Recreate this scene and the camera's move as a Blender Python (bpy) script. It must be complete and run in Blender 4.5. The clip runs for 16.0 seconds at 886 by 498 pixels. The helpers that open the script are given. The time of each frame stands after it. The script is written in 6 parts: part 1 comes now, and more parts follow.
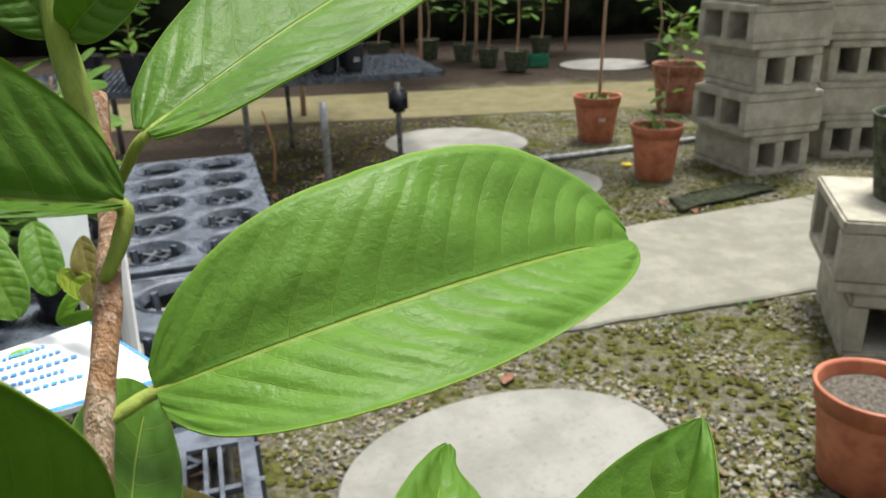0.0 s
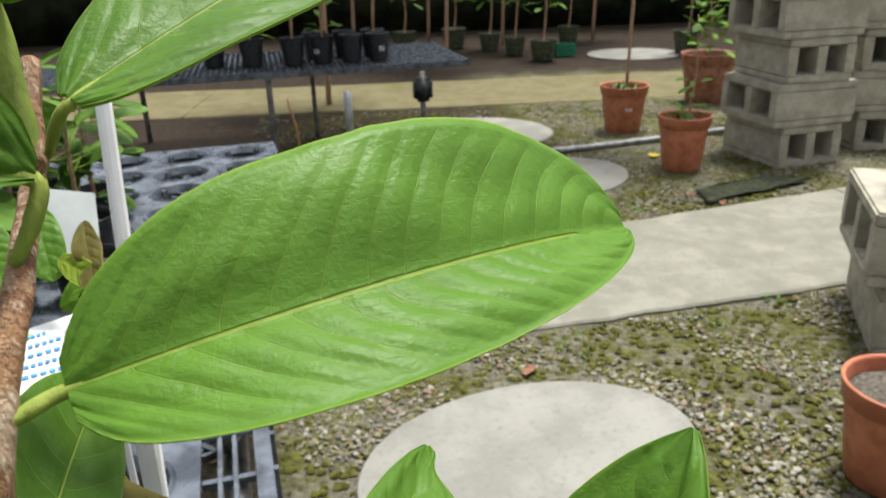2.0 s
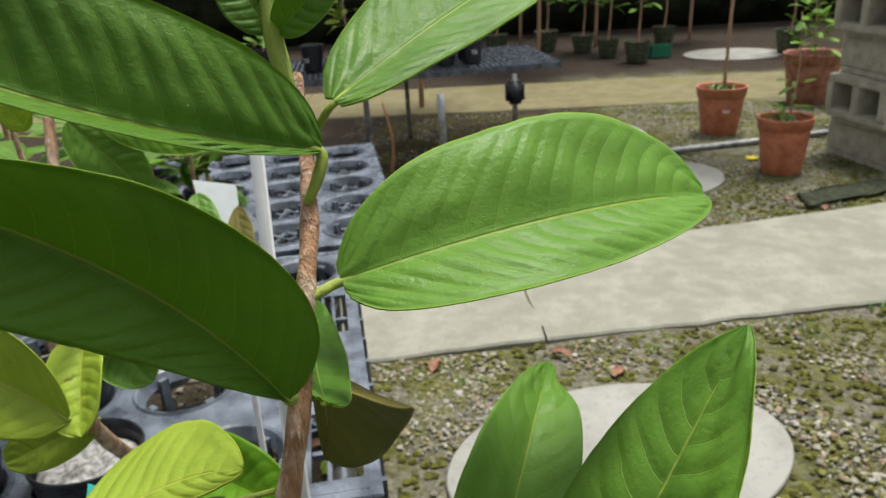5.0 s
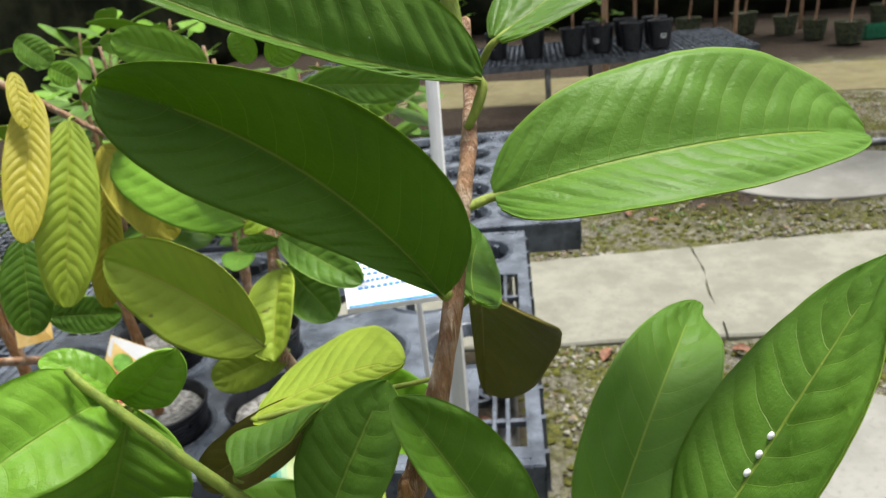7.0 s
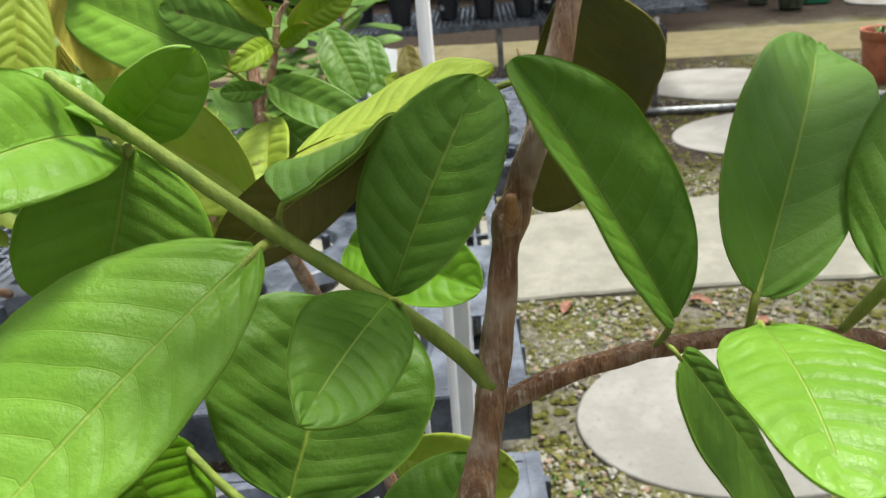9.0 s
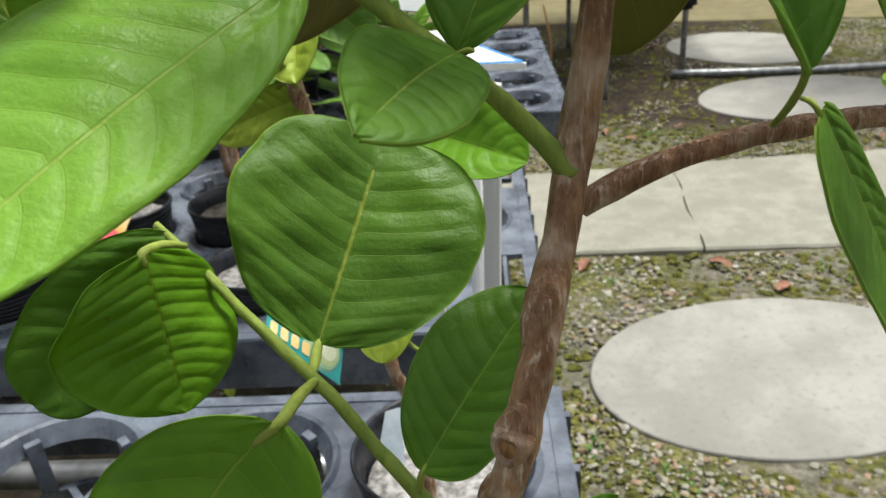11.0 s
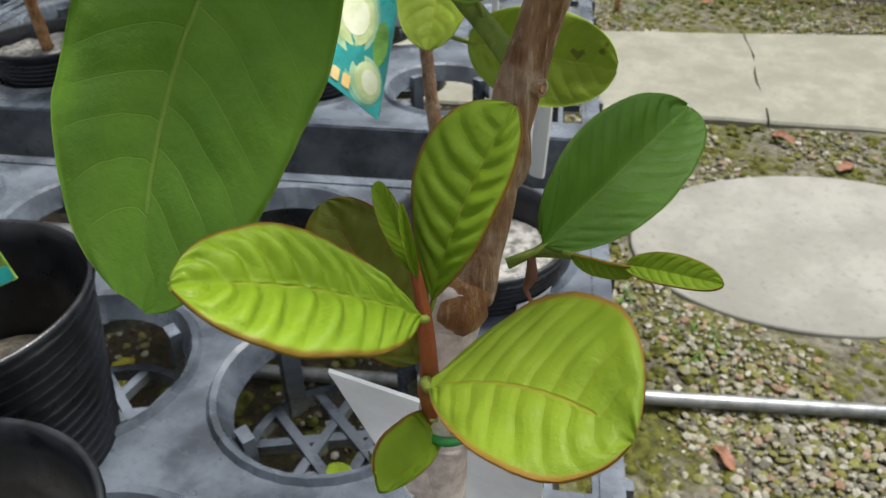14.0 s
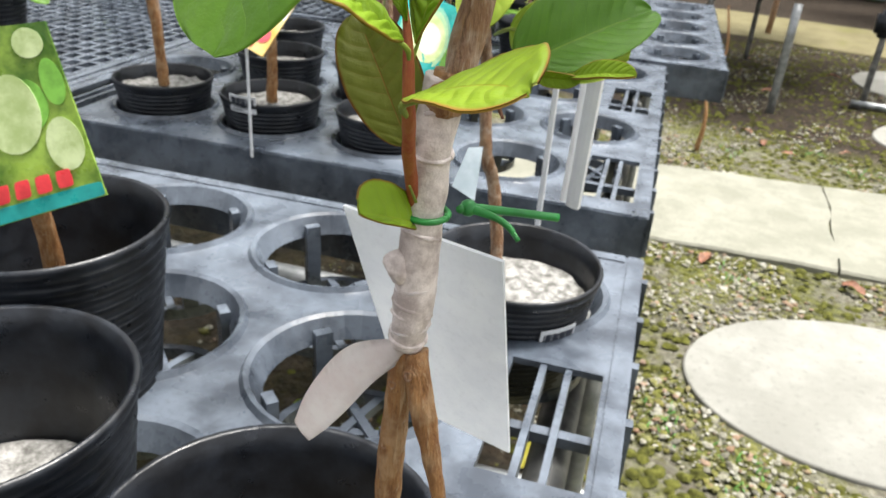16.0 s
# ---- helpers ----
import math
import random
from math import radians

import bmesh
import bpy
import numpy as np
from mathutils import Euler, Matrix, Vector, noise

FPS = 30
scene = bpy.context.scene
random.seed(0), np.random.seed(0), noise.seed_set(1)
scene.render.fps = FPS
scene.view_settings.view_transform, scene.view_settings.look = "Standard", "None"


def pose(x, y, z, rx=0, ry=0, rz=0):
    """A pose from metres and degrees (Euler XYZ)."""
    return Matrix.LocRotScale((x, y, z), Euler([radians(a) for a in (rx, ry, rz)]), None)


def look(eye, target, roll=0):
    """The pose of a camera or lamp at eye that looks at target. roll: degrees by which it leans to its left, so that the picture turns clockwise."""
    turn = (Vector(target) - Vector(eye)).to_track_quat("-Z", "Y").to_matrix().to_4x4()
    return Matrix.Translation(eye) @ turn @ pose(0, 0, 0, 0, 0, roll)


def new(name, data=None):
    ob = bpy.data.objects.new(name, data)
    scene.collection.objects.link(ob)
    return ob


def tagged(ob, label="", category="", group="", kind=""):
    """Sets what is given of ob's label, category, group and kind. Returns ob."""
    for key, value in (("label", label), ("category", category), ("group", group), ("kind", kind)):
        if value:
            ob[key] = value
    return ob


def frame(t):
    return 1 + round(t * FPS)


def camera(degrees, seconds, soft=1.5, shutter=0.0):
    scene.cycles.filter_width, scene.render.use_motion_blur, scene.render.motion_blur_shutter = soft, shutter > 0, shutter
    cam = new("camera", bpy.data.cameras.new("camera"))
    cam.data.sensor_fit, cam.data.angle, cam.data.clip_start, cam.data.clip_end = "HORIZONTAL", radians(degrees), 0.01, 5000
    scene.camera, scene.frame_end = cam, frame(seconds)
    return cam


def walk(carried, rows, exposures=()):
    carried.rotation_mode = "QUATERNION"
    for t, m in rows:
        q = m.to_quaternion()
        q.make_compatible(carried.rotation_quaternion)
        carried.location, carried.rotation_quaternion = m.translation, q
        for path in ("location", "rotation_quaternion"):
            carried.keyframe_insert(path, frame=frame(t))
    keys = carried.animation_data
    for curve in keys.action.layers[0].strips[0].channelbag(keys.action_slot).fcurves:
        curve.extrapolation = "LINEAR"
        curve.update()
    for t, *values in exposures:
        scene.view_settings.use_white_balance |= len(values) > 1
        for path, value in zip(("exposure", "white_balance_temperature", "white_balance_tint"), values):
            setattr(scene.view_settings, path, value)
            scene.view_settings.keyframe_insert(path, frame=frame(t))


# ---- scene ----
cam = camera(60.0, 16.0, 1.4)
PATH = [
    (0.0, pose(0.0006, 0.1799, 0.9823, 68.99, 1.60, -4.64)),
    (0.5, pose(0.0064, 0.1922, 0.9790, 67.36, 2.26, -3.63)),
    (1.0, pose(0.0070, 0.1908, 0.9790, 67.70, 2.41, -2.66)),
    (1.5, pose(0.0075, 0.1899, 0.9788, 67.81, 1.98, -2.28)),
    (2.0, pose(0.0081, 0.1886, 0.9779, 68.32, 1.79, -2.71)),
    (2.5, pose(0.0089, 0.1904, 0.9774, 67.61, 2.79, -1.24)),
    (3.0, pose(0.0088, 0.1909, 0.9769, 67.22, 3.16, 0.00)),
    (3.5, pose(0.0047, 0.1757, 0.9802, 68.20, 3.25, 0.34)),
    (3.7, pose(0.0017, 0.1610, 0.9848, 68.60, 3.06, -0.33)),
    (5.8, pose(-0.0004, 0.1433, 0.9855, 69.17, 4.44, 9.78)),
    (6.0, pose(0.0017, 0.1403, 0.9851, 69.43, 4.88, 11.61)),
    (6.5, pose(0.0046, 0.1344, 0.9854, 69.48, 5.23, 15.24)),
    (7.0, pose(0.0063, 0.1331, 0.9790, 69.01, 5.83, 16.87)),
    (7.5, pose(0.0024, 0.1332, 0.9676, 66.86, 5.63, 17.52)),
    (8.0, pose(-0.0007, 0.1361, 0.9570, 66.33, 5.96, 16.68)),
    (8.5, pose(-0.0095, 0.1382, 0.9474, 67.33, 6.54, 14.69)),
    (9.0, pose(-0.0231, 0.1383, 0.9313, 66.57, 5.23, 13.01)),
    (9.2, pose(-0.0257, 0.1383, 0.9263, 66.59, 5.49, 12.84)),
    (11.3, pose(-0.0334, 0.1421, 0.8975, 62.85, 2.78, 16.04)),
    (11.5, pose(-0.0334, 0.1373, 0.8935, 61.84, 0.86, 16.20)),
    (12.0, pose(-0.0316, 0.1371, 0.8787, 60.06, 0.51, 17.36)),
    (12.5, pose(-0.0291, 0.1352, 0.8672, 58.53, 1.55, 18.54)),
    (13.0, pose(-0.0281, 0.1392, 0.8566, 55.84, 0.21, 19.46)),
    (13.5, pose(-0.0281, 0.1359, 0.8548, 55.35, 0.77, 20.53)),
    (14.0, pose(-0.0324, 0.1327, 0.8470, 54.34, 0.37, 20.70)),
    (14.5, pose(-0.0323, 0.1255, 0.8434, 54.73, 0.89, 20.47)),
    (15.0, pose(-0.0297, 0.1124, 0.8357, 55.96, 0.00, 21.72)),
    (15.5, pose(-0.0166, 0.1010, 0.8291, 59.24, -2.10, 25.20)),
    (16.0, pose(0.0054, 0.0878, 0.8162, 63.21, -4.07, 29.09)),
]
EXPOSURES = [(0.0, 0.86), (0.5, 0.89), (2.5, 0.83), (3.5, 0.77), (6.0, 0.77), (7.0, 0.91), (8.0, 1.14), (9.0, 1.04), (11.5, 0.88), (12.5, 1.05), (13.5, 1.06), (14.0, 0.76), (14.5, 0.76), (15.0, 1.15), (15.5, 1.25), (16.0, 1.5)]
walk(cam, PATH, EXPOSURES)

# ---- world and light ----
world = bpy.data.worlds.new("sky")
scene.world = world
world.use_nodes = True
_wn = world.node_tree.nodes
_sky = _wn.new("ShaderNodeTexSky")
_sky.sky_type = "NISHITA"
_sky.sun_disc = False
_sky.sun_elevation = radians(74)
_sky.sun_rotation = radians(35)
_sky.air_density, _sky.dust_density, _sky.ozone_density = 1.2, 3.0, 1.0
_hsv = _wn.new("ShaderNodeHueSaturation")
_hsv.inputs["Saturation"].default_value = 0.12
world.node_tree.links.new(_sky.outputs[0], _hsv.inputs["Color"])
world.node_tree.links.new(_hsv.outputs[0], _wn["Background"].inputs["Color"])
_wn["Background"].inputs["Strength"].default_value = 0.11
sun_data = bpy.data.lights.new("sun", "SUN")
sun_data.energy, sun_data.angle, sun_data.color = 3.3, radians(14), (1.0, 0.96, 0.9)
sun = new("sun", sun_data)
sun.matrix_world = look((0, 0, 0), (-math.sin(radians(35)), -math.cos(radians(35)), -math.tan(radians(74))))
cam.data.dof.use_dof = True
cam.data.dof.focus_distance = 0.115
cam.data.dof.aperture_fstop = 70


# ---- materials ----
class Mat:
    """A small builder of node materials."""

    def __init__(self, name, rough=0.5, metal=0.0, spec=0.5):
        self.m = bpy.data.materials.new(name)
        self.m.use_nodes = True
        self.t = self.m.node_tree
        self.b = self.t.nodes["Principled BSDF"]
        self.out = self.t.nodes["Material Output"]
        self.b.inputs["Roughness"].default_value = rough
        self.b.inputs["Metallic"].default_value = metal
        self.b.inputs["Specular IOR Level"].default_value = spec
        self.co = self.t.nodes.new("ShaderNodeTexCoord").outputs["Object"]

    def node(self, kind, **values):
        n = self.t.nodes.new(kind)
        for k, v in values.items():
            n.inputs[k.replace("_", " ")].default_value = v
        return n

    def link(self, a, b):
        self.t.links.new(a, b)

    def noise(self, scale, detail=4.0, rough=0.6, co=None):
        n = self.node("ShaderNodeTexNoise", Scale=scale, Detail=detail, Roughness=rough)
        self.link(co or self.co, n.inputs["Vector"])
        return n.outputs["Fac"]

    def voronoi(self, scale, feature="F1", co=None):
        n = self.node("ShaderNodeTexVoronoi", Scale=scale)
        n.feature = feature
        self.link(co or self.co, n.inputs["Vector"])
        return n

    def span(self, x, a, b, lo=0.0, hi=1.0):
        n = self.node("ShaderNodeMapRange")
        n.interpolation_type = "SMOOTHSTEP"
        for k, v in zip(("From Min", "From Max", "To Min", "To Max"), (a, b, lo, hi)):
            n.inputs[k].default_value = v
        self.link(x, n.inputs["Value"])
        return n.outputs["Result"]

    def math(self, op, a, b=0.0, c=0.0):
        n = self.t.nodes.new("ShaderNodeMath")
        n.operation = op
        for i, v in enumerate((a, b, c)):
            if isinstance(v, (int, float)):
                n.inputs[i].default_value = v
            else:
                self.link(v, n.inputs[i])
        return n.outputs[0]

    def mix(self, fac, a, b):
        n = self.t.nodes.new("ShaderNodeMix")
        n.data_type = "RGBA"
        for sock, v in ((n.inputs["Factor"], fac), (n.inputs[6], a), (n.inputs[7], b)):
            if isinstance(v, (int, float)):
                sock.default_value = v
            elif isinstance(v, tuple):
                sock.default_value = (*v, 1.0)
            else:
                self.link(v, sock)
        return n.outputs[2]

    def colour(self, c):
        if isinstance(c, tuple):
            self.b.inputs["Base Color"].default_value = (*c, 1.0)
        else:
            self.link(c, self.b.inputs["Base Color"])

    def bump(self, height, strength=0.5, dist=0.002):
        n = self.node("ShaderNodeBump", Strength=strength, Distance=dist)
        self.link(height, n.inputs["Height"])
        self.link(n.outputs[0], self.b.inputs["Normal"])

    def random(self):
        return self.t.nodes.new("ShaderNodeObjectInfo").outputs["Random"]


def leaf_material(name, dark, light, vein, rough=0.42, translucent=0.3, edge=None, spots=0.0, spec=0.28):
    m = Mat(name, rough, spec=spec)
    uv = m.t.nodes.new("ShaderNodeUVMap")
    uv.uv_map = "veins"
    sep = m.t.nodes.new("ShaderNodeSeparateXYZ")
    m.link(uv.outputs[0], sep.inputs[0])
    q, a = sep.outputs[0], sep.outputs[1]
    wob = m.math("MULTIPLY", m.math("SUBTRACT", m.noise(90, 2), 0.5), 0.3)
    qq = m.math("ADD", q, wob)
    d = m.math("ABSOLUTE", m.math("SUBTRACT", m.math("FRACT", qq), 0.5))
    lateral = m.math("MULTIPLY", m.span(d, 0.026, 0.008), m.span(a, 1.0, 0.35, 0.05, 0.5))
    branch = m.math("ABSOLUTE", m.math("SUBTRACT", m.math("FRACT", m.math("ADD", m.math("MULTIPLY", a, 9.0), m.math("MULTIPLY", m.noise(260, 2), 1.6))), 0.5))
    lateral = m.math("MAXIMUM", lateral, m.math("MULTIPLY", m.span(branch, 0.05, 0.0), 0.10))
    midrib = m.span(a, 0.028, 0.010)
    veins = m.math("MAXIMUM", midrib, lateral)
    net = m.voronoi(900, "DISTANCE_TO_EDGE").outputs["Distance"]
    fine = m.span(net, 0.0, 0.09, 0.35, 0.0)
    tone = m.mix(m.span(m.noise(60, 4), 0.25, 0.75), dark, light)
    pale = tuple(min(1.0, c * 1.35 + 0.01) for c in light)
    tone = m.mix(m.span(m.noise(14, 3), 0.42, 0.75, 0.0, 0.55), tone, pale)
    tone = m.mix(m.math("MULTIPLY", m.random(), 0.35), tone, pale)
    tone = m.mix(m.math("MULTIPLY", fine, 0.13), tone, vein)
    tone = m.mix(m.math("MULTIPLY", veins, 0.8), tone, vein)
    if edge:
        tone = m.mix(m.span(a, 0.90, 0.99, 0.0, 0.8), tone, edge)
    else:
        tone = m.mix(m.span(a, 0.978, 0.994, 0.0, 0.8), tone, tuple(min(1.0, 0.4 * p + 0.6 * v) for p, v in zip(pale, vein)))
    blotch = m.span(m.noise(95, 2), 0.755 - spots, 0.775 - spots)
    tone = m.mix(m.math("MULTIPLY", blotch, 0.75), tone, (0.10, 0.055, 0.02))
    dots = m.span(m.voronoi(330).outputs["Distance"], 0.055, 0.03)
    dots = m.math("MULTIPLY", dots, m.span(m.noise(70, 2), 0.60, 0.66))
    tone = m.mix(m.math("MULTIPLY", dots, 0.7), tone, (0.55, 0.58, 0.45))
    m.colour(tone)
    pillow = m.math("MULTIPLY", m.span(d, 0.0, 0.34), m.span(a, 1.0, 0.7, 0.25, 1.0))
    quilt = m.math("ADD", m.math("MULTIPLY", pillow, 0.24), m.math("MULTIPLY", m.noise(240, 3), 0.24))
    h = m.math("ADD", m.math("ADD", quilt, m.math("MULTIPLY", veins, -0.3)), m.math("ADD", m.math("MULTIPLY", m.noise(800, 4), 0.36), m.span(net, 0.0, 0.2, -0.02, 0.0)))
    m.bump(h, 0.7, 0.0008)
    m.link(m.span(m.noise(45, 4), 0.3, 0.7, rough - 0.07, rough + 0.12), m.b.inputs["Roughness"])
    tr = m.t.nodes.new("ShaderNodeBsdfTranslucent")
    lit = m.mix(0.35, tone, (0.40, 0.62, 0.02))
    m.link(lit, tr.inputs["Color"])
    mx = m.t.nodes.new("ShaderNodeMixShader")
    mx.inputs[0].default_value = translucent
    m.link(m.b.outputs[0], mx.inputs[1])
    m.link(tr.outputs[0], mx.inputs[2])
    m.link(mx.outputs[0], m.out.inputs["Surface"])
    return m.m


leaf_green = leaf_material("leaf_green", (0.050, 0.132, 0.011), (0.106, 0.232, 0.022), (0.28, 0.38, 0.06), 0.46, 0.36)
leaf_dark = leaf_material("leaf_dark", (0.043, 0.112, 0.007), (0.082, 0.188, 0.013), (0.24, 0.32, 0.04), 0.46, 0.36)
leaf_deep = leaf_material("leaf_deep", (0.046, 0.128, 0.007), (0.088, 0.206, 0.013), (0.20, 0.33, 0.035), 0.42, 0.36)
leaf_glossy = leaf_material("leaf_glossy", (0.096, 0.238, 0.015), (0.178, 0.36, 0.032), (0.27, 0.42, 0.06), 0.38, 0.36)
# brighter copy of the leaf green: the light on the leaf is in its colour
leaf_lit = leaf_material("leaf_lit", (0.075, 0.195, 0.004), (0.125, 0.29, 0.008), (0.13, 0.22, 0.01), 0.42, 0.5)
leaf_old = leaf_material("leaf_old", (0.17, 0.26, 0.018), (0.29, 0.39, 0.035), (0.42, 0.44, 0.07), 0.5, 0.35, spots=0.05)
leaf_yellow = leaf_material("leaf_yellow", (0.26, 0.25, 0.02), (0.44, 0.39, 0.045), (0.50, 0.42, 0.07), 0.45, 0.35, spots=0.02)
leaf_brown = leaf_material("leaf_brown", (0.080, 0.072, 0.012), (0.135, 0.115, 0.022), (0.30, 0.25, 0.07), 0.55, 0.25)
leaf_young = leaf_material("leaf_young", (0.14, 0.26, 0.012), (0.26, 0.40, 0.02), (0.35, 0.42, 0.03), 0.48, 0.35, edge=(0.30, 0.10, 0.03))
leaf_olive = leaf_material("leaf_olive", (0.12, 0.20, 0.008), (0.21, 0.31, 0.016), (0.32, 0.30, 0.03), 0.46, 0.35, edge=(0.30, 0.10, 0.03))
leaf_red = leaf_material("leaf_red", (0.10, 0.125, 0.012), (0.165, 0.185, 0.02), (0.30, 0.15, 0.03), 0.45, 0.35, edge=(0.28, 0.07, 0.02))
leaf_back = leaf_material("leaf_back", (0.11, 0.19, 0.025), (0.17, 0.27, 0.045), (0.28, 0.36, 0.08), 0.65, 0.3)
leaf_back_red = leaf_material("leaf_back_red", (0.13, 0.14, 0.025), (0.20, 0.21, 0.035), (0.32, 0.17, 0.04), 0.6, 0.3)


def bark_material(name, a, b, c, scale=1.0, flake=1.0, relief=0.0010, rough=0.72):
    m = Mat(name, rough)
    mp = m.node("ShaderNodeMapping")
    mp.inputs["Scale"].default_value = (1, 1, 0.10)
    m.link(m.co, mp.inputs["Vector"])
    streak = m.noise(1500 * scale, 5, 0.65, mp.outputs[0])
    wide = m.node("ShaderNodeMapping")
    wide.inputs["Scale"].default_value = (1, 1, 0.3)
    m.link(m.co, wide.inputs["Vector"])
    broad = m.noise(420 * scale, 6, 0.72, wide.outputs[0])
    tone = m.mix(m.span(broad, 0.35, 0.65), a, b)
    tone = m.mix(m.span(streak, 0.52, 0.74, 0.0, 0.8 * flake), tone, c)
    tone = m.mix(m.span(streak, 0.44, 0.30, 0.0, 0.6 * flake), tone, tuple(v * 0.6 for v in a))
    tone = m.mix(m.span(m.noise(130, 3), 0.46, 0.68, 0.0, 0.4 * flake), tone, c)
    m.colour(tone)
    m.bump(m.math("ADD", streak, broad), 0.9, relief)
    return m.m


bark = bark_material("bark", (0.19, 0.085, 0.038), (0.40, 0.225, 0.115), (0.66, 0.54, 0.42), 0.7, 1.25, 0.0018, 0.5)
green_stem = bark_material("green_stem", (0.12, 0.19, 0.018), (0.20, 0.27, 0.032), (0.26, 0.28, 0.06), 0.8, 0.35, 0.0003)
red_stem = bark_material("red_stem", (0.26, 0.045, 0.015), (0.34, 0.10, 0.025), (0.24, 0.20, 0.04), 0.8, 0.3, 0.0003)
wood_orange = bark_material("wood_orange", (0.21, 0.085, 0.025), (0.42, 0.21, 0.075), (0.55, 0.38, 0.22), 0.7, 1.2, 0.0016, 0.6)
petiole_mat = bark_material("petiole_mat", (0.16, 0.22, 0.025), (0.24, 0.30, 0.04), (0.27, 0.27, 0.07), 0.8, 0.3, 0.0003)


def plain(name, col, rough=0.5, metal=0.0, var=0.25, scale=40, bump=0.2, fine=400, alt=None, spec=0.5):
    m = Mat(name, rough, metal, spec)
    other = alt or tuple(min(1, c * (1 + var) + 0.02 * var) for c in col)
    low = tuple(c * (1 - var) for c in col)
    t = m.mix(m.span(m.noise(scale, 5), 0.32, 0.68), low, other)
    t = m.mix(m.math("MULTIPLY", m.span(m.noise(fine, 3), 0.45, 0.8), 0.35), t, low)
    m.colour(t)
    m.link(m.span(m.noise(scale * 1.7, 4), 0.3, 0.7, max(0.05, rough - 0.1), min(1, rough + 0.12)), m.b.inputs["Roughness"])
    m.bump(m.noise(fine, 4), bump, 0.001)
    return m.m


def film_sheet(name, col, alt, share):
    """Thin plastic that lets light through: part diffuse, part translucent."""
    m = Mat(name, 0.38)
    t = m.mix(m.span(m.noise(120, 5), 0.32, 0.68), col, alt)
    t = m.mix(m.span(m.noise(600, 3), 0.5, 0.8, 0.0, 0.3), t, tuple(c * 0.8 for c in col))
    m.colour(t)
    m.bump(m.noise(500, 4), 0.15, 0.001)
    tr = m.t.nodes.new("ShaderNodeBsdfTranslucent")
    m.link(t, tr.inputs["Color"])
    mx = m.t.nodes.new("ShaderNodeMixShader")
    mx.inputs[0].default_value = share
    m.link(m.b.outputs[0], mx.inputs[1])
    m.link(tr.outputs[0], mx.inputs[2])
    m.link(mx.outputs[0], m.out.inputs["Surface"])
    return m.m


tray_grey = plain("tray_grey", (0.060, 0.074, 0.098), 0.3, var=0.42, scale=26, bump=0.08, fine=320, alt=(0.125, 0.148, 0.182))
black_plastic = plain("black_plastic", (0.006, 0.007, 0.010), 0.36, var=0.5, scale=60, bump=0.12, alt=(0.016, 0.019, 0.025), spec=0.4)
terracotta = plain("terracotta", (0.40, 0.120, 0.060), 0.5, var=0.15, scale=25, bump=0.06, alt=(0.50, 0.18, 0.095))
old_terracotta = plain("old_terracotta", (0.30, 0.10, 0.06), 0.6, var=0.3, scale=20, alt=(0.38, 0.18, 0.12))
soil = plain("soil", (0.06, 0.05, 0.037), 0.95, var=0.5, scale=120, bump=0.9, fine=500, alt=(0.14, 0.125, 0.10))
pale_soil = plain("pale_soil", (0.15, 0.145, 0.13), 0.95, var=0.45, scale=150, bump=1.0, fine=700, alt=(0.36, 0.355, 0.34))
galvanised = plain("galvanised", (0.22, 0.235, 0.24), 0.45, 0.6, var=0.3, scale=30, bump=0.1, alt=(0.33, 0.345, 0.35))
dark_steel = plain("dark_steel", (0.12, 0.125, 0.125), 0.5, 0.4, var=0.4, scale=30, alt=(0.22, 0.22, 0.21))
white_plastic = plain("white_plastic", (0.72, 0.73, 0.74), 0.4, var=0.06, scale=30, bump=0.04)
grey_card = film_sheet("grey_card", (0.82, 0.84, 0.87), (0.88, 0.90, 0.92), 0.5)
tape_pink = film_sheet("tape_pink", (0.86, 0.79, 0.77), (0.92, 0.88, 0.86), 0.5)
tag_film = film_sheet("tag_film", (0.42, 0.50, 0.55), (0.56, 0.63, 0.68), 0.4)
tape_grey = plain("tape_grey", (0.60, 0.49, 0.45), 0.38, var=0.3, scale=200, bump=0.4, fine=900, alt=(0.80, 0.71, 0.67))
tie_green = plain("tie_green", (0.02, 0.22, 0.04), 0.4, var=0.2, scale=200, bump=0.1)
frosted = plain("frosted", (0.27, 0.30, 0.30), 0.5, var=0.1, scale=40, bump=0.05)
teal_card = plain("teal_card", (0.02, 0.32, 0.30), 0.3, var=0.2, scale=60, bump=0.02)
lime_card = plain("lime_card", (0.06, 0.20, 0.02), 0.3, var=0.5, scale=40, bump=0.02, alt=(0.34, 0.50, 0.08))
orange_card = plain("orange_card", (0.80, 0.48, 0.08), 0.3, var=0.2, scale=30, bump=0.02, alt=(0.85, 0.70, 0.35))
blue_print = plain("blue_print", (0.05, 0.25, 0.62), 0.3, var=0.2, scale=60, bump=0.02)
ink = plain("ink", (0.03, 0.035, 0.05), 0.4, var=0.2, scale=90, bump=0.02)
red_print = plain("red_print", (0.70, 0.05, 0.06), 0.35, var=0.2, scale=90, bump=0.02)
fruit_pale = plain("fruit_pale", (0.52, 0.66, 0.26), 0.35, var=0.25, scale=80, bump=0.02, alt=(0.66, 0.76, 0.42))
fruit_sea = plain("fruit_sea", (0.14, 0.42, 0.30), 0.35, var=0.3, scale=80, bump=0.02, alt=(0.24, 0.52, 0.38))
fruit_mint = plain("fruit_mint", (0.34, 0.56, 0.32), 0.35, var=0.25, scale=80, bump=0.02, alt=(0.46, 0.66, 0.40))
fruit_cream = plain("fruit_cream", (0.74, 0.80, 0.52), 0.35, var=0.1, scale=80, bump=0.02, alt=(0.84, 0.87, 0.68))
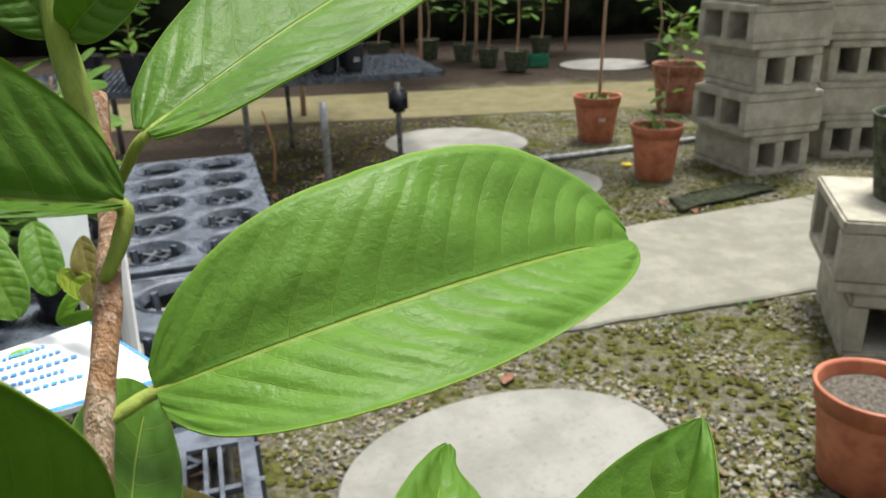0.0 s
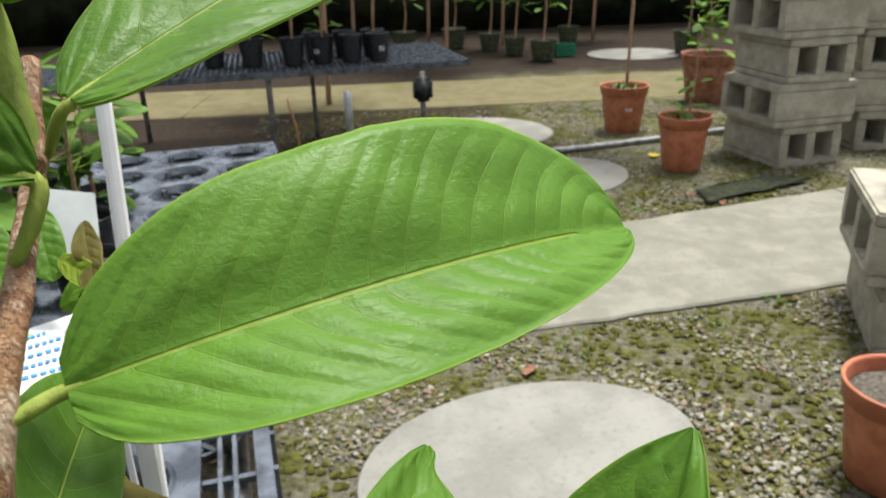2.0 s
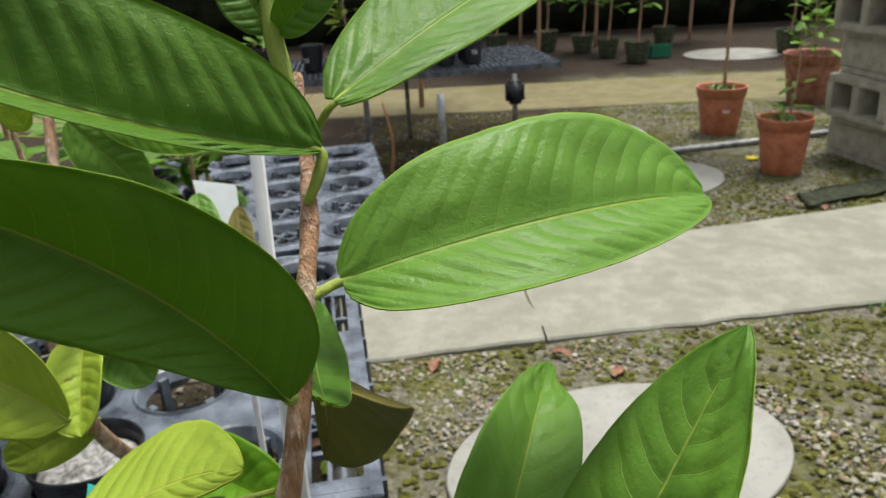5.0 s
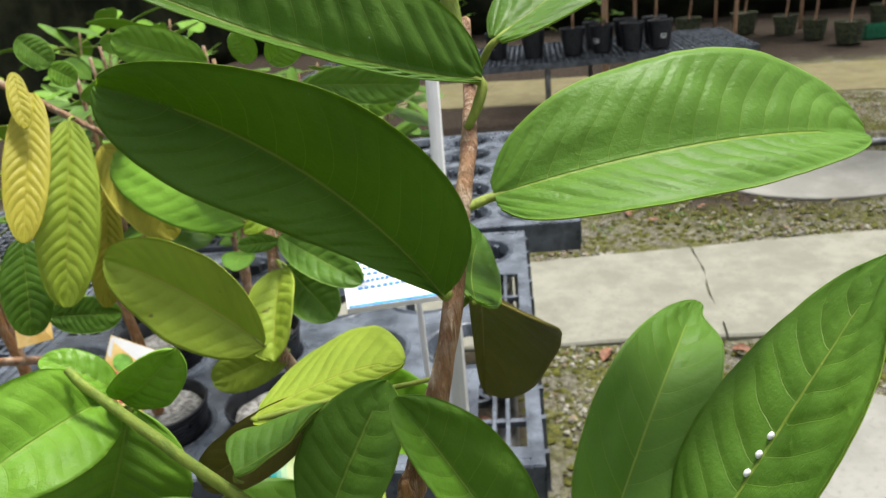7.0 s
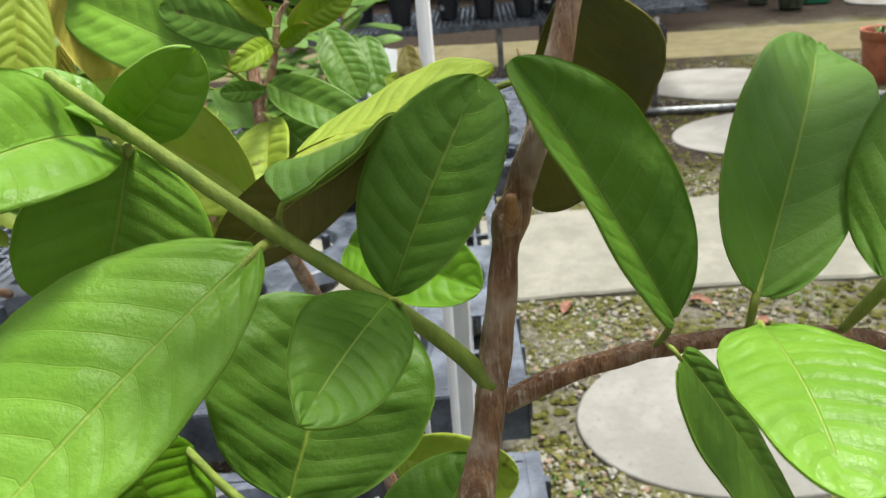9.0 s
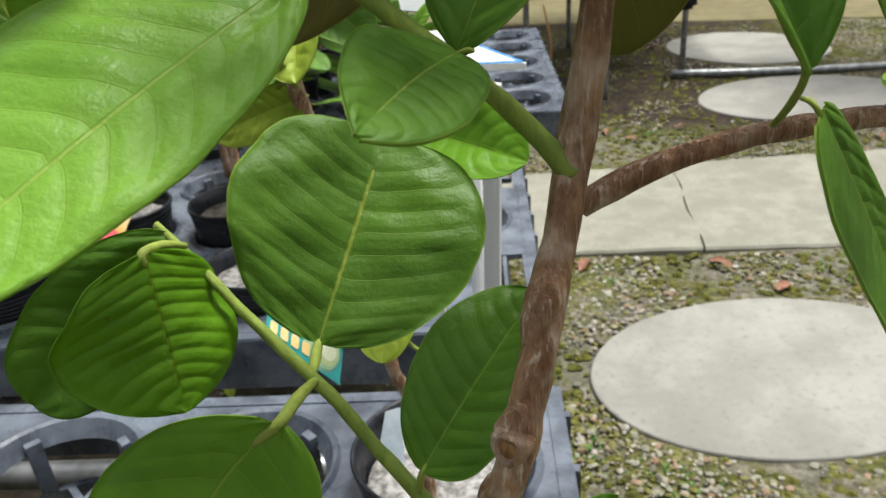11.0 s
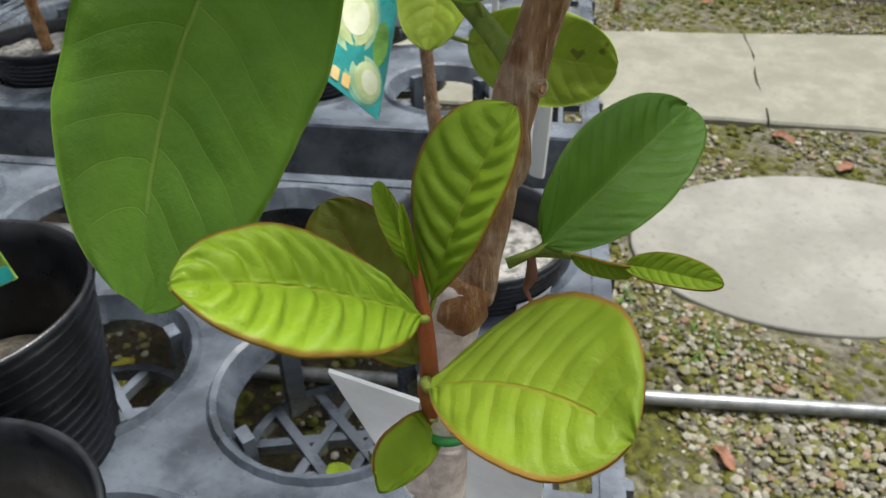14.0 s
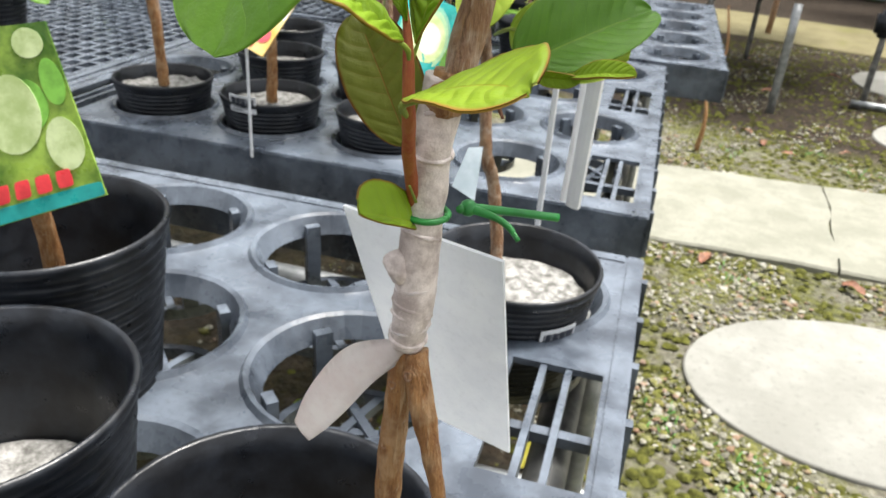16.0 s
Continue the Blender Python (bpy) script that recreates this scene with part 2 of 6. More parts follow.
fruit_green = plain("fruit_green", (0.16, 0.38, 0.05), 0.35, var=0.4, scale=80, bump=0.02)
fruit_pink = plain("fruit_pink", (0.72, 0.11, 0.13), 0.35, var=0.3, scale=80, bump=0.02)
moss_mat = plain("moss_mat", (0.055, 0.058, 0.014), 0.95, var=0.5, scale=60, bump=0.9, fine=900, alt=(0.115, 0.118, 0.026), spec=0.1)
moss_black = plain("moss_black", (0.03, 0.035, 0.028), 0.8, var=0.5, scale=40, bump=0.5, alt=(0.08, 0.10, 0.04))
dry_leaf = plain("dry_leaf", (0.20, 0.085, 0.045), 0.7, var=0.4, scale=80, bump=0.3)
yellow_petal = plain("yellow_petal", (0.75, 0.58, 0.02), 0.5, var=0.1, scale=50)
grass_green = plain("grass_green", (0.07, 0.19, 0.03), 0.5, var=0.4, scale=60)
dimming_green = plain("dimming_green", (0.018, 0.024, 0.014), 0.9, var=0.5, scale=3, bump=0.3, alt=(0.040, 0.046, 0.026), spec=0.1)
box_green = plain("box_green", (0.01, 0.16, 0.08), 0.4, var=0.2)


def concrete(name, col, alt, moss=0.0, scale=9):
    m = Mat(name, 0.85, spec=0.3)
    t = m.mix(m.span(m.noise(scale, 6, 0.65), 0.35, 0.68), col, alt)
    t = m.mix(m.span(m.noise(scale * 12, 5), 0.52, 0.75, 0, 0.6), t, tuple(c * 0.72 for c in col))
    pits = m.span(m.voronoi(160).outputs["Distance"], 0.20, 0.05)
    t = m.mix(m.math("MULTIPLY", m.math("MULTIPLY", pits, m.span(m.noise(50, 2), 0.5, 0.7)), 0.6), t, (0.12, 0.12, 0.10))
    if moss:
        t = m.mix(m.span(m.noise(5.5, 7, 0.7), 0.72 - moss, 0.92 - moss, 0, 0.85), t, (0.12, 0.115, 0.032))
    m.colour(t)
    m.bump(m.math("ADD", m.noise(300, 4), m.math("MULTIPLY", pits, -0.6)), 0.5, 0.0015)
    return m.m


path_concrete = concrete("path_concrete", (0.180, 0.179, 0.143), (0.245, 0.243, 0.200), 0.12)
far_concrete = concrete("far_concrete", (0.120, 0.104, 0.050), (0.165, 0.146, 0.075), 0.20)
disc_concrete = concrete("disc_concrete", (0.195, 0.193, 0.172), (0.262, 0.260, 0.236), 0.0, 6)
block_concrete = concrete("block_concrete", (0.29, 0.275, 0.22), (0.43, 0.41, 0.34), 0.14, 14)


def ground_material():
    m = Mat("gravelly_moss", 0.95, spec=0.25)
    cells = m.voronoi(75)
    grit = m.mix(m.span(m.noise(45, 5), 0.3, 0.7), (0.062, 0.058, 0.040), (0.20, 0.192, 0.145))
    per = m.t.nodes.new("ShaderNodeSeparateColor")
    m.link(cells.outputs["Color"], per.inputs[0])
    grit = m.mix(m.math("MULTIPLY", per.outputs[0], 0.5), grit, (0.20, 0.19, 0.155))
    grit = m.mix(m.span(per.outputs[1], 0.55, 0.9, 0, 0.8), grit, (0.085, 0.075, 0.055))
    green = m.mix(m.span(m.noise(60, 5), 0.3, 0.7), (0.030, 0.036, 0.005), (0.125, 0.130, 0.014))
    patch = m.span(m.noise(5.5, 8, 0.75), 0.42, 0.58)
    t = m.mix(m.math("MULTIPLY", patch, 0.85), grit, green)
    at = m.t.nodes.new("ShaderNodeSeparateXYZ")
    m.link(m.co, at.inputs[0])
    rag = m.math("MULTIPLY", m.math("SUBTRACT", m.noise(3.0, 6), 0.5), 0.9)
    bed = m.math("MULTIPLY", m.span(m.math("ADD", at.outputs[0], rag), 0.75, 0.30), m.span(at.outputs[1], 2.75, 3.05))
    # below the bench: its shade is painted into the ground colour
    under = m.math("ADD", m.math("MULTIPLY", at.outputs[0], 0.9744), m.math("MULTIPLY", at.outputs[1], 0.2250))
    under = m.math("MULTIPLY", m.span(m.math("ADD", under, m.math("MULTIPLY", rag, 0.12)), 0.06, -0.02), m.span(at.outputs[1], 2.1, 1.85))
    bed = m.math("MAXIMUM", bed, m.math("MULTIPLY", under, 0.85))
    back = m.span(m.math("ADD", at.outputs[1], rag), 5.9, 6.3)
    # one dark tone for the bare soil and the painted bench shade
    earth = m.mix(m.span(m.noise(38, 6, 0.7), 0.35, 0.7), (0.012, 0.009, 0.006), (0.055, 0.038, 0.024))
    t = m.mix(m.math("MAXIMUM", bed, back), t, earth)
    m.colour(t)
    m.bump(m.math("ADD", m.math("MULTIPLY", cells.outputs["Distance"], -1.2), m.noise(220, 5)), 1.0, 0.006)
    return m.m


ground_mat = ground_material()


def pebble_material():
    m = Mat("pebble", 0.85, spec=0.3)
    r = m.t.nodes.new("ShaderNodeNewGeometry").outputs["Random Per Island"]
    t = m.mix(m.span(r, 0.0, 0.6), (0.085, 0.082, 0.060), (0.25, 0.243, 0.195))
    t = m.mix(m.span(r, 0.75, 1.0), t, (0.34, 0.333, 0.295))
    t = m.mix(m.span(m.math("FRACT", m.math("MULTIPLY", r, 17.0)), 0.82, 0.9, 0, 0.7), t, (0.22, 0.12, 0.07))
    t = m.mix(m.span(m.math("FRACT", m.math("MULTIPLY", r, 41.0)), 0.66, 0.72, 0, 0.85), t, (0.13, 0.13, 0.02))
    t = m.mix(m.span(m.noise(130, 4), 0.45, 0.7, 0, 0.5), t, (0.12, 0.11, 0.07))
    m.colour(t)
    m.bump(m.noise(300, 4), 0.5, 0.002)
    return m.m


pebble_mat = pebble_material()


# ---- builders ----
def mesh(bm, name, *mats, smooth=True):
    me = bpy.data.meshes.new(name)
    bmesh.ops.recalc_face_normals(bm, faces=bm.faces)
    for fc in bm.faces:
        fc.smooth = smooth
    bm.to_mesh(me)
    bm.free()
    for m in mats:
        me.materials.append(m)
    return me


def part(name, bm, material, parent, label="", smooth=True, m=None):
    me = bm if isinstance(bm, bpy.types.Mesh) else mesh(bm, name, material, smooth=smooth)
    ob = new(name, me)
    if parent is not None:
        ob.parent = parent
    if m is not None:
        ob.matrix_local = m
    if label:
        ob["label"] = label
    return ob


def thing(name, label, category, m=None, group="", kind=""):
    ob = new(name)
    ob.empty_display_size = 0.02
    if m is not None:
        ob.matrix_world = m
    return tagged(ob, label, category, group, kind)


def box(bm, x0, x1, y0, y1, z0, z1, bev=0.0, m=None):
    r = bmesh.ops.create_cube(bm, size=1)
    vs = r["verts"]
    for v in vs:
        v.co = Vector((x0 + (v.co.x + 0.5) * (x1 - x0), y0 + (v.co.y + 0.5) * (y1 - y0), z0 + (v.co.z + 0.5) * (z1 - z0)))
    if bev:
        es = {e for v in vs for e in v.link_edges}
        out = bmesh.ops.bevel(bm, geom=list(es), offset=bev, segments=2, affect="EDGES")
        vs = list({v for f in out["faces"] for v in f.verts} | {v for v in vs if v.is_valid})
    if m is not None:
        for v in vs:
            v.co = m @ v.co
    return vs


def lathe(bm, profile, n=40, wob=0.0, m=None):
    """Turns a list of (radius, height) round z."""
    rings = []
    for r, z in profile:
        ring = []
        for i in range(n):
            a = 2 * math.pi * i / n
            rr = r * (1 + wob * math.sin(3 * a + z * 40))
            co = Vector((rr * math.cos(a), rr * math.sin(a), z))
            ring.append(bm.verts.new(m @ co if m else co))
        rings.append(ring)
    for a, b in zip(rings, rings[1:]):
        for i in range(n):
            bm.faces.new((a[i], a[(i + 1) % n], b[(i + 1) % n], b[i]))
    return rings


def spline(pts, n):
    """Catmull-Rom through points, n steps a span."""
    p = [Vector(q) for q in pts]
    p = [p[0] * 2 - p[1]] + p + [p[-1] * 2 - p[-2]]
    out = []
    for k in range(1, len(p) - 2):
        a, b, c, d = p[k - 1], p[k], p[k + 1], p[k + 2]
        for i in range(n):
            t = i / n
            out.append(0.5 * (2 * b + (c - a) * t + (2 * a - 5 * b + 4 * c - d) * t * t + (3 * b - a - 3 * c + d) * t ** 3))
    out.append(p[-2])
    return out


def tube(bm, pts, radii, sides=12, per=6, rough=0.0, seed=0.0):
    path = spline(pts, per)
    rings = []
    ref = None
    for k, c in enumerate(path):
        d = (path[min(k + 1, len(path) - 1)] - path[max(k - 1, 0)]).normalized()
        if ref is None:
            ref = d.orthogonal().normalized()
        ref = (ref - d * ref.dot(d)).normalized()
        side = d.cross(ref)
        f = k / per
        i = min(int(f), len(radii) - 2)
        r = radii[i] + (radii[i + 1] - radii[i]) * (f - i)
        ring = []
        for j in range(sides):
            a = 2 * math.pi * j / sides
            w = 1 + rough * noise.noise(Vector((c.x * 220 + seed, c.y * 220 + math.cos(a), c.z * 160 + math.sin(a))))
            ring.append(bm.verts.new(c + (ref * math.cos(a) + side * math.sin(a)) * r * w))
        rings.append(ring)
    for a, b in zip(rings, rings[1:]):
        for j in range(sides):
            bm.faces.new((a[j], a[(j + 1) % sides], b[(j + 1) % sides], b[j]))
    for ring in (rings[0], rings[-1]):
        bm.faces.new(ring)


def stem(plant, name, pts, radii, mat, label="", rough=0.2):
    bm = bmesh.new()
    tube(bm, pts, radii, 18, 14, rough, seed=len(bpy.data.objects) * 0.37)
    return part(name, bm, mat, plant, label)


def blade(base, tip, normal, width, mats, fold_left=10, fold_right=10, left=1.0, right=1.0, nv=9, bend=0.04,
          pucker=0.008, blunt=0.45, taper=0.5, wave=0.02, sweep=0.0, seed=0, steps=64, across=12, notch=None,
          blunt_right=None, taper_right=None, twist=0.0):
    """A leaf blade: two skins with a raised pillow between the side veins, folded along its midrib."""
    B, T, N = Vector(base), Vector(tip), Vector(normal)
    A = T - B
    L = A.length
    A.normalize()
    N = (N - A * N.dot(A)).normalized()
    S = A.cross(N)
    rnd = random.Random(seed)
    ph = rnd.random() * 6
    curves = []
    for tp, bl in ((taper, blunt), (taper_right or taper, blunt_right or blunt)):
        curves.append((tp, bl, (tp / (tp + bl)) ** tp * (bl / (tp + bl)) ** bl))
    stray = [rnd.uniform(-0.3, 0.3), rnd.uniform(0.2, 0.7)]
    th = 0.00022
    top, low, uvs = [], [], []
    ncol = 2 * across + 1
    for i in range(steps + 1):
        s = i / steps
        s1 = min(max(s, 0.004), 0.997)
        roll = radians(twist) * (s - 0.5)
        mid = B + A * (L * s) + N * (bend * L * 4 * s * (1 - s)) + S * (sweep * L * 4 * s * (1 - s))
        for j in range(ncol):
            c = (j - across) / across
            ac, sg = abs(c), (1 if c > 0 else -1)
            fold = radians(fold_right if c > 0 else fold_left)
            tp, bl, peak = curves[1 if c > 0 else 0]
            hw = s1 ** tp * (1 - s1) ** bl / peak * width / 2 * (right if c > 0 else left)
            hw *= 1 + 0.025 * noise.noise(Vector((s * 6, sg * 3.0, seed * 3.1))) + 0.008 * noise.noise(Vector((s * 22, sg * 3.0, seed * 3.1)))
            fold += roll * sg
            if notch and notch[1] * c > 0:
                hw *= 1 - notch[2] * math.exp(-((s - notch[0]) / 0.07) ** 2)
            flow = nv * (s * 1.08 - 0.19 * ac ** 1.45 + 0.03 * noise.noise(Vector((s * 4, sg * 9.0, seed * 0.77))))
            q = flow + stray[1 if c > 0 else 0]
            if j == across:
                edge_q = (flow + stray[0], flow + stray[1])
            rise = 0.9 * pucker * (1 + 0.6 * noise.noise(Vector((s * 9, sg * 5.0, seed * 1.3)))) * width * abs(math.cos(math.pi * q)) ** 1.25 * math.sin(math.pi * min(1, ac * 1.05 + 0.02)) ** 0.7 * math.sin(math.pi * s1) ** 0.4
            ruff = wave * width * ac ** 2 * math.sin(9 * s + 2.2 * sg + ph) * math.sin(math.pi * s1)
            out = (S * (sg * math.cos(fold)) + N * math.sin(fold)) * (hw * ac)
            lump = 0.026 * width * noise.noise(Vector((s * 5.5, c * 2.6, seed * 1.7))) + 0.004 * width * noise.noise(Vector((s * 17, c * 8, seed * 2.3)))
            co = mid + out + N * (rise + ruff + lump * min(1, ac * 4) - 0.06 * hw * ac ** 3)
            top.append(co + N * th)
            low.append(co - N * th)
            fade = max(0.0, min(1.0, (s - 0.82) / 0.14))
            va = max(ac, 0.9 * fade * fade * (3 - 2 * fade))
            uvs.append((edge_q[0], edge_q[1], va) if j == across else (q, q, va))
    n = len(top)
    faces, index, halves = [], [], []
    for i in range(steps):
        for j in range(ncol - 1):
            halves += [int(j >= across)] * 2
            a = i * ncol + j
            faces.append((a, a + 1, a + ncol + 1, a + ncol))
            index.append(0)
            faces.append((n + a, n + a + ncol, n + a + ncol + 1, n + a + 1))
            index.append(1)
        for j in (0, ncol - 1):
            a = i * ncol + j
            faces.append((a, a + ncol, n + a + ncol, n + a))
            index.append(0)
            halves.append(int(j > 0))
    me = bpy.data.meshes.new("leaf")
    me.from_pydata([tuple(v) for v in top + low], [], faces)
    for m in mats:
        me.materials.append(m)
    me.polygons.foreach_set("material_index", index)
    me.polygons.foreach_set("use_smooth", [True] * len(faces))
    layer = me.uv_layers.new(name="veins")
    for f, half in zip(me.polygons, halves):
        for k in f.loop_indices:
            u = uvs[me.loops[k].vertex_index % n]
            layer.data[k].uv = (u[half], u[2])
    me.update()
    return me


BACKS = {"leaf_young": leaf_back_red, "leaf_olive": leaf_back_red, "leaf_red": leaf_back_red, "leaf_brown": leaf_back}
_count = [0]


def leaf(plant, base, tip, normal, width, mat, joint=None, label="", back=None, dots=(), **shape):
    _count[0] += 1
    me = blade(base, tip, normal, width, (mat, back or BACKS.get(mat.name, leaf_back)), seed=_count[0], **shape)
    ob = part("leaf", me, None, plant, label)
    B, T = Vector(base), Vector(tip)
    ax = (T - B).normalized()
    bend = shape.get("bend", 0.04)
    N = Vector(normal)
    r = min(0.0009, max(0.00032, width * 0.026))
    bm = bmesh.new()
    L = (T - B).length
    rib = [B + ax * (L * s) + N * (bend * L * 4 * s * (1 - s) - 0.0003 - 0.75 * r * min(1, s * 5) * (1 - 0.6 * s)) + ax.cross(N) * (shape.get("sweep", 0) * L * 4 * s * (1 - s)) for s in (0.0, 0.1, 0.25, 0.45, 0.7, 0.92)]
    pts, rad = rib, [r, r * 0.8, r * 0.65, r * 0.5, r * 0.35, r * 0.15]
    if joint is not None:
        J = Vector(joint)
        pts = [J, J.lerp(B, 0.55) + (B - J).cross(N).normalized() * 0.0001 - ax * 0.0006] + rib
        rad = [r * 0.75, r * 1.1] + rad
    tube(bm, pts, rad, 8, 5)
    part("petiole", bm, petiole_mat, ob)
    for s in dots:
        bm = bmesh.new()
        bmesh.ops.create_icosphere(bm, subdivisions=2, radius=0.0005)
        c = B + ax * (L * s) + N * (bend * L * 4 * s * (1 - s) + 0.0006)
        for v in bm.verts:
            v.co = c + v.co + ax * (v.co.dot(ax) * 0.5)
        part("scale_insect", bm, white_plastic, ob, "small white waxy scale insect")
    return ob

# ---- setting ----
random.seed(5)


def ground():
    bm = bmesh.new()
    n = 120
    def place(i):
        f = i / n * 2 - 1
        return math.copysign(abs(f) ** 3.2 * 90 + abs(f) * 3.4, f)
    vs = [[None] * (n + 1) for _ in range(n + 1)]
    for i in range(n + 1):
        for j in range(n + 1):
            x, y = place(i), place(j) + 1.9
            z = 0.012 * noise.noise(Vector((x * 2.3, y * 2.3, 0))) + 0.006 * noise.noise(Vector((x * 9, y * 9, 3)))
            if abs(x) > 8 or abs(y - 1.9) > 8:
                z = 0
            vs[i][j] = bm.verts.new((x, y, z + 0.031))
    for i in range(n):
        for j in range(n):
            bm.faces.new((vs[i][j], vs[i + 1][j], vs[i + 1][j + 1], vs[i][j + 1]))
    return tagged(part("ground", bm, ground_mat, None), "mossy gravel ground with bare earth patches, bench shade painted in", "ground", kind="structure")


ground()


def slab(name, label, corners, z0, z1, mat, joints=(), n=60):
    """A long cast strip between a near and a far line, with broken edges and cracks across."""
    (ax, ay), (bx, by), (cx, cy), (dx, dy) = corners
    bm = bmesh.new()
    cuts = [(0, 0)] + list(joints) + [(1, 1)]
    for (c0, e0), (c1, e1) in zip(cuts, cuts[1:]):
        rows = []
        k = max(3, int(n * (c1 - c0)))
        for i in range(k + 1):
            row = []
            for g in (0, 0.01, 0.1, 0.2, 0.3, 0.4, 0.5, 0.6, 0.7, 0.8, 0.9, 0.99, 1):
                p0, p1 = c0 + (e0 - c0) * g, c1 + (e1 - c1) * g
                f = p0 + (p1 - p0) * i / k
                if i == 0 and c0 > 0:
                    f += 0.00035
                if i == k and c1 < 1:
                    f -= 0.00035
                x = (ax + (bx - ax) * f) * (1 - g) + (dx + (cx - dx) * f) * g
                y = (ay + (by - ay) * f) * (1 - g) + (dy + (cy - dy) * f) * g
                edge = g in (0, 1)
                jag = 0.010 * noise.noise(Vector((x * 9, y * 3, g * 7)))
                if (i == 0 and c0 > 0) or (i == k and c1 < 1):
                    x += 0.016 * noise.noise(Vector((g * 5.3, c0 if i == 0 else c1, 1.5))) + 0.006 * noise.noise(Vector((g * 17, c0 if i == 0 else c1, 4.5)))
                row.append(bm.verts.new((x, y + jag * (edge or g in (0.01, 0.99)), z1 - (0.006 if edge else 0) + 0.003 * noise.noise(Vector((x * 3, y * 3, 0))))))
            rows.append(row)
        low = []
        for row in rows:
            low.append([bm.verts.new((row[0].co.x, row[0].co.y, z0)), bm.verts.new((row[-1].co.x, row[-1].co.y, z0))])
        for a, b in zip(rows, rows[1:]):
            for p in range(len(a) - 1):
                bm.faces.new((a[p], b[p], b[p + 1], a[p + 1]))
        for i in range(len(rows) - 1):
            bm.faces.new((low[i][0], low[i + 1][0], rows[i + 1][0], rows[i][0]))
            bm.faces.new((rows[i][-1], rows[i + 1][-1], low[i + 1][1], low[i][1]))
        for i in (0, -1):
            bm.faces.new([low[i][0], *rows[i], low[i][1]])
    return tagged(part(name, bm, mat, None, smooth=False), label, "path", kind="structure")


slab("pavement", "narrow weathered concrete path strip with a crack across it",
     ((-3.6, 1.173), (4.4, 2.773), (4.4, 3.82), (-3.6, 1.42)), -0.03, 0.043, path_concrete, ((0.463, 0.4511), (0.66, 0.655), (0.85, 0.845)), 160)
slab("pavement_far", "yellowish mossy concrete path strip", ((-5, 4.90), (7, 5.02), (7, 5.98), (-5, 5.86)), -0.03, 0.04, far_concrete, ((0.3, 0.3), (0.62, 0.62)), 120)


STONES = ((0.370, 4.220, 0.388, 0.352, 150), (0.523, 3.316, 0.420, 0.310, 21), (0.216, 1.433, 0.357, 0.248, 21.5), (1.96, 6.95, 0.40, 0.36, 0))


def stepping_stone(x, y, rx, ry, turn, z=0.042):
    t = thing("stepping_stone", "oval pale cast concrete stepping stone set in gravel", "stepping stone", pose(x, y, 0, 0, 0, turn), "stepping stones")
    bm = bmesh.new()
    rings = lathe(bm, [(0.985, -0.03), (0.995, z - 0.012), (1.0, z - 0.006), (0.994, z - 0.0015), (0.985, z), (0.5, z + 0.001)], 96, 0.003)
    bm.faces.new(rings[-1])
    bm.faces.new(rings[0])
    for v in bm.verts:
        k = 1 + 0.012 * noise.noise(Vector((v.co.x * 1.3, v.co.y * 1.3, x * 3)))
        v.co.x *= rx * k
        v.co.y *= ry * k
    part("slab", bm, disc_concrete, t)
    return t


for stone in STONES:
    stepping_stone(*stone)

def dimming_wall(name, x0, x1, y0, y1, h):
    """An added wall round the yard that blocks low sky light: one bulging dark sheet."""
    bm = bmesh.new()
    nx = max(1, int(max(x1 - x0, y1 - y0) / 0.4))
    rows = []
    for i in range(nx + 1):
        f = i / nx
        x, y = x0 + (x1 - x0) * f, y0 + (y1 - y0) * f
        col = []
        for k in range(9):
            z = h * k / 8
            b = 0.05 * noise.noise(Vector((x * 0.9, y * 0.9, z * 1.3)))
            col.append(bm.verts.new((x + (b if x0 == x1 else 0), y + (b if y0 == y1 else 0), z)))
        rows.append(col)
    for a, b in zip(rows, rows[1:]):
        for k in range(8):
            bm.faces.new((a[k], b[k], b[k + 1], a[k + 1]))
    bmesh.ops.solidify(bm, geom=bm.faces[:], thickness=0.01)
    return tagged(part(name, bm, dimming_green, None), "added dark green wall round the yard that blocks low sky light", "fence", kind="structure")


# added walls dim the low sky light; the north one darkens the backdrop
dimming_wall("wall_north", -9.0, 10.0, 9.4, 9.4, 3.2)
dimming_wall("wall_west", -5.2, -5.2, -4.5, 9.4, 1.6)
dimming_wall("wall_south", -9.0, 10.0, -4.5, -4.5, 1.6)
dimming_wall("wall_east", 8.0, 8.0, -4.5, 9.4, 1.6)

# frame of the benches: the trays lie along their own axis, u across and v along
TURN = 13.0
CU, SU = math.cos(radians(TURN)), math.sin(radians(TURN))


def uv(u, v, z=0.0):
    return Vector((u * CU - v * SU, u * SU + v * CU, z))


def pipe_run(name, label, pts, r, mat, category="pipe"):
    t = thing(name, label, category)
    bm = bmesh.new()
    tube(bm, pts, [r] * len(pts), 12, 4)
    part("tube", bm, mat, t)
    return t


pipe_run("ground_pipe", "pale grey plastic water pipe lying on the gravel", [(-0.62, 0.780, 0.049), (-0.10, 0.919, 0.049), (0.30, 1.030, 0.048), (0.9, 1.19, 0.048), (2.6, 1.65, 0.047)], 0.0105, galvanised)
pipe_run("ground_pipe", "grey plastic water pipe lying on the gravel behind the path", [(0.02, 3.63, 0.05), (0.40, 3.67, 0.05), (0.85, 3.75, 0.05), (1.625, 3.99, 0.05), (3.2, 4.5, 0.049)], 0.0165, galvanised)


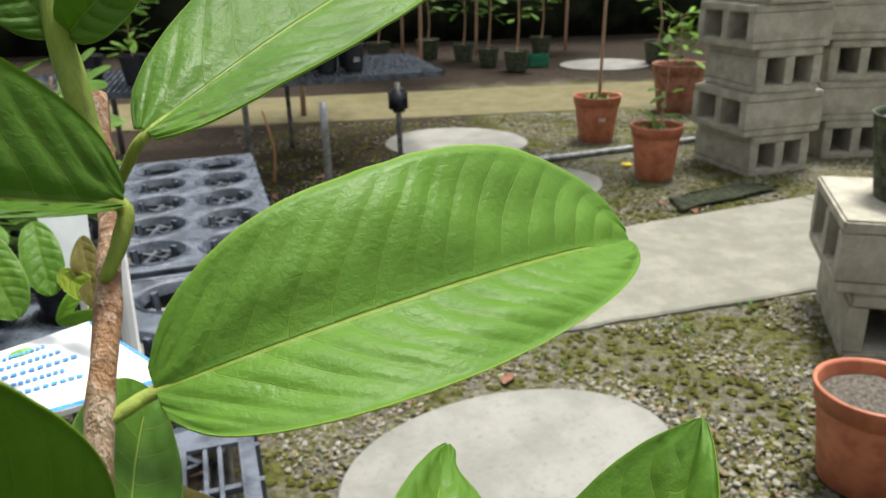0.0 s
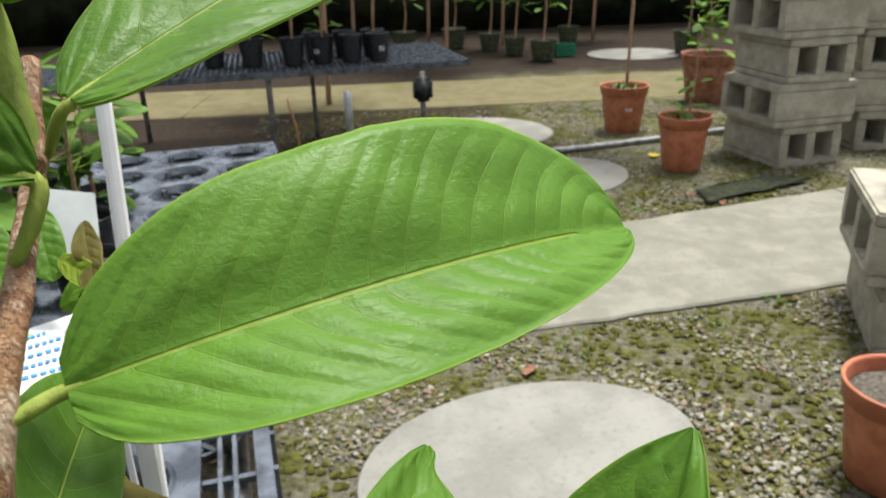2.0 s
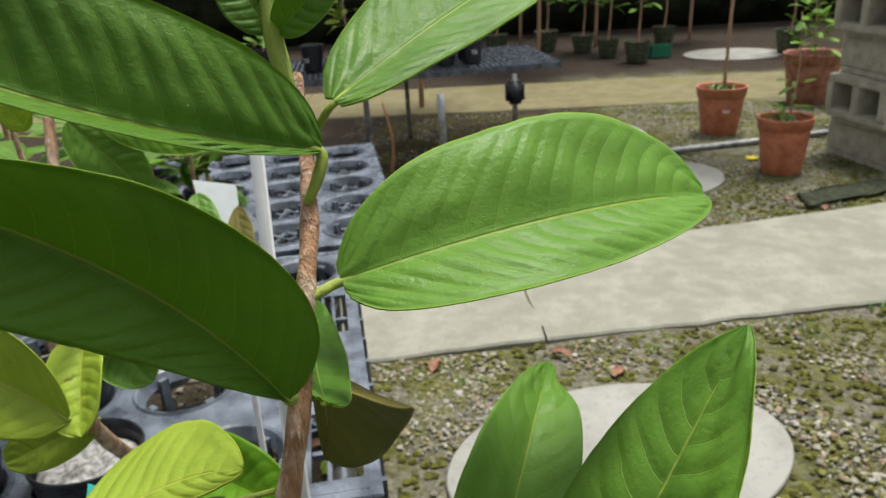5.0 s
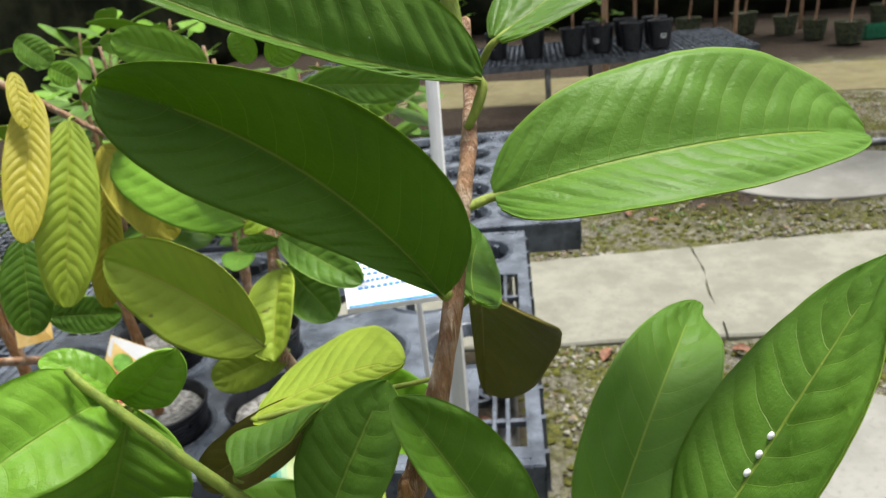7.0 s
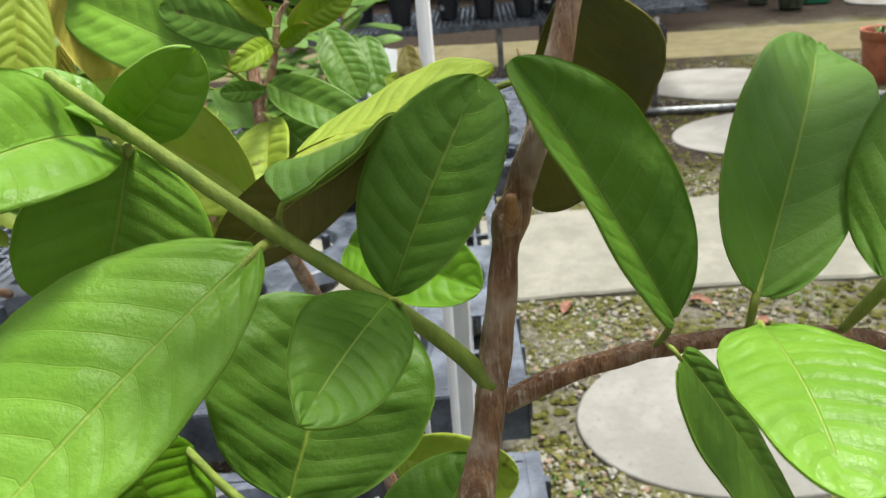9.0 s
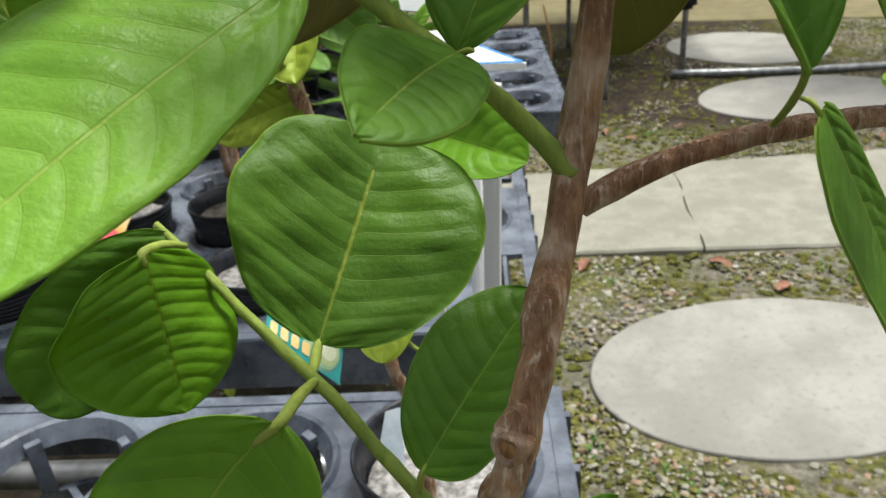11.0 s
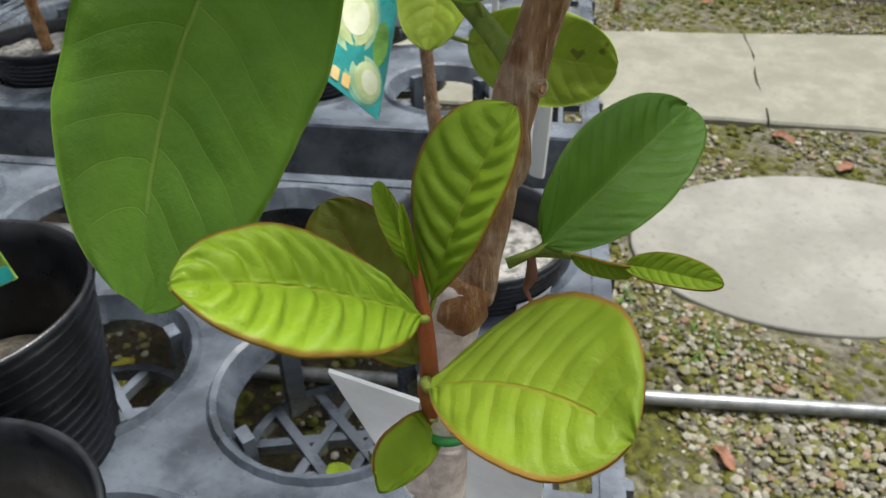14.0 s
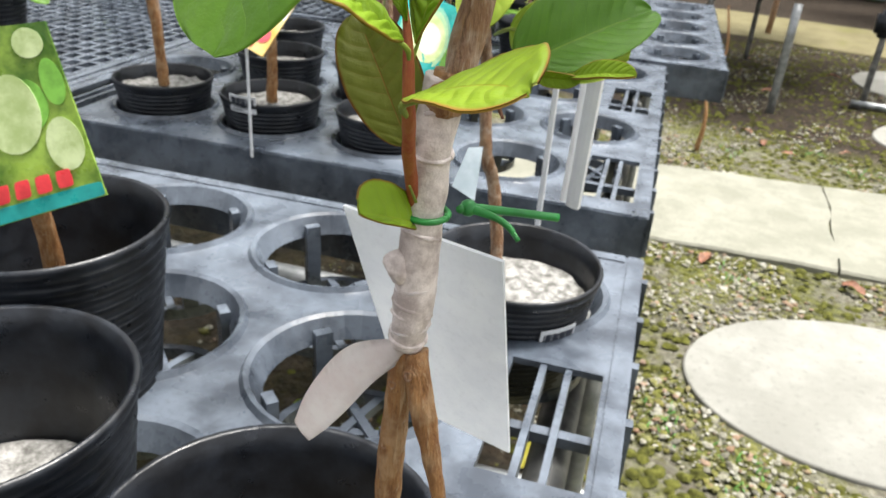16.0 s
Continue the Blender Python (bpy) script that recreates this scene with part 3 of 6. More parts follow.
# ---- trays ----
def ring_cell(bm, cx, cy, hx, hy, r, z, depth, lip=0.003, n=32):
    """A rectangle of plate with a round hole, its lip and its wall."""
    outer, a1, a2, a3, a4 = [], [], [], [], []
    for i in range(n):
        a = 2 * math.pi * (i + 0.5) / n
        ca, sa = math.cos(a), math.sin(a)
        k = min(hx / max(abs(ca), 1e-6), hy / max(abs(sa), 1e-6))
        da = abs(math.atan2(abs(sa) * hx, abs(ca) * hy) - math.pi / 4)
        edge = (cx + ca * k, cy + sa * k) if da > 0.105 else (cx + math.copysign(hx, ca), cy + math.copysign(hy, sa))
        outer.append(bm.verts.new((*edge, z)))
        a1.append(bm.verts.new((cx + ca * (r + 0.004), cy + sa * (r + 0.004), z)))
        a2.append(bm.verts.new((cx + ca * (r + 0.002), cy + sa * (r + 0.002), z + lip)))
        a3.append(bm.verts.new((cx + ca * (r - 0.001), cy + sa * (r - 0.001), z + lip * 0.6)))
        a4.append(bm.verts.new((cx + ca * (r - 0.007), cy + sa * (r - 0.007), z - depth * 0.2)))
    for p, q in ((outer, a1), (a1, a2), (a2, a3), (a3, a4)):
        for i in range(n):
            bm.faces.new((p[i], p[(i + 1) % n], q[(i + 1) % n], q[i]))


def grate_mesh(r, depth):
    """Posts and crossing ribs that carry a pot below its hole."""
    bm = bmesh.new()
    for k in range(4):
        a = math.pi / 4 + k * math.pi / 2
        m = Matrix.Rotation(a, 4, "Z")
        box(bm, r - 0.012, r - 0.006, -0.005, 0.005, -depth, -0.002, 0, m)
    for k, a in enumerate((0.25, 0.25 + math.pi / 3, 0.25 + 2 * math.pi / 3)):
        m = Matrix.Rotation(a, 4, "Z")
        for off in (-0.012, 0.012):
            w = math.sqrt((r - 0.006) ** 2 - off ** 2)
            box(bm, -w, w, off - 0.0026, off + 0.0026, -depth + 0.0013 * k, -depth + 0.006 + 0.0013 * k, 0, m)
    rings = lathe(bm, [(r - 0.005, -depth), (r - 0.005, -depth + 0.008), (r - 0.010, -depth + 0.008), (r - 0.010, -depth)], 28)
    return mesh(bm, "grate", tray_grey, smooth=False)


def tray(label, u1, v0, cols, rows, pu, pv, r, stagger, z=0.58, depth=0.055, margin=0.012):
    """A moulded tray whose right edge lies at u1 and whose front edge lies at v0."""
    t = thing("plant_tray", label, "plant tray", Matrix.Translation(uv(0, 0, z)) @ Matrix.Rotation(radians(TURN), 4, "Z"), "plant trays on the bench")
    bm = bmesh.new()
    u0 = u1 - cols * pu - 2 * margin
    v1 = v0 + rows * pv + 2 * margin
    grate = grate_mesh(r, depth)
    holes = []
    for k in range(rows):
        cy = v0 + margin + (k + 0.5) * pv
        odd = stagger and k % 2 == (rows % 2)
        nc = cols - 1 if odd else cols
        shift = pu / 2 if odd else 0
        for c in range(nc):
            cx = u1 - margin - shift - (c + 0.5) * pu
            ring_cell(bm, cx, cy, pu / 2, pv / 2, r, 0, depth)
            holes.append((cx, cy))
        if odd:
            for x0, x1 in ((u1 - margin - pu / 2, u1 - margin), (u0 + margin, u0 + margin + pu / 2)):
                mx, w, h = (x0 + x1) / 2, pu / 4, pv / 2
                for a, b, c, d in ((x0, x0 + 0.012, cy - h, cy + h), (x1 - 0.002, x1, cy - h, cy + h), (x0 + 0.012, x1 - 0.002, cy - h, cy - h + 0.016), (x0 + 0.012, x1 - 0.002, cy + h - 0.016, cy + h)):
                    box(bm, a, b, c, d, -0.004, 0.0)
                for q in (0.3, 0.62):
                    xx = x0 + 0.016 + (x1 - x0 - 0.02) * q
                    box(bm, xx - 0.0018, xx + 0.0018, cy - h + 0.016, cy + h - 0.016, -0.012, -0.001)
                box(bm, x0 + 0.012, x1 - 0.002, cy - 0.003, cy + 0.003, -0.014, -0.008)
                box(bm, x0 + 0.002, x0 + 0.004, cy - h, cy + h, -0.05, -0.004)
    for a, b, c, d in ((u0, u0 + margin, v0, v1), (u1 - margin, u1, v0, v1), (u0 + margin, u1 - margin, v0, v0 + margin), (u0 + margin, u1 - margin, v1 - margin, v1)):
        box(bm, a, b, c, d, -0.0035, 0.0005, 0.0012)
    for a, b, c, d in ((u0, u0 + 0.003, v0, v1), (u1 - 0.003, u1, v0, v1), (u0, u1, v0, v0 + 0.003), (u0, u1, v1 - 0.003, v1)):
        box(bm, a, b, c, d, -depth * 0.85, -0.001, 0.001)
    k = int((v1 - v0) / 0.05)
    for i in range(k):
        vv = v0 + (i + 0.5) * (v1 - v0) / k
        box(bm, u1, u1 + 0.004, vv - 0.003, vv + 0.003, -depth * 0.8, -0.004)
    part("tray_body", bm, tray_grey, t, smooth=False)
    for cx, cy in holes:
        part("grate", grate, None, t, m=Matrix.Translation((cx, cy, 0)))
    return t


tray("dusty dark grey plastic pot tray with staggered round holes", 0.045, 0.068, 4, 4, 0.125, 0.1225, 0.0535, True)
tray("dusty dark grey plastic pot tray full of young plants", 0.045, 0.655, 5, 4, 0.117, 0.136, 0.048, True)
tray("grey plastic pot tray with round holes in straight rows", 0.130, 1.245, 4, 5, 0.118, 0.128, 0.050, False)
tray("dusty dark grey plastic pot tray at the back of the bench", -0.489, 0.068, 4, 4, 0.125, 0.1225, 0.0535, True)


def lattice_tray(label, u0, u1, v0, v1, z=0.58):
    t = thing("mesh_tray", label, "plant tray", Matrix.Translation(uv(0, 0, z)) @ Matrix.Rotation(radians(TURN), 4, "Z"), "plant trays on the bench")
    bm = bmesh.new()
    for a, b, c, d in ((u0, u0 + 0.014, v0, v1), (u1 - 0.014, u1, v0, v1), (u0, u1, v0, v0 + 0.014), (u0, u1, v1 - 0.014, v1)):
        box(bm, a, b, c, d, -0.03, 0.0, 0.002)
    part("frame", bm, tray_grey, t, smooth=False)
    bm = bmesh.new()
    n = int((u1 - u0) / 0.021)
    for i in range(1, n):
        x = u0 + (u1 - u0) * i / n
        box(bm, x - 0.0025, x + 0.0025, v0 + 0.014, v1 - 0.014, -0.009, -0.002)
    n = int((v1 - v0) / 0.026)
    for i in range(1, n):
        y = v0 + (v1 - v0) * i / n
        box(bm, u0 + 0.014, u1 - 0.014, y - 0.003, y + 0.003, -0.011, -0.003)
    part("lattice", bm, tray_grey, t, smooth=False)
    return t


lattice_tray("dusty dark grey plastic tray with a flat lattice bottom", -1.10, -0.568, 0.655, 1.22)
lattice_tray("grey plastic lattice tray at the far end of the bench", -1.02, -0.370, 1.245, 1.90)


def bench():
    t = thing("bench", "low galvanised pipe bench that carries the plant trays", "bench", Matrix.Rotation(radians(TURN), 4, "Z"))
    zt = 0.58 - 0.0555
    for u in (0.01, -0.42, -0.56, -0.97):
        bm = bmesh.new()
        tube(bm, [(u, -0.35, zt - 0.0125), (u, 0.7, zt - 0.0125), (u, 1.92, zt - 0.0125)], [0.0125] * 3, 12, 2)
        part("rail", bm, dark_steel, t)
    for v in (-0.25, 0.61, 1.80):
        bm = bmesh.new()
        tube(bm, [(-1.02, v, zt - 0.036), (-0.5, v, zt - 0.036), (0.035, v, zt - 0.036)], [0.011] * 3, 12, 2)
        part("crossbar", bm, galvanised, t)
        for u in (0.026, -0.5, -0.99):
            bm = bmesh.new()
            tube(bm, [(u, v + 0.024, -0.01), (u, v + 0.024, 0.3), (u, v + 0.024, zt - 0.02)], [0.009] * 3, 10, 2)
            part("leg", bm, galvanised, t)
    return t


bench()


# ---- pots ----
def pot_profile(r, h, ribs=17):
    out = [(0.0, 0.002), (r * 0.72, 0.0), (r * 0.74, 0.004)]
    for i in range(ribs * 4 + 1):
        f = i / (ribs * 4)
        rr = r * (0.75 + 0.22 * f) + r * 0.013 * math.sin(f * ribs * 2 * math.pi)
        out.append((rr, 0.006 + f * (h - 0.014)))
    out += [(r * 1.0, h - 0.006), (r * 1.02, h - 0.002), (r * 1.0, h), (r * 0.965, h - 0.001)]
    for i in range(ribs * 2 + 1):
        f = 1 - i / (ribs * 2)
        out.append((r * (0.73 + 0.215 * f) + r * 0.016 * math.sin(f * ribs * 2 * math.pi), 0.008 + f * (h - 0.02)))
    return out


def soil_disc(r, lump=0.003, seed=0):
    bm = bmesh.new()
    n = 32
    prev = None
    for k in range(1, 12):
        ring = []
        rr = r * k / 11
        for i in range(n):
            a = 2 * math.pi * i / n
            x, y = rr * math.cos(a), rr * math.sin(a)
            z = lump * (noise.noise(Vector((x * 60, y * 60, seed))) + 0.7 * noise.noise(Vector((x * 170, y * 170, seed))))
            ring.append(bm.verts.new((x, y, z)))
        if prev:
            for i in range(n):
                bm.faces.new((prev[i], prev[(i + 1) % n], ring[(i + 1) % n], ring[i]))
        else:
            bm.faces.new(ring)
        prev = ring
    low = [bm.verts.new((v.co.x, v.co.y, -0.01)) for v in prev]
    for i in range(n):
        bm.faces.new((prev[i], prev[(i + 1) % n], low[(i + 1) % n], low[i]))
    bm.faces.new(low)
    return bm


def nursery_pot(x, y, z, r=0.044, h=0.105, fill=0.75, dirt=pale_soil, label="", mat=black_plastic, sticker=None, group="black nursery pots"):
    t = thing("plant_pot", label or "ribbed black plastic nursery pot with crusted pale soil", "plant pot", pose(x, y, z), group)
    bm = bmesh.new()
    lathe(bm, pot_profile(r, h), 44, 0.004)
    part("pot_wall", bm, mat, t)
    part("soil", soil_disc(r * (0.73 + 0.21 * fill) * 0.985, seed=x * 50), dirt, t, m=Matrix.Translation((0, 0, h * fill)))
    if sticker is not None:
        a, zz, w, hh = sticker
        bm = bmesh.new()
        sticker_sheet(bm, r, h, a, zz, w, hh, 0.0012)
        lab = part("sticker", bm, white_plastic, t, "white barcode sticker", smooth=False)
        bm = bmesh.new()
        for k in range(14):
            f = -0.4 + 0.8 * k / 13
            sticker_sheet(bm, r, h, a + f * w / r, zz + hh * 0.15, w * (0.02 + 0.02 * (k * 7 % 3)), hh * 0.4, 0.0017, 1)
        sticker_sheet(bm, r, h, a, zz - hh * 0.22, w * 0.7, hh * 0.07, 0.0017, 4)
        sticker_sheet(bm, r, h, a - 0.1, zz - hh * 0.36, w * 0.45, hh * 0.07, 0.0017, 4)
        part("barcode", bm, ink, lab, smooth=False)
    return t


def sticker_sheet(bm, r, h, a, zz, w, hh, off, n=8):
    rows = []
    for i in range(n + 1):
        aa = a + (i / n - 0.5) * w / r
        col = []
        for g in (-0.5, 0.5):
            z = zz + g * hh
            rr = r * (0.75 + 0.22 * z / h) + r * 0.02 + off
            col.append((bm.verts.new((rr * math.cos(aa), rr * math.sin(aa), z)), bm.verts.new(((rr - 0.0004) * math.cos(aa), (rr - 0.0004) * math.sin(aa), z))))
        rows.append(col)
    for p, q in zip(rows, rows[1:]):
        bm.faces.new((p[0][0], q[0][0], q[1][0], p[1][0]))
        bm.faces.new((p[0][1], p[1][1], q[1][1], q[0][1]))
        bm.faces.new((p[1][0], q[1][0], q[1][1], p[1][1]))
        bm.faces.new((p[0][0], p[0][1], q[0][1], q[0][0]))


ZT = 0.58
POTS = {}
for key, pu, pv, rim, fill, dirt, st in (
        ("own", -0.055, 0.225, 0.060, 0.55, soil, None),
        ("left_a", -0.220, 0.335, 0.085, 0.5, soil, (-0.86, 0.058, 0.034, 0.022)),
        ("left_b", -0.168, 0.238, 0.074, 0.5, pale_soil, None),
        ("right", -0.032, 0.492, 0.028, 0.72, pale_soil, (-0.55, 0.050, 0.026, 0.018)),
        ("second_a", -0.435, 0.735, 0.030, 0.85, pale_soil, None),
        ("second_b", -0.318, 0.735, 0.030, 0.85, pale_soil, (-1.45, 0.080, 0.028, 0.016)),
        ("second_c", -0.200, 0.735, 0.030, 0.80, pale_soil, None),
        ("second_d", -0.376, 0.871, 0.036, 0.80, pale_soil, None),
        ("second_e", -0.259, 0.871, 0.036, 0.80, soil, None),
        ("back_a", -0.435, 1.007, 0.036, 0.80, pale_soil, None)):
    q = uv(pu, pv)
    h, r = min(0.118, rim + 0.0515), 0.052 if pv < 0.6 else 0.047
    POTS[key] = nursery_pot(q.x, q.y, ZT + rim - h, r, h, fill, dirt, sticker=st)

# ---- things on the ground ----
GZ = 0.036


def clay_pot(x, y, r, h, mat=terracotta, label="", fill=0.86, z=GZ, tag=False, lean=0):
    t = thing("flower_pot", label or "terracotta-coloured plastic flower pot standing on gravel", "flower pot", pose(x, y, z, lean, 0, 0), "terracotta pots")
    bm = bmesh.new()
    prof = [(0, 0.003), (r * 0.70, 0), (r * 0.72, 0.004), (r * 0.90, h * 0.78), (r * 0.905, h * 0.80), (r * 0.955, h * 0.805), (r * 0.985, h * 0.97), (r * 1.0, h * 0.985), (r, h), (r * 0.94, h), (r * 0.92, h * 0.97), (r * 0.87, h * 0.78), (r * 0.72, h * 0.1)]
    lathe(bm, prof, 48)
    part("pot_wall", bm, mat, t)
    part("soil", soil_disc(r * 0.86, 0.006, x), soil, t, m=Matrix.Translation((0, 0, h * fill)))
    if tag:
        bm = bmesh.new()
        box(bm, -0.016, 0.016, -r * 0.835 - 0.0012, -r * 0.835 + 0.002, h * 0.50, h * 0.50 + 0.034, 0.0008)
        part("price_tag", bm, white_plastic, t, "small white price sticker")
    return t


clay_pot(1.11, 4.13, 0.125, 0.240, tag=True, label="terracotta plastic pot with a white sticker on gravel")
clay_pot(1.17, 3.385, 0.112, 0.235, label="terracotta plastic pot with a small sapling")
clay_pot(1.80, 4.80, 0.165, 0.29, old_terracotta, "larger dark red plastic flower pot")
clay_pot(0.856, 1.315, 0.105, 0.20, label="terracotta plastic pot filled with dry gravel", fill=0.86)
clay_pot(1.62, 9.67, 0.16, 0.27, old_terracotta, "red plastic pot in the far bed")


def sapling(label, x, y, z, tops, count, size, mat, r=0.006, seed=1, spread=0.12, start=0.35):
    """A thin trunk with a loose set of leaves along it."""
    t = thing("sapling", label, "plant")
    rnd = random.Random(seed)
    pts = [Vector((x, y, z - 0.02))] + [Vector(q) for q in tops]
    bm = bmesh.new()
    tube(bm, pts, [r * (1 - 0.6 * i / (len(pts) - 1)) for i in range(len(pts))], 8, 6, 0.15, seed)
    part("trunk", bm, bark, t)
    path = spline(pts, 12)
    for k in range(count):
        c = path[int(len(path) * (start + (1 - start) * rnd.random())) - 1]
        a = rnd.random() * 2 * math.pi
        d = Vector((math.cos(a), math.sin(a), rnd.uniform(-0.3, 0.7))).normalized()
        b = c + d * spread * rnd.uniform(0.1, 0.5)
        L = size * rnd.uniform(0.7, 1.2)
        tip = b + (d + Vector((0, 0, rnd.uniform(-0.6, 0.2)))).normalized() * L
        nrm = Vector((rnd.uniform(-0.4, 0.4), rnd.uniform(-0.6, 0.2), 1))
        leaf(t, b, tip, nrm, L * 0.42, mat, joint=c, steps=10, across=3, nv=6)
    return t


sapling("small leafy sapling in a terracotta pot", 1.185, 3.385, 0.23, [(1.19, 3.385, 0.33), (1.205, 3.39, 0.47), (1.20, 3.41, 0.68)], 26, 0.065, leaf_green, 0.005, 4, 0.12, 0.1)
sapling("leafy potted shrub in a red pot", 1.80, 4.80, 0.28, [(1.80, 4.8, 0.43), (1.79, 4.82, 0.62)], 46, 0.08, leaf_glossy, 0.006, 5, 0.27, 0.1)


def weeds(label, x, y, z, n, h, seed, spread=0.03, mat=grass_green):
    rnd = random.Random(seed)
    bm = bmesh.new()
    for _ in range(n):
        a = rnd.random() * 6.28
        px, py = rnd.gauss(0, spread), rnd.gauss(0, spread)
        hh = h * rnd.uniform(0.5, 1.2)
        dx, dy = math.cos(a) * hh * 0.6, math.sin(a) * hh * 0.6
        w = h * 0.10
        nx, ny = -math.sin(a) * w, math.cos(a) * w
        prev = None
        for f, ww in ((0, 0.5), (0.4, 1.0), (0.75, 0.8), (1.0, 0.05)):
            c = Vector((px + dx * f * f, py + dy * f * f, hh * (f - 0.25 * f * f)))
            cur = (bm.verts.new(c + Vector((nx, ny, 0)) * ww), bm.verts.new(c - Vector((nx, ny, 0)) * ww))
            if prev:
                bm.faces.new((prev[0], prev[1], cur[1], cur[0]))
            prev = cur
    ob = part("weed", bm, mat, None, m=pose(x, y, z))
    return tagged(ob, label, "weed", kind="stuff")


weeds("low green weeds in a pot", 1.10, 4.12, 0.240, 40, 0.065, 1)
weeds("low green weeds in a pot", 1.15, 3.37, 0.237, 36, 0.06, 2)
for k, (wx, wy) in enumerate(((-0.058, 2.819), (0.100, 2.714), (0.385, 1.867), (0.741, 1.959), (-0.105, 1.733), (0.623, 4.896), (1.027, 4.805), (-0.269, 2.666), (0.821, 2.861), (0.988, 2.053), (-0.109, 1.141), (0.023, 1.091))):
    weeds("small green weeds growing in gravel", wx, wy, GZ - 0.004, 26, 0.018, 20 + k, 0.03)

# one yellow fallen flower
flower = thing("fallen_flower", "small yellow fallen flower on the gravel", "flower", pose(1.108, 3.572, GZ + 0.008))
for k in range(6):
    bm = bmesh.new()
    bmesh.ops.create_icosphere(bm, subdivisions=2, radius=1)
    for v in bm.verts:
        v.co = Vector((v.co.x * 0.014 + 0.014, v.co.y * 0.010, v.co.z * 0.006 + v.co.x * 0.006))
    part("petal", bm, yellow_petal, flower, m=Matrix.Rotation(k * math.pi / 3, 4, "Z"))


def hollow_block(m, lx=0.39, ly=0.28, lz=0.182, along_x=False):
    """A cast block with two square cores running through it."""
    t = thing("concrete_block", "weathered hollow concrete block in a stack", "concrete block", m, "stacked concrete blocks")
    bm = bmesh.new()
    w = ly if along_x else lx
    d = lx if along_x else ly
    web = 0.042
    hole = (w - 3 * web) / 2
    for k in range(3):
        a = -w / 2 + k * (hole + web)
        box(bm, a, a + web, -d / 2, d / 2, -lz / 2 + 0.034, lz / 2 - 0.034)
    box(bm, -w / 2, w / 2, -d / 2, d / 2, lz / 2 - 0.0345, lz / 2, 0.006)
    box(bm, -w / 2, w / 2, -d / 2, d / 2, -lz / 2, -lz / 2 + 0.0345, 0.006)
    for k in range(2):
        a = -w / 2 + web + k * (hole + web)
        box(bm, a - 0.001, a + hole + 0.001, d / 2 - 0.12, d / 2 - 0.11, -lz / 2 + 0.03, lz / 2 - 0.03)
    part("block_body", bm, block_concrete, t, smooth=False)
    return t


def block_stack(x, y, turn, layers, seed=0):
    rnd = random.Random(seed)
    for k in range(layers):
        quarter = 90 if k % 2 else 0
        m = pose(x + rnd.uniform(-0.008, 0.008), y + rnd.uniform(-0.008, 0.008), GZ - 0.01 + 0.091 + k * 0.1825, 0, 0, turn + rnd.uniform(-3, 3) - quarter)
        if k % 2:
            hollow_block(m, 0.39, 0.39, along_x=True)
        else:
            hollow_block(m, 0.31, 0.39, along_x=False)


block_stack(1.68, 3.54, 12, 5, 1)
block_stack(1.29, 1.88, -20, 2, 4)
block_stack(2.20, 3.75, -4, 4, 7)

# a strip of black weed cloth and a dark sack
cloth = thing("weed_cloth", "flat piece of black weed cloth on the gravel", "cloth", pose(1.33, 3.06, GZ + 0.004, 0, 0, 24))
bm = bmesh.new()
rows = []
for i in range(15):
    row = []
    for j in range(7):
        x, y = (i / 14 - 0.5) * 0.56 * (1 - 0.25 * (j / 6)), (j / 6 - 0.5) * 0.14
        row.append(bm.verts.new((x, y, 0.006 + 0.010 * noise.noise(Vector((x * 14, y * 20, 2))))))
    rows.append(row)
for a, b in zip(rows, rows[1:]):
    for j in range(6):
        bm.faces.new((a[j], b[j], b[j + 1], a[j + 1]))
bmesh.ops.solidify(bm, geom=bm.faces[:], thickness=0.002)
part("sheet", bm, moss_black, cloth)
sack = nursery_pot(1.29, 1.88, GZ - 0.01 + 0.3645, 0.13, 0.21, 0.9, soil, "large black plastic pot of brown soil", moss_black, group="far black pots")

# stones and dry leaves that lie about
def pebble(bm, x, y, z, s, rnd):
    r = bmesh.ops.create_icosphere(bm, subdivisions=1, radius=1)
    ax, ay, az = s * rnd.uniform(0.7, 1.3), s * rnd.uniform(0.6, 1.1), s * rnd.uniform(0.4, 0.8)
    a = rnd.random() * 6.28
    c, sn = math.cos(a), math.sin(a)
    for v in r["verts"]:
        k = 1 + rnd.uniform(-0.2, 0.2)
        px, py = v.co.x * ax * k, v.co.y * ay * k
        v.co = Vector((x + px * c - py * sn, y + px * sn + py * c, z + v.co.z * az * k))


def on_paving(x, y):
    f = (x + 3.6) / 8
    if 1.173 + 1.6 * f - 0.012 < y < 1.42 + 2.4 * f + 0.012 or 4.94 < y < 5.9:
        return True
    for sx, sy, rx, ry, turn in STONES:
        c, s = math.cos(radians(turn)), math.sin(radians(turn))
        dx, dy = x - sx, y - sy
        if ((dx * c + dy * s) / (rx + 0.004)) ** 2 + ((dy * c - dx * s) / (ry + 0.004)) ** 2 < 1:
            return True
    return False


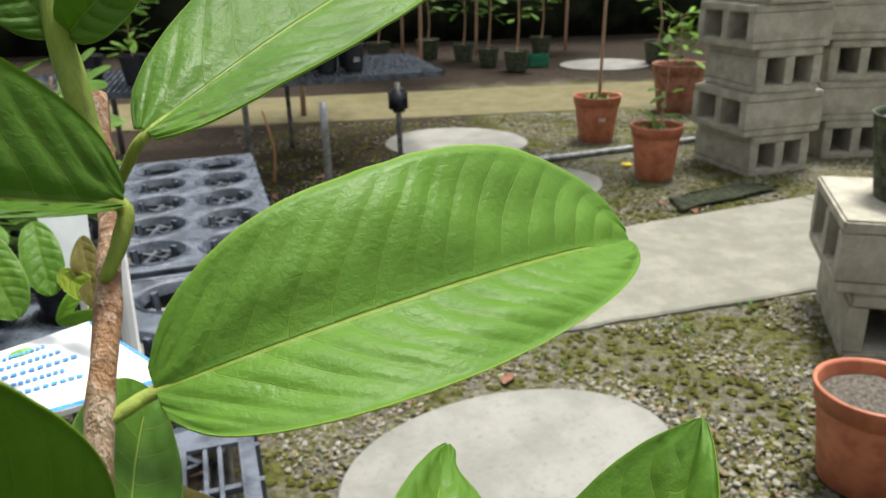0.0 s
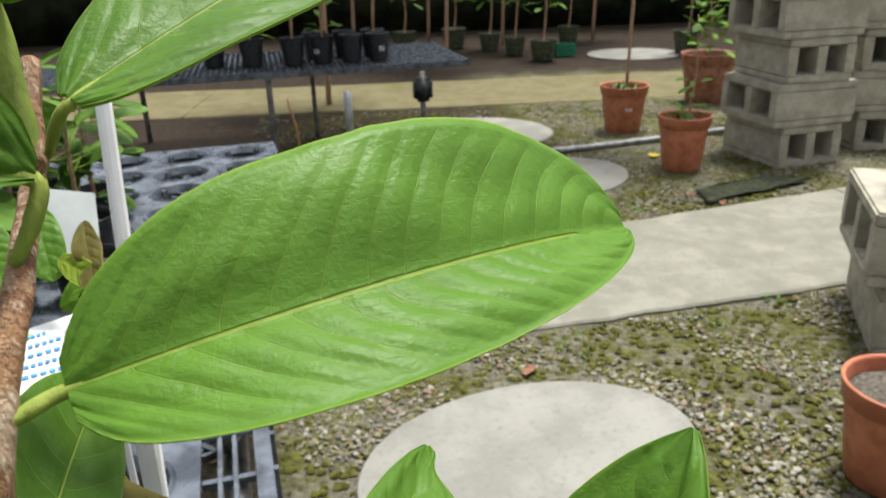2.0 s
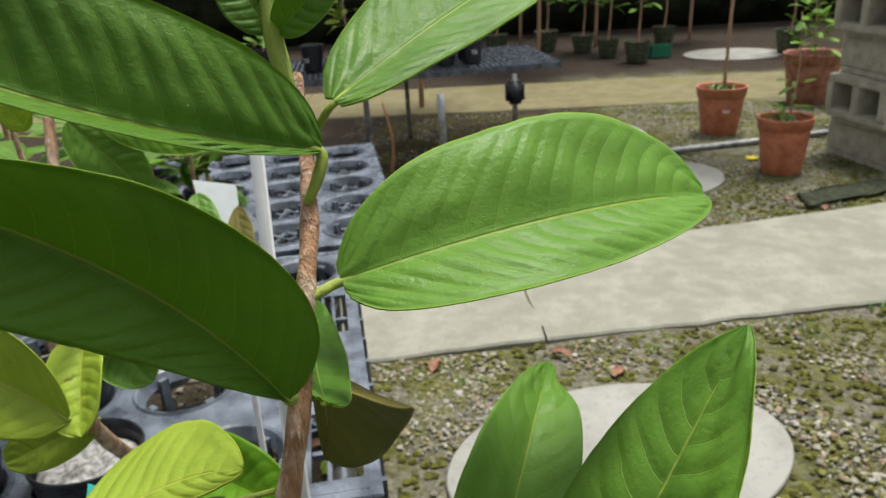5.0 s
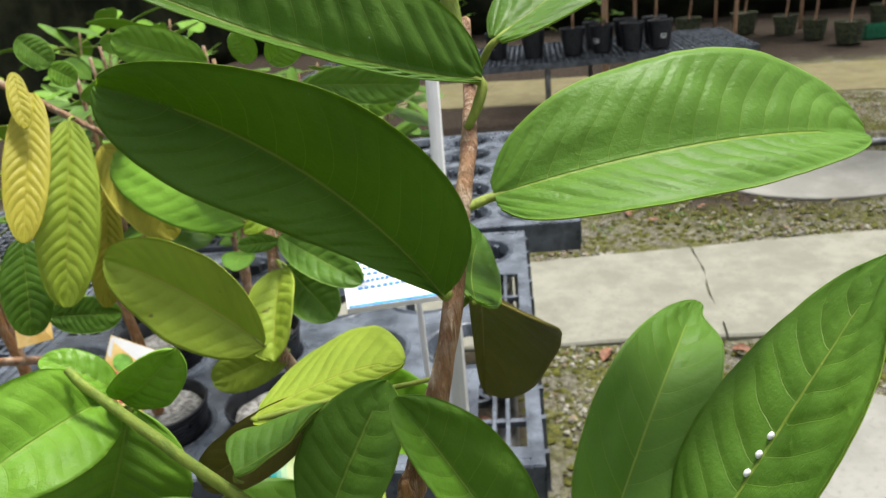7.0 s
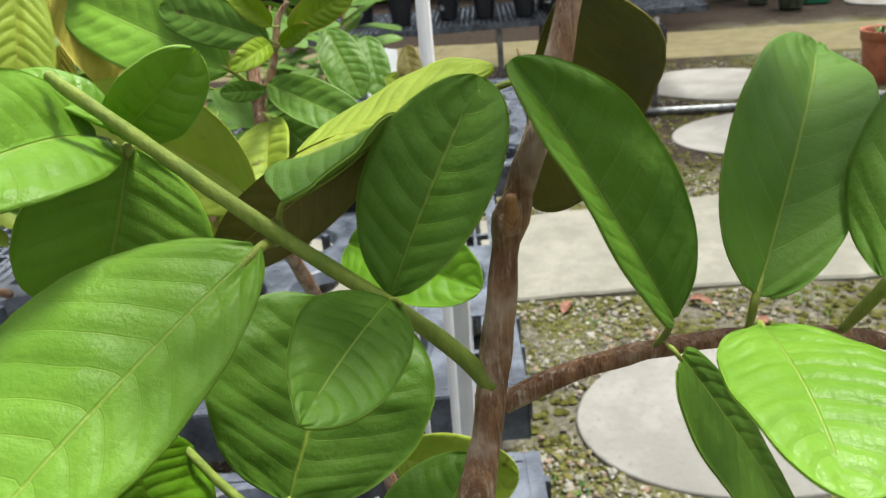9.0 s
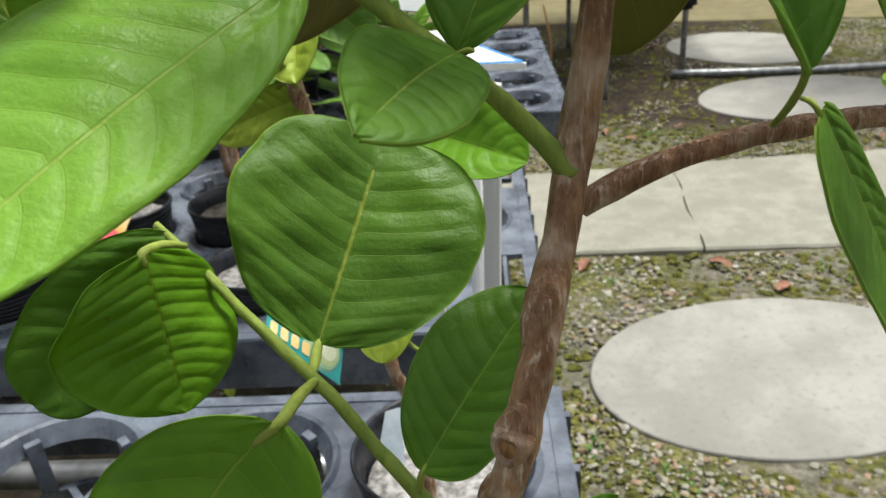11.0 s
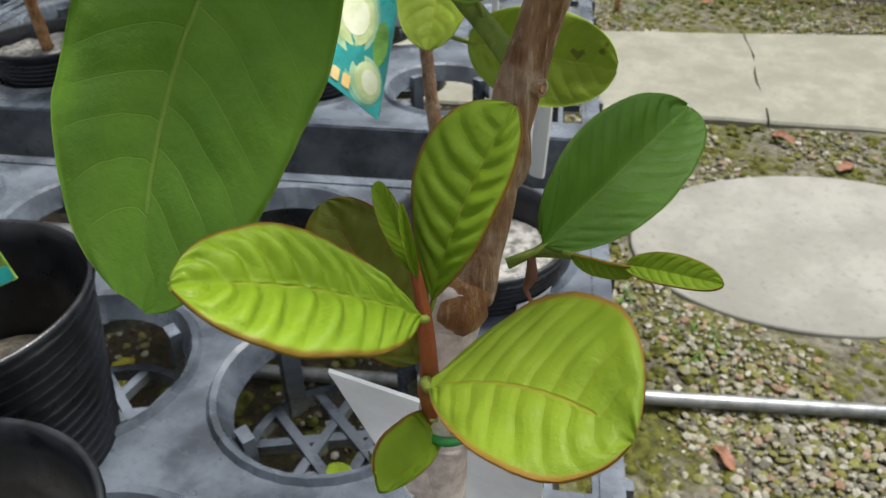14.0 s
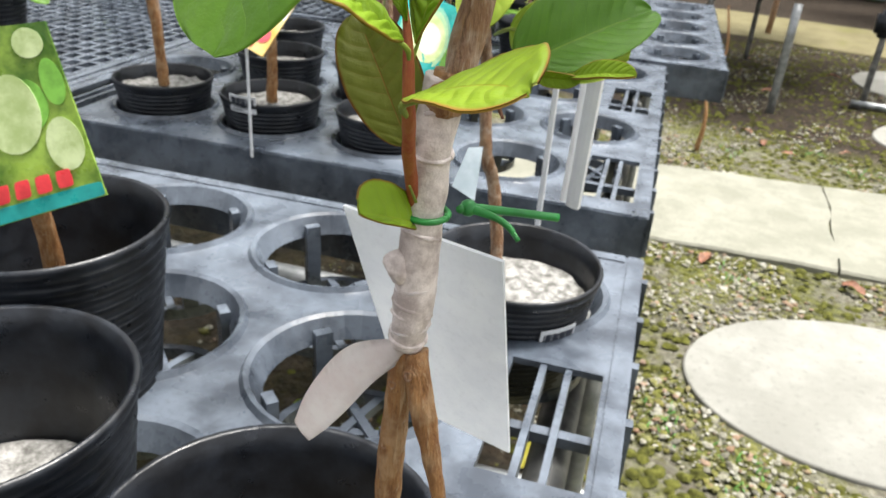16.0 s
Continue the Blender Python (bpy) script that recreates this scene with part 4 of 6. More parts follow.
def gravel(n, seed):
    """Loose stones as one mesh, from one icosphere's faces."""
    rnd = random.Random(seed)
    src = bmesh.new()
    bmesh.ops.create_icosphere(src, subdivisions=1, radius=1)
    base = [v.co.copy() for v in src.verts]
    tri = [tuple(v.index for v in f.verts) for f in src.faces]
    src.free()
    verts, faces = [], []
    k = 0
    while k < n:
        x, y = rnd.uniform(-0.9, 2.3), 0.7 + 4.2 * rnd.random() ** 1.4
        bare = noise.noise(Vector((x * 4.0, y * 4.0, 8.0)))
        # below the bench most pale stones are left out, mimicking its shade
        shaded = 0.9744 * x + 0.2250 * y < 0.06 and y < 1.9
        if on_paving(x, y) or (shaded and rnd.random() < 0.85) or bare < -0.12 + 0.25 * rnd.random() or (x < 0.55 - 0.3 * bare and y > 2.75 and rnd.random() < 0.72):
            continue
        s = rnd.choice((0.0025, 0.003, 0.0035, 0.004, 0.005, 0.0075)) * rnd.uniform(0.8, 1.2)
        ax, ay, az = s * rnd.uniform(0.8, 1.3), s * rnd.uniform(0.6, 1.1), s * rnd.uniform(0.45, 0.8)
        a = rnd.random() * 6.28
        c, sn = math.cos(a), math.sin(a)
        o = len(verts)
        for v in base:
            g = 1 + rnd.uniform(-0.18, 0.18)
            px, py = v.x * ax * g, v.y * ay * g
            verts.append((x + px * c - py * sn, y + px * sn + py * c, GZ - 0.002 + az * 0.3 + v.z * az * g))
        faces += [(p + o, q + o, r + o) for p, q, r in tri]
        k += 1
    me = bpy.data.meshes.new("gravel")
    me.from_pydata(verts, [], faces)
    me.materials.append(pebble_mat)
    return tagged(new("gravel", me), "loose grey and pale gravel stones among moss", "gravel", kind="stuff")


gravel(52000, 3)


def moss_cushions(n, seed):
    """Low green cushions between the stones, one mesh."""
    rnd = random.Random(seed)
    verts, faces = [], []
    k = 0
    while k < n:
        x, y = rnd.uniform(-0.7, 2.3), 0.7 + 4.2 * rnd.random() ** 1.4
        # cushions are thinned there as well, so the painted shade stays dark
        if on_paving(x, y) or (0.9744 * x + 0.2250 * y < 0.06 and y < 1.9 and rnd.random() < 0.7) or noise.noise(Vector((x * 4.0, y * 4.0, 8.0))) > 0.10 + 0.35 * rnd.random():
            continue
        s = rnd.uniform(0.004, 0.012)
        o = len(verts)
        verts.append((x, y, GZ + s * rnd.uniform(0.06, 0.24)))
        for ring, (f, h) in enumerate(((0.6, 0.10), (1.1, -0.35))):
            for i in range(7):
                a = 2 * math.pi * i / 7 + ring * 0.4
                g = s * f * rnd.uniform(0.75, 1.25)
                verts.append((x + g * math.cos(a), y + g * math.sin(a), GZ + s * h * rnd.uniform(0.7, 1.1)))
        for i in range(7):
            j = (i + 1) % 7
            faces += [(o, o + 1 + i, o + 1 + j), (o + 1 + i, o + 8 + i, o + 8 + j, o + 1 + j)]
        k += 1
    me = bpy.data.meshes.new("moss")
    me.from_pydata(verts, [], faces)
    me.polygons.foreach_set("use_smooth", [True] * len(faces))
    me.materials.append(moss_mat)
    return tagged(new("moss", me), "yellow-green moss cushions between the gravel stones", "moss", kind="stuff")


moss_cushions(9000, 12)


def litter(x, y, z, size, seed, mat=dry_leaf, label="curled brown dead leaf lying on the gravel"):
    t = thing("dead_leaf", label, "dead leaf", pose(x, y, z, 0, 0, seed * 77), "dead leaves")
    me = blade((-size / 2, 0, 0.002), (size / 2, 0, 0.003), (0.1, 0.1, 1), size * 0.5, (mat, mat), fold_left=24, fold_right=30, bend=0.1, wave=0.1, steps=14, across=4, nv=6, seed=seed)
    part("blade", me, None, t)
    return t


for k, (lx, ly, s) in enumerate(((-0.179, 1.793, 0.062), (0.131, 1.843, 0.056), (0.257, 1.749, 0.050), (0.073, 0.872, 0.043), (-0.079, 0.669, 0.037), (-0.204, 2.827, 0.050), (-0.114, 2.757, 0.044), (0.681, 2.839, 0.037), (-0.280, 2.933, 0.050), (0.051, 2.911, 0.037), (1.070, 2.995, 0.044), (-0.299, 3.617, 0.062), (-0.489, 3.359, 0.062), (-0.083, 4.170, 0.062), (1.160, 2.883, 0.050))):
    litter(lx, ly, GZ + 0.001, s, k + 1)
for k in range(34):
    u_, v_ = random.uniform(-0.6, -0.02), random.uniform(0.25, 1.6)
    q = uv(u_, v_)
    litter(q.x, q.y, GZ + 0.001, random.uniform(0.04, 0.07), 100 + k, (dry_leaf, leaf_old, leaf_yellow)[k % 3], "dead leaf on the painted-dark ground below the bench")
litter(-0.268, 0.455, 0.58 - 0.047, 0.03, 31, label="dead leaf caught in the hole of a tray")
litter(-0.165, 0.335, 0.58 - 0.047, 0.03, 32, leaf_old, "dead leaf caught in the hole of a tray")
for k, (a, b, c) in enumerate((((-0.52, 3.6, 0.02), (-0.50, 3.58, 0.19), (-0.54, 3.62, 0.36)), ((-0.38, 2.6, 0.03), (-0.375, 2.6, 0.15), (-0.41, 2.63, 0.27)))):
    st = thing("dead_stick", "thin bare dead stick standing in the soil", "stick")
    bm = bmesh.new()
    tube(bm, (a, b, c), (0.008, 0.006, 0.004), 8, 4, 0.2, k)
    part("stick_wood", bm, wood_orange, st)


# ---- far bench and what stands on it ----
def far_bench():
    turn = 10.7
    o = Vector((0.296, 3.93, 0.0))
    M = Matrix.Translation(o) @ Matrix.Rotation(radians(turn), 4, "Z")
    t = thing("bench", "low bench with a dark grey plastic lattice top on steel legs", "bench", M)
    zt = 0.46
    bm = bmesh.new()
    box(bm, -2.2, 0.0, 0.0, 0.010, zt - 0.028, zt, 0.002)
    box(bm, -2.2, 0.0, 0.79, 0.80, zt - 0.028, zt, 0.002)
    box(bm, -0.010, 0.0, 0.0, 0.80, zt - 0.028, zt, 0.002)
    box(bm, -2.2, -2.185, 0.0, 0.80, zt - 0.028, zt, 0.002)
    part("frame", bm, tray_grey, t, smooth=False)
    bm = bmesh.new()
    for i in range(1, 82):
        x = -2.2 * i / 82
        box(bm, x - 0.004, x + 0.004, 0.010, 0.79, zt - 0.012, zt - 0.002)
    for i in range(1, 13):
        y = 0.80 * i / 13
        box(bm, -2.185, -0.01, y - 0.003, y + 0.003, zt - 0.016, zt - 0.004)
    part("lattice", bm, tray_grey, t, smooth=False)
    for x, y, r, mat in ((-0.653, -0.538, 0.016, galvanised), (-0.268, -0.163, 0.013, dark_steel), (-0.95, 0.05, 0.014, dark_steel), (-0.72, 0.50, 0.012, dark_steel), (-1.95, 0.05, 0.014, dark_steel), (-1.6, 0.7, 0.014, dark_steel)):
        bm = bmesh.new()
        tube(bm, ((x, y, GZ - 0.02), (x, y, 0.2), (x, y, zt - 0.016)), (r, r, r), 10, 2)
        part("leg", bm, mat, t)
    bm = bmesh.new()
    box(bm, -0.310, -0.226, -0.198, -0.128, zt - 0.150, zt - 0.045, 0.016)
    part("leg_shoe", bm, black_plastic, t, "black plastic sleeve at a leg's head")
    return M, zt


FB, FZ = far_bench()
for k, (x, y) in enumerate(((-0.41, 0.18), (-0.54, 0.18), (-0.68, 0.20), (-0.82, 0.18), (-0.41, 0.36), (-0.55, 0.38), (-0.70, 0.38), (-1.01, 0.22), (-1.19, 0.30), (-1.42, 0.22), (-1.62, 0.33))):
    q = FB @ Vector((x, y, FZ + 0.001))
    nursery_pot(q.x, q.y, q.z, 0.060, 0.13, 0.85, soil, "black nursery pot on the far bench", sticker=(-1.2 - 0.4 * (k % 3), 0.06, 0.03, 0.02) if k % 2 == 0 else None, group="black pots on the far bench")
sapling("young nursery plant on the far bench", *(FB @ Vector((-0.675, 0.195, FZ + 0.11))), [FB @ Vector((-0.675, 0.195, FZ + 0.26)), FB @ Vector((-0.661, 0.225, FZ + 0.44))], 26, 0.07, leaf_green, 0.005, 8, 0.12, 0.2)
sapling("young nursery plant on the far bench", *(FB @ Vector((-1.418, 0.225, FZ + 0.11))), [FB @ Vector((-1.418, 0.225, FZ + 0.26)), FB @ Vector((-1.404, 0.255, FZ + 0.5))], 34, 0.08, leaf_glossy, 0.005, 9, 0.16, 0.2)
sapling("young nursery plant on the far bench", *(FB @ Vector((-1.013, 0.225, FZ + 0.11))), [FB @ Vector((-1.013, 0.225, FZ + 0.26)), FB @ Vector((-1.026, 0.255, FZ + 0.5))], 30, 0.08, leaf_old, 0.005, 10, 0.16, 0.2)

# pots in the bed behind the far path
for k, (x, y, r, h) in enumerate(((0.95, 7.16, 0.098, 0.156), (1.14, 6.79, 0.111, 0.169), (0.77, 7.57, 0.104, 0.156), (1.56, 7.82, 0.104, 0.169), (0.45, 7.83, 0.117, 0.182), (-0.03, 7.72, 0.117, 0.182), (2.39, 6.86, 0.117, 0.195), (2.73, 6.26, 0.117, 0.195))):
    nursery_pot(x, y, GZ, r, h, 0.9, soil, "old mossy black pot in the bed behind the far path", moss_black, group="far black pots")
    sapling("young tree in an old pot far behind", x, y, GZ + h * 0.85, [(x + 0.02, y, 0.45), (x + 0.03 - 0.02 * k, y + 0.02, 0.9)], 26, 0.11, leaf_green if k % 2 else leaf_dark, 0.011, 40 + k, 0.25, 0.55)
crate = thing("crate", "green plastic crate standing far behind the paths", "crate", pose(1.363, 7.019, GZ, 0, 0, 12))
for a, b, c, d in ((-0.09, 0.09, -0.06, -0.052), (-0.09, 0.09, 0.052, 0.06), (-0.09, -0.082, -0.052, 0.052), (0.082, 0.09, -0.052, 0.052)):
    bm = bmesh.new()
    for z0, z1 in ((0.0, 0.03), (0.0345, 0.0655), (0.07, 0.10)):
        box(bm, a, b, c, d, z0, z1, 0.002)
    box(bm, a + 0.004, a + 0.012 if b - a > 0.02 else b - 0.001, c + 0.001, c + 0.007, 0.02, 0.08)
    box(bm, b - 0.012 if b - a > 0.02 else a + 0.001, b - 0.001, d - 0.007, d - 0.001, 0.02, 0.08)
    part("side_wall", bm, box_green, crate, smooth=False)
bm = bmesh.new()
box(bm, -0.082, 0.082, -0.052, 0.052, 0.0, 0.004)
part("bottom", bm, box_green, crate, smooth=False)


# ---- labels and stakes among the plants ----
def card(name, label, corners, mat, back=white_plastic, thick=0.0006):
    """A thin plate with the given four corners; returns the thing and a map from (0..1, 0..1) to its face."""
    c = [Vector(p) for p in corners]
    nrm = (c[1] - c[0]).cross(c[3] - c[0]).normalized()
    t = thing(name, label, "label")
    bm = bmesh.new()
    front = [bm.verts.new(p - nrm * thick) for p in c]
    rear = [bm.verts.new(p + nrm * thick) for p in c]
    bm.faces.new(front)
    bm.faces.new(rear[::-1])
    for i in range(4):
        bm.faces.new((front[i], rear[i], rear[(i + 1) % 4], front[(i + 1) % 4]))
    part("sheet", bm, mat, t, smooth=False)

    def on(x, y, lift=0.0010):
        top, low = c[0].lerp(c[1], x), c[3].lerp(c[2], x)
        return top.lerp(low, y) - nrm * (thick + lift - 0.0006)
    return t, on


def patch(t, on, name, mat, x, y, rx, ry, lift=0.0009, n=20, label="", power=2.0):
    """A flat rounded patch printed on a card."""
    bm = bmesh.new()
    vs, ws = [], []
    for i in range(n):
        a = 2 * math.pi * i / n
        ca, sa = math.cos(a), math.sin(a)
        px, py = math.copysign(abs(ca) ** (2 / power), ca), math.copysign(abs(sa) ** (2 / power), sa)
        px, py = min(0.995, max(0.005, x + rx * px)), min(0.995, max(0.005, y + ry * py))
        vs.append(bm.verts.new(on(px, py, lift)))
        ws.append(bm.verts.new(on(px, py, lift - 0.0003)))
    bm.faces.new(vs)
    bm.faces.new(ws[::-1])
    for i in range(n):
        bm.faces.new((vs[i], ws[i], ws[(i + 1) % n], vs[(i + 1) % n]))
    return part(name, bm, mat, t, label, smooth=False)


def bars(t, on, mat, x0, x1, y, h, n, name="print_bar"):
    """Unreadable characters as plain bars."""
    for k in range(n):
        w = (x1 - x0) / n
        patch(t, on, name, mat, x0 + (k + 0.5) * w, y, w * 0.36, h, 0.0013, 12, power=6.0)


# pale guavas on a teal-edged card
lab, on = card("fruit_label", "glossy label with pale green guavas and a teal band", ((-0.2863, 0.2569, 0.7479), (-0.2618, 0.2732, 0.7531), (-0.2390, 0.2723, 0.6897), (-0.2738, 0.2445, 0.6752)), lime_card)
patch(lab, on, "teal_corner", teal_card, 0.5, 0.955, 0.5, 0.045, 0.0007, power=8)
patch(lab, on, "teal_corner", teal_card, 0.12, 0.10, 0.12, 0.10, 0.0007, power=4)
patch(lab, on, "teal_corner", fruit_green, 0.55, 0.42, 0.20, 0.14, 0.0007)
patch(lab, on, "fruit_picture", fruit_pale, 0.38, 0.45, 0.28, 0.21, 0.0010)
patch(lab, on, "fruit_picture", fruit_pale, 0.80, 0.66, 0.17, 0.15, 0.0010)
patch(lab, on, "fruit_picture", fruit_pale, 0.72, 0.10, 0.18, 0.08, 0.0010)
patch(lab, on, "fruit_picture", fruit_green, 0.86, 0.32, 0.12, 0.13, 0.0010)
bars(lab, on, red_print, 0.05, 0.80, 0.845, 0.050, 4)
# teal card with a cut white guava
lab, on = card("fruit_label", "teal label with white guavas hanging on a trunk", ((-0.2012, 0.4358, 0.7594), (-0.1649, 0.4334, 0.7500), (-0.1589, 0.3899, 0.7069), (-0.1974, 0.4016, 0.7219)), teal_card)
for x, y, rx, ry in ((0.44, 0.40, 0.40, 0.34), (0.74, 0.80, 0.24, 0.19)):
    for k, (f, m) in enumerate(((1.0, fruit_sea), (0.86, fruit_mint), (0.68, fruit_pale), (0.44, fruit_cream))):
        patch(lab, on, "fruit_picture", m, x + 0.03 * k, y, rx * f, ry * f, 0.0009 + 0.0002 * k)
patch(lab, on, "fruit_picture", fruit_green, 0.88, 0.50, 0.09, 0.16, 0.0010)
bars(lab, on, orange_card, 0.04, 0.62, 0.90, 0.05, 4)
# pink-fleshed guavas on an orange card
lab, on = card("fruit_label", "orange and white label with halved pink guavas", ((-0.4314, 0.5711, 0.7244), (-0.3872, 0.5740, 0.7090), (-0.3974, 0.5455, 0.6719), (-0.4354, 0.5436, 0.6836)), orange_card)
patch(lab, on, "label_top", white_plastic, 0.5, 0.17, 0.49, 0.17, 0.0007, power=8)
patch(lab, on, "fruit_picture", fruit_green, 0.35, 0.36, 0.20, 0.15, 0.0010)
patch(lab, on, "fruit_picture", fruit_green, 0.72, 0.36, 0.18, 0.20, 0.0010)
patch(lab, on, "fruit_picture", fruit_pink, 0.38, 0.63, 0.20, 0.13, 0.0013)
patch(lab, on, "fruit_picture", fruit_pink, 0.76, 0.68, 0.18, 0.14, 0.0013)
bars(lab, on, red_print, 0.06, 0.72, 0.90, 0.045, 5)
pink_foot = on(0.5, 0.95)
# small card further back
lab, on = card("fruit_label", "yellow and red fruit label on a trunk", ((-0.4735, 0.5306, 0.7806), (-0.4496, 0.5428, 0.7758), (-0.4435, 0.5286, 0.7430), (-0.4675, 0.5180, 0.7390)), orange_card)
patch(lab, on, "fruit_picture", fruit_pink, 0.5, 0.4, 0.3, 0.2, 0.0010)
# the white sign board on its stake
lab, on = card("sign_board", "white plastic plant sign with blue print on a stake", ((-0.1618, 0.4584, 0.8390), (-0.1332, 0.4936, 0.8357), (-0.0847, 0.4477, 0.8309), (-0.1355, 0.4071, 0.8382)), white_plastic, thick=0.0012)
patch(lab, on, "blue_edge", blue_print, 0.985, 0.5, 0.015, 0.49, 0.0009, power=8)
patch(lab, on, "blue_edge", blue_print, 0.5, 0.975, 0.49, 0.022, 0.0009, power=8)
for k in range(5):
    bars(lab, on, blue_print, 0.10, 0.50 + 0.07 * (k % 3), 0.15 + 0.13 * k, 0.018, 9)
patch(lab, on, "leaf_picture", fruit_green, 0.30, 0.12, 0.10, 0.05, 0.0010)


def stake(label, a, b, w, mat=white_plastic):
    t = thing("plant_stake", label, "stake")
    A, B = Vector(a), Vector(b)
    d = (B - A).normalized()
    side = d.cross(Vector((0.2, 1, 0))).normalized()
    nrm = side.cross(d)
    bm = bmesh.new()
    vs = []
    for p in (A, A.lerp(B, 0.5), B):
        vs.append([bm.verts.new(p + side * (sx * w / 2) + nrm * (sy * w * 0.16)) for sx, sy in ((-1, -1), (-0.3, -1.6), (0.3, -1.6), (1, -1), (1, 1), (-1, 1))])
    for p, q in zip(vs, vs[1:]):
        for i in range(6):
            bm.faces.new((p[i], p[(i + 1) % 6], q[(i + 1) % 6], q[i]))
    bm.faces.new(vs[0])
    bm.faces.new(vs[-1])
    part("blade", bm, mat, t, smooth=False)


stake("flat white plastic stake of the plant sign", (-0.1050, 0.4495, 0.6596), (-0.0957, 0.4313, 0.8280), 0.0075)
stake("tall flat white plastic stake among the plants", (-0.1125, 0.4616, 0.6561), (-0.1309, 0.5424, 0.9187), 0.0072)

stake("thin white stake that carries a fruit label", (pink_foot.x, pink_foot.y + 0.004, 0.585), (pink_foot.x, pink_foot.y + 0.003, pink_foot.z), 0.0028)

# orange pots further along the bench
clay_pot(-0.685, 1.169, 0.056, 0.105, old_terracotta, "terracotta plastic pot on the bench tray", z=0.5795)
for k, (u, v) in enumerate(((-0.62, 1.35), (-0.75, 1.5), (-0.85, 0.95), (-0.7, 0.8), (-0.6, 1.55), (-0.9, 1.3))):
    q = uv(u, v, 0.579)
    nursery_pot(q.x, q.y, q.z, 0.045, 0.10, 0.85, soil, "black nursery pot at the back of the bench")
    sapling("young nursery plant at the back of the bench", q.x, q.y, q.z + 0.085, [(q.x + 0.01, q.y, q.z + 0.2), (q.x + 0.02, q.y + 0.02, q.z + 0.34)], 40, 0.075, (leaf_green, leaf_glossy, leaf_old)[k % 3], 0.004, 60 + k, 0.14, 0.1)
# trunks of the neighbours in the trays
for lab_, pts in (("bare brown trunk of a young grafted tree in its pot", ((-0.2954, 0.2810, 0.5890), (-0.2943, 0.2805, 0.6448), (-0.2876, 0.2728, 0.6852), (-0.2809, 0.2678, 0.7411))),
                  ("bare brown trunk of a young tree in its pot", ((-0.589, 0.618, 0.60), (-0.586, 0.612, 0.66), (-0.595, 0.61, 0.74), (-0.61, 0.63, 0.85))),
                  ("bare brown trunk of a young tree in its pot", ((-0.475, 0.645, 0.60), (-0.472, 0.643, 0.66), (-0.478, 0.64, 0.74), (-0.48, 0.65, 0.86)))):
    t = thing("young_tree", lab_, "plant")
    bm = bmesh.new()
    tube(bm, pts, (0.0052, 0.0046, 0.0042, 0.0036), 10, 6, 0.15)
    part("trunk", bm, wood_orange, t)
# small white tag folded over the trunk behind
lab, on = card("hang_tag", "small white plastic tag folded over a trunk", ((-0.1345, 0.3788, 0.7046), (-0.1288, 0.3816, 0.7055), (-0.1247, 0.3693, 0.6848), (-0.1358, 0.3682, 0.6894)), tag_film)
# young plants that stand in the second tray
for k, (u, v, n, mat) in enumerate(((-0.318, 0.735, 16, leaf_dark), (-0.200, 0.735, 12, leaf_green), (-0.376, 0.871, 22, leaf_dark), (-0.259, 0.871, 18, leaf_dark), (-0.435, 1.007, 26, leaf_green), (-0.435, 0.735, 20, leaf_old))):
    q = uv(u, v, 0.66)
    sapling("young nursery plant with broad leaves in a tray", q.x, q.y, q.z, [(q.x - 0.004, q.y, q.z + 0.08), (q.x + 0.008, q.y + 0.006, q.z + 0.16), (q.x, q.y + 0.01, q.z + 0.26)], n, 0.062, mat, 0.0042, 80 + k, 0.10, 0.3)
for k, (u, v) in enumerate(((-0.142, 1.143), (-0.259, 1.143), (-0.177, 1.321), (-0.295, 1.321), (-0.295, 1.449), (-0.177, 1.449), (-0.295, 1.577))):
    q = uv(u, v, 0.5295)
    nursery_pot(q.x, q.y, q.z, 0.044, 0.105, 0.82, soil, "black nursery pot in a tray further along the bench")
    if k != 0:
        sapling("young nursery plant with dark leaves in a tray", q.x, q.y, q.z + 0.09, [(q.x, q.y, q.z + 0.18), (q.x + 0.01, q.y, q.z + 0.30)], 26, 0.07, (leaf_dark, leaf_green)[k % 2], 0.0042, 120 + k, 0.12, 0.15)
lab, on = card("plant_label", "blank white plastic plant label standing among pots", ((-0.1852, 0.5789, 0.8668), (-0.1613, 0.5852, 0.8610), (-0.1539, 0.5605, 0.8334), (-0.1716, 0.5553, 0.8363)), frosted)
foot = on(0.5, 0.95)
stake("thin white stake that carries a blank label", (foot.x, foot.y + 0.004, 0.585), (foot.x, foot.y + 0.003, foot.z), 0.004)


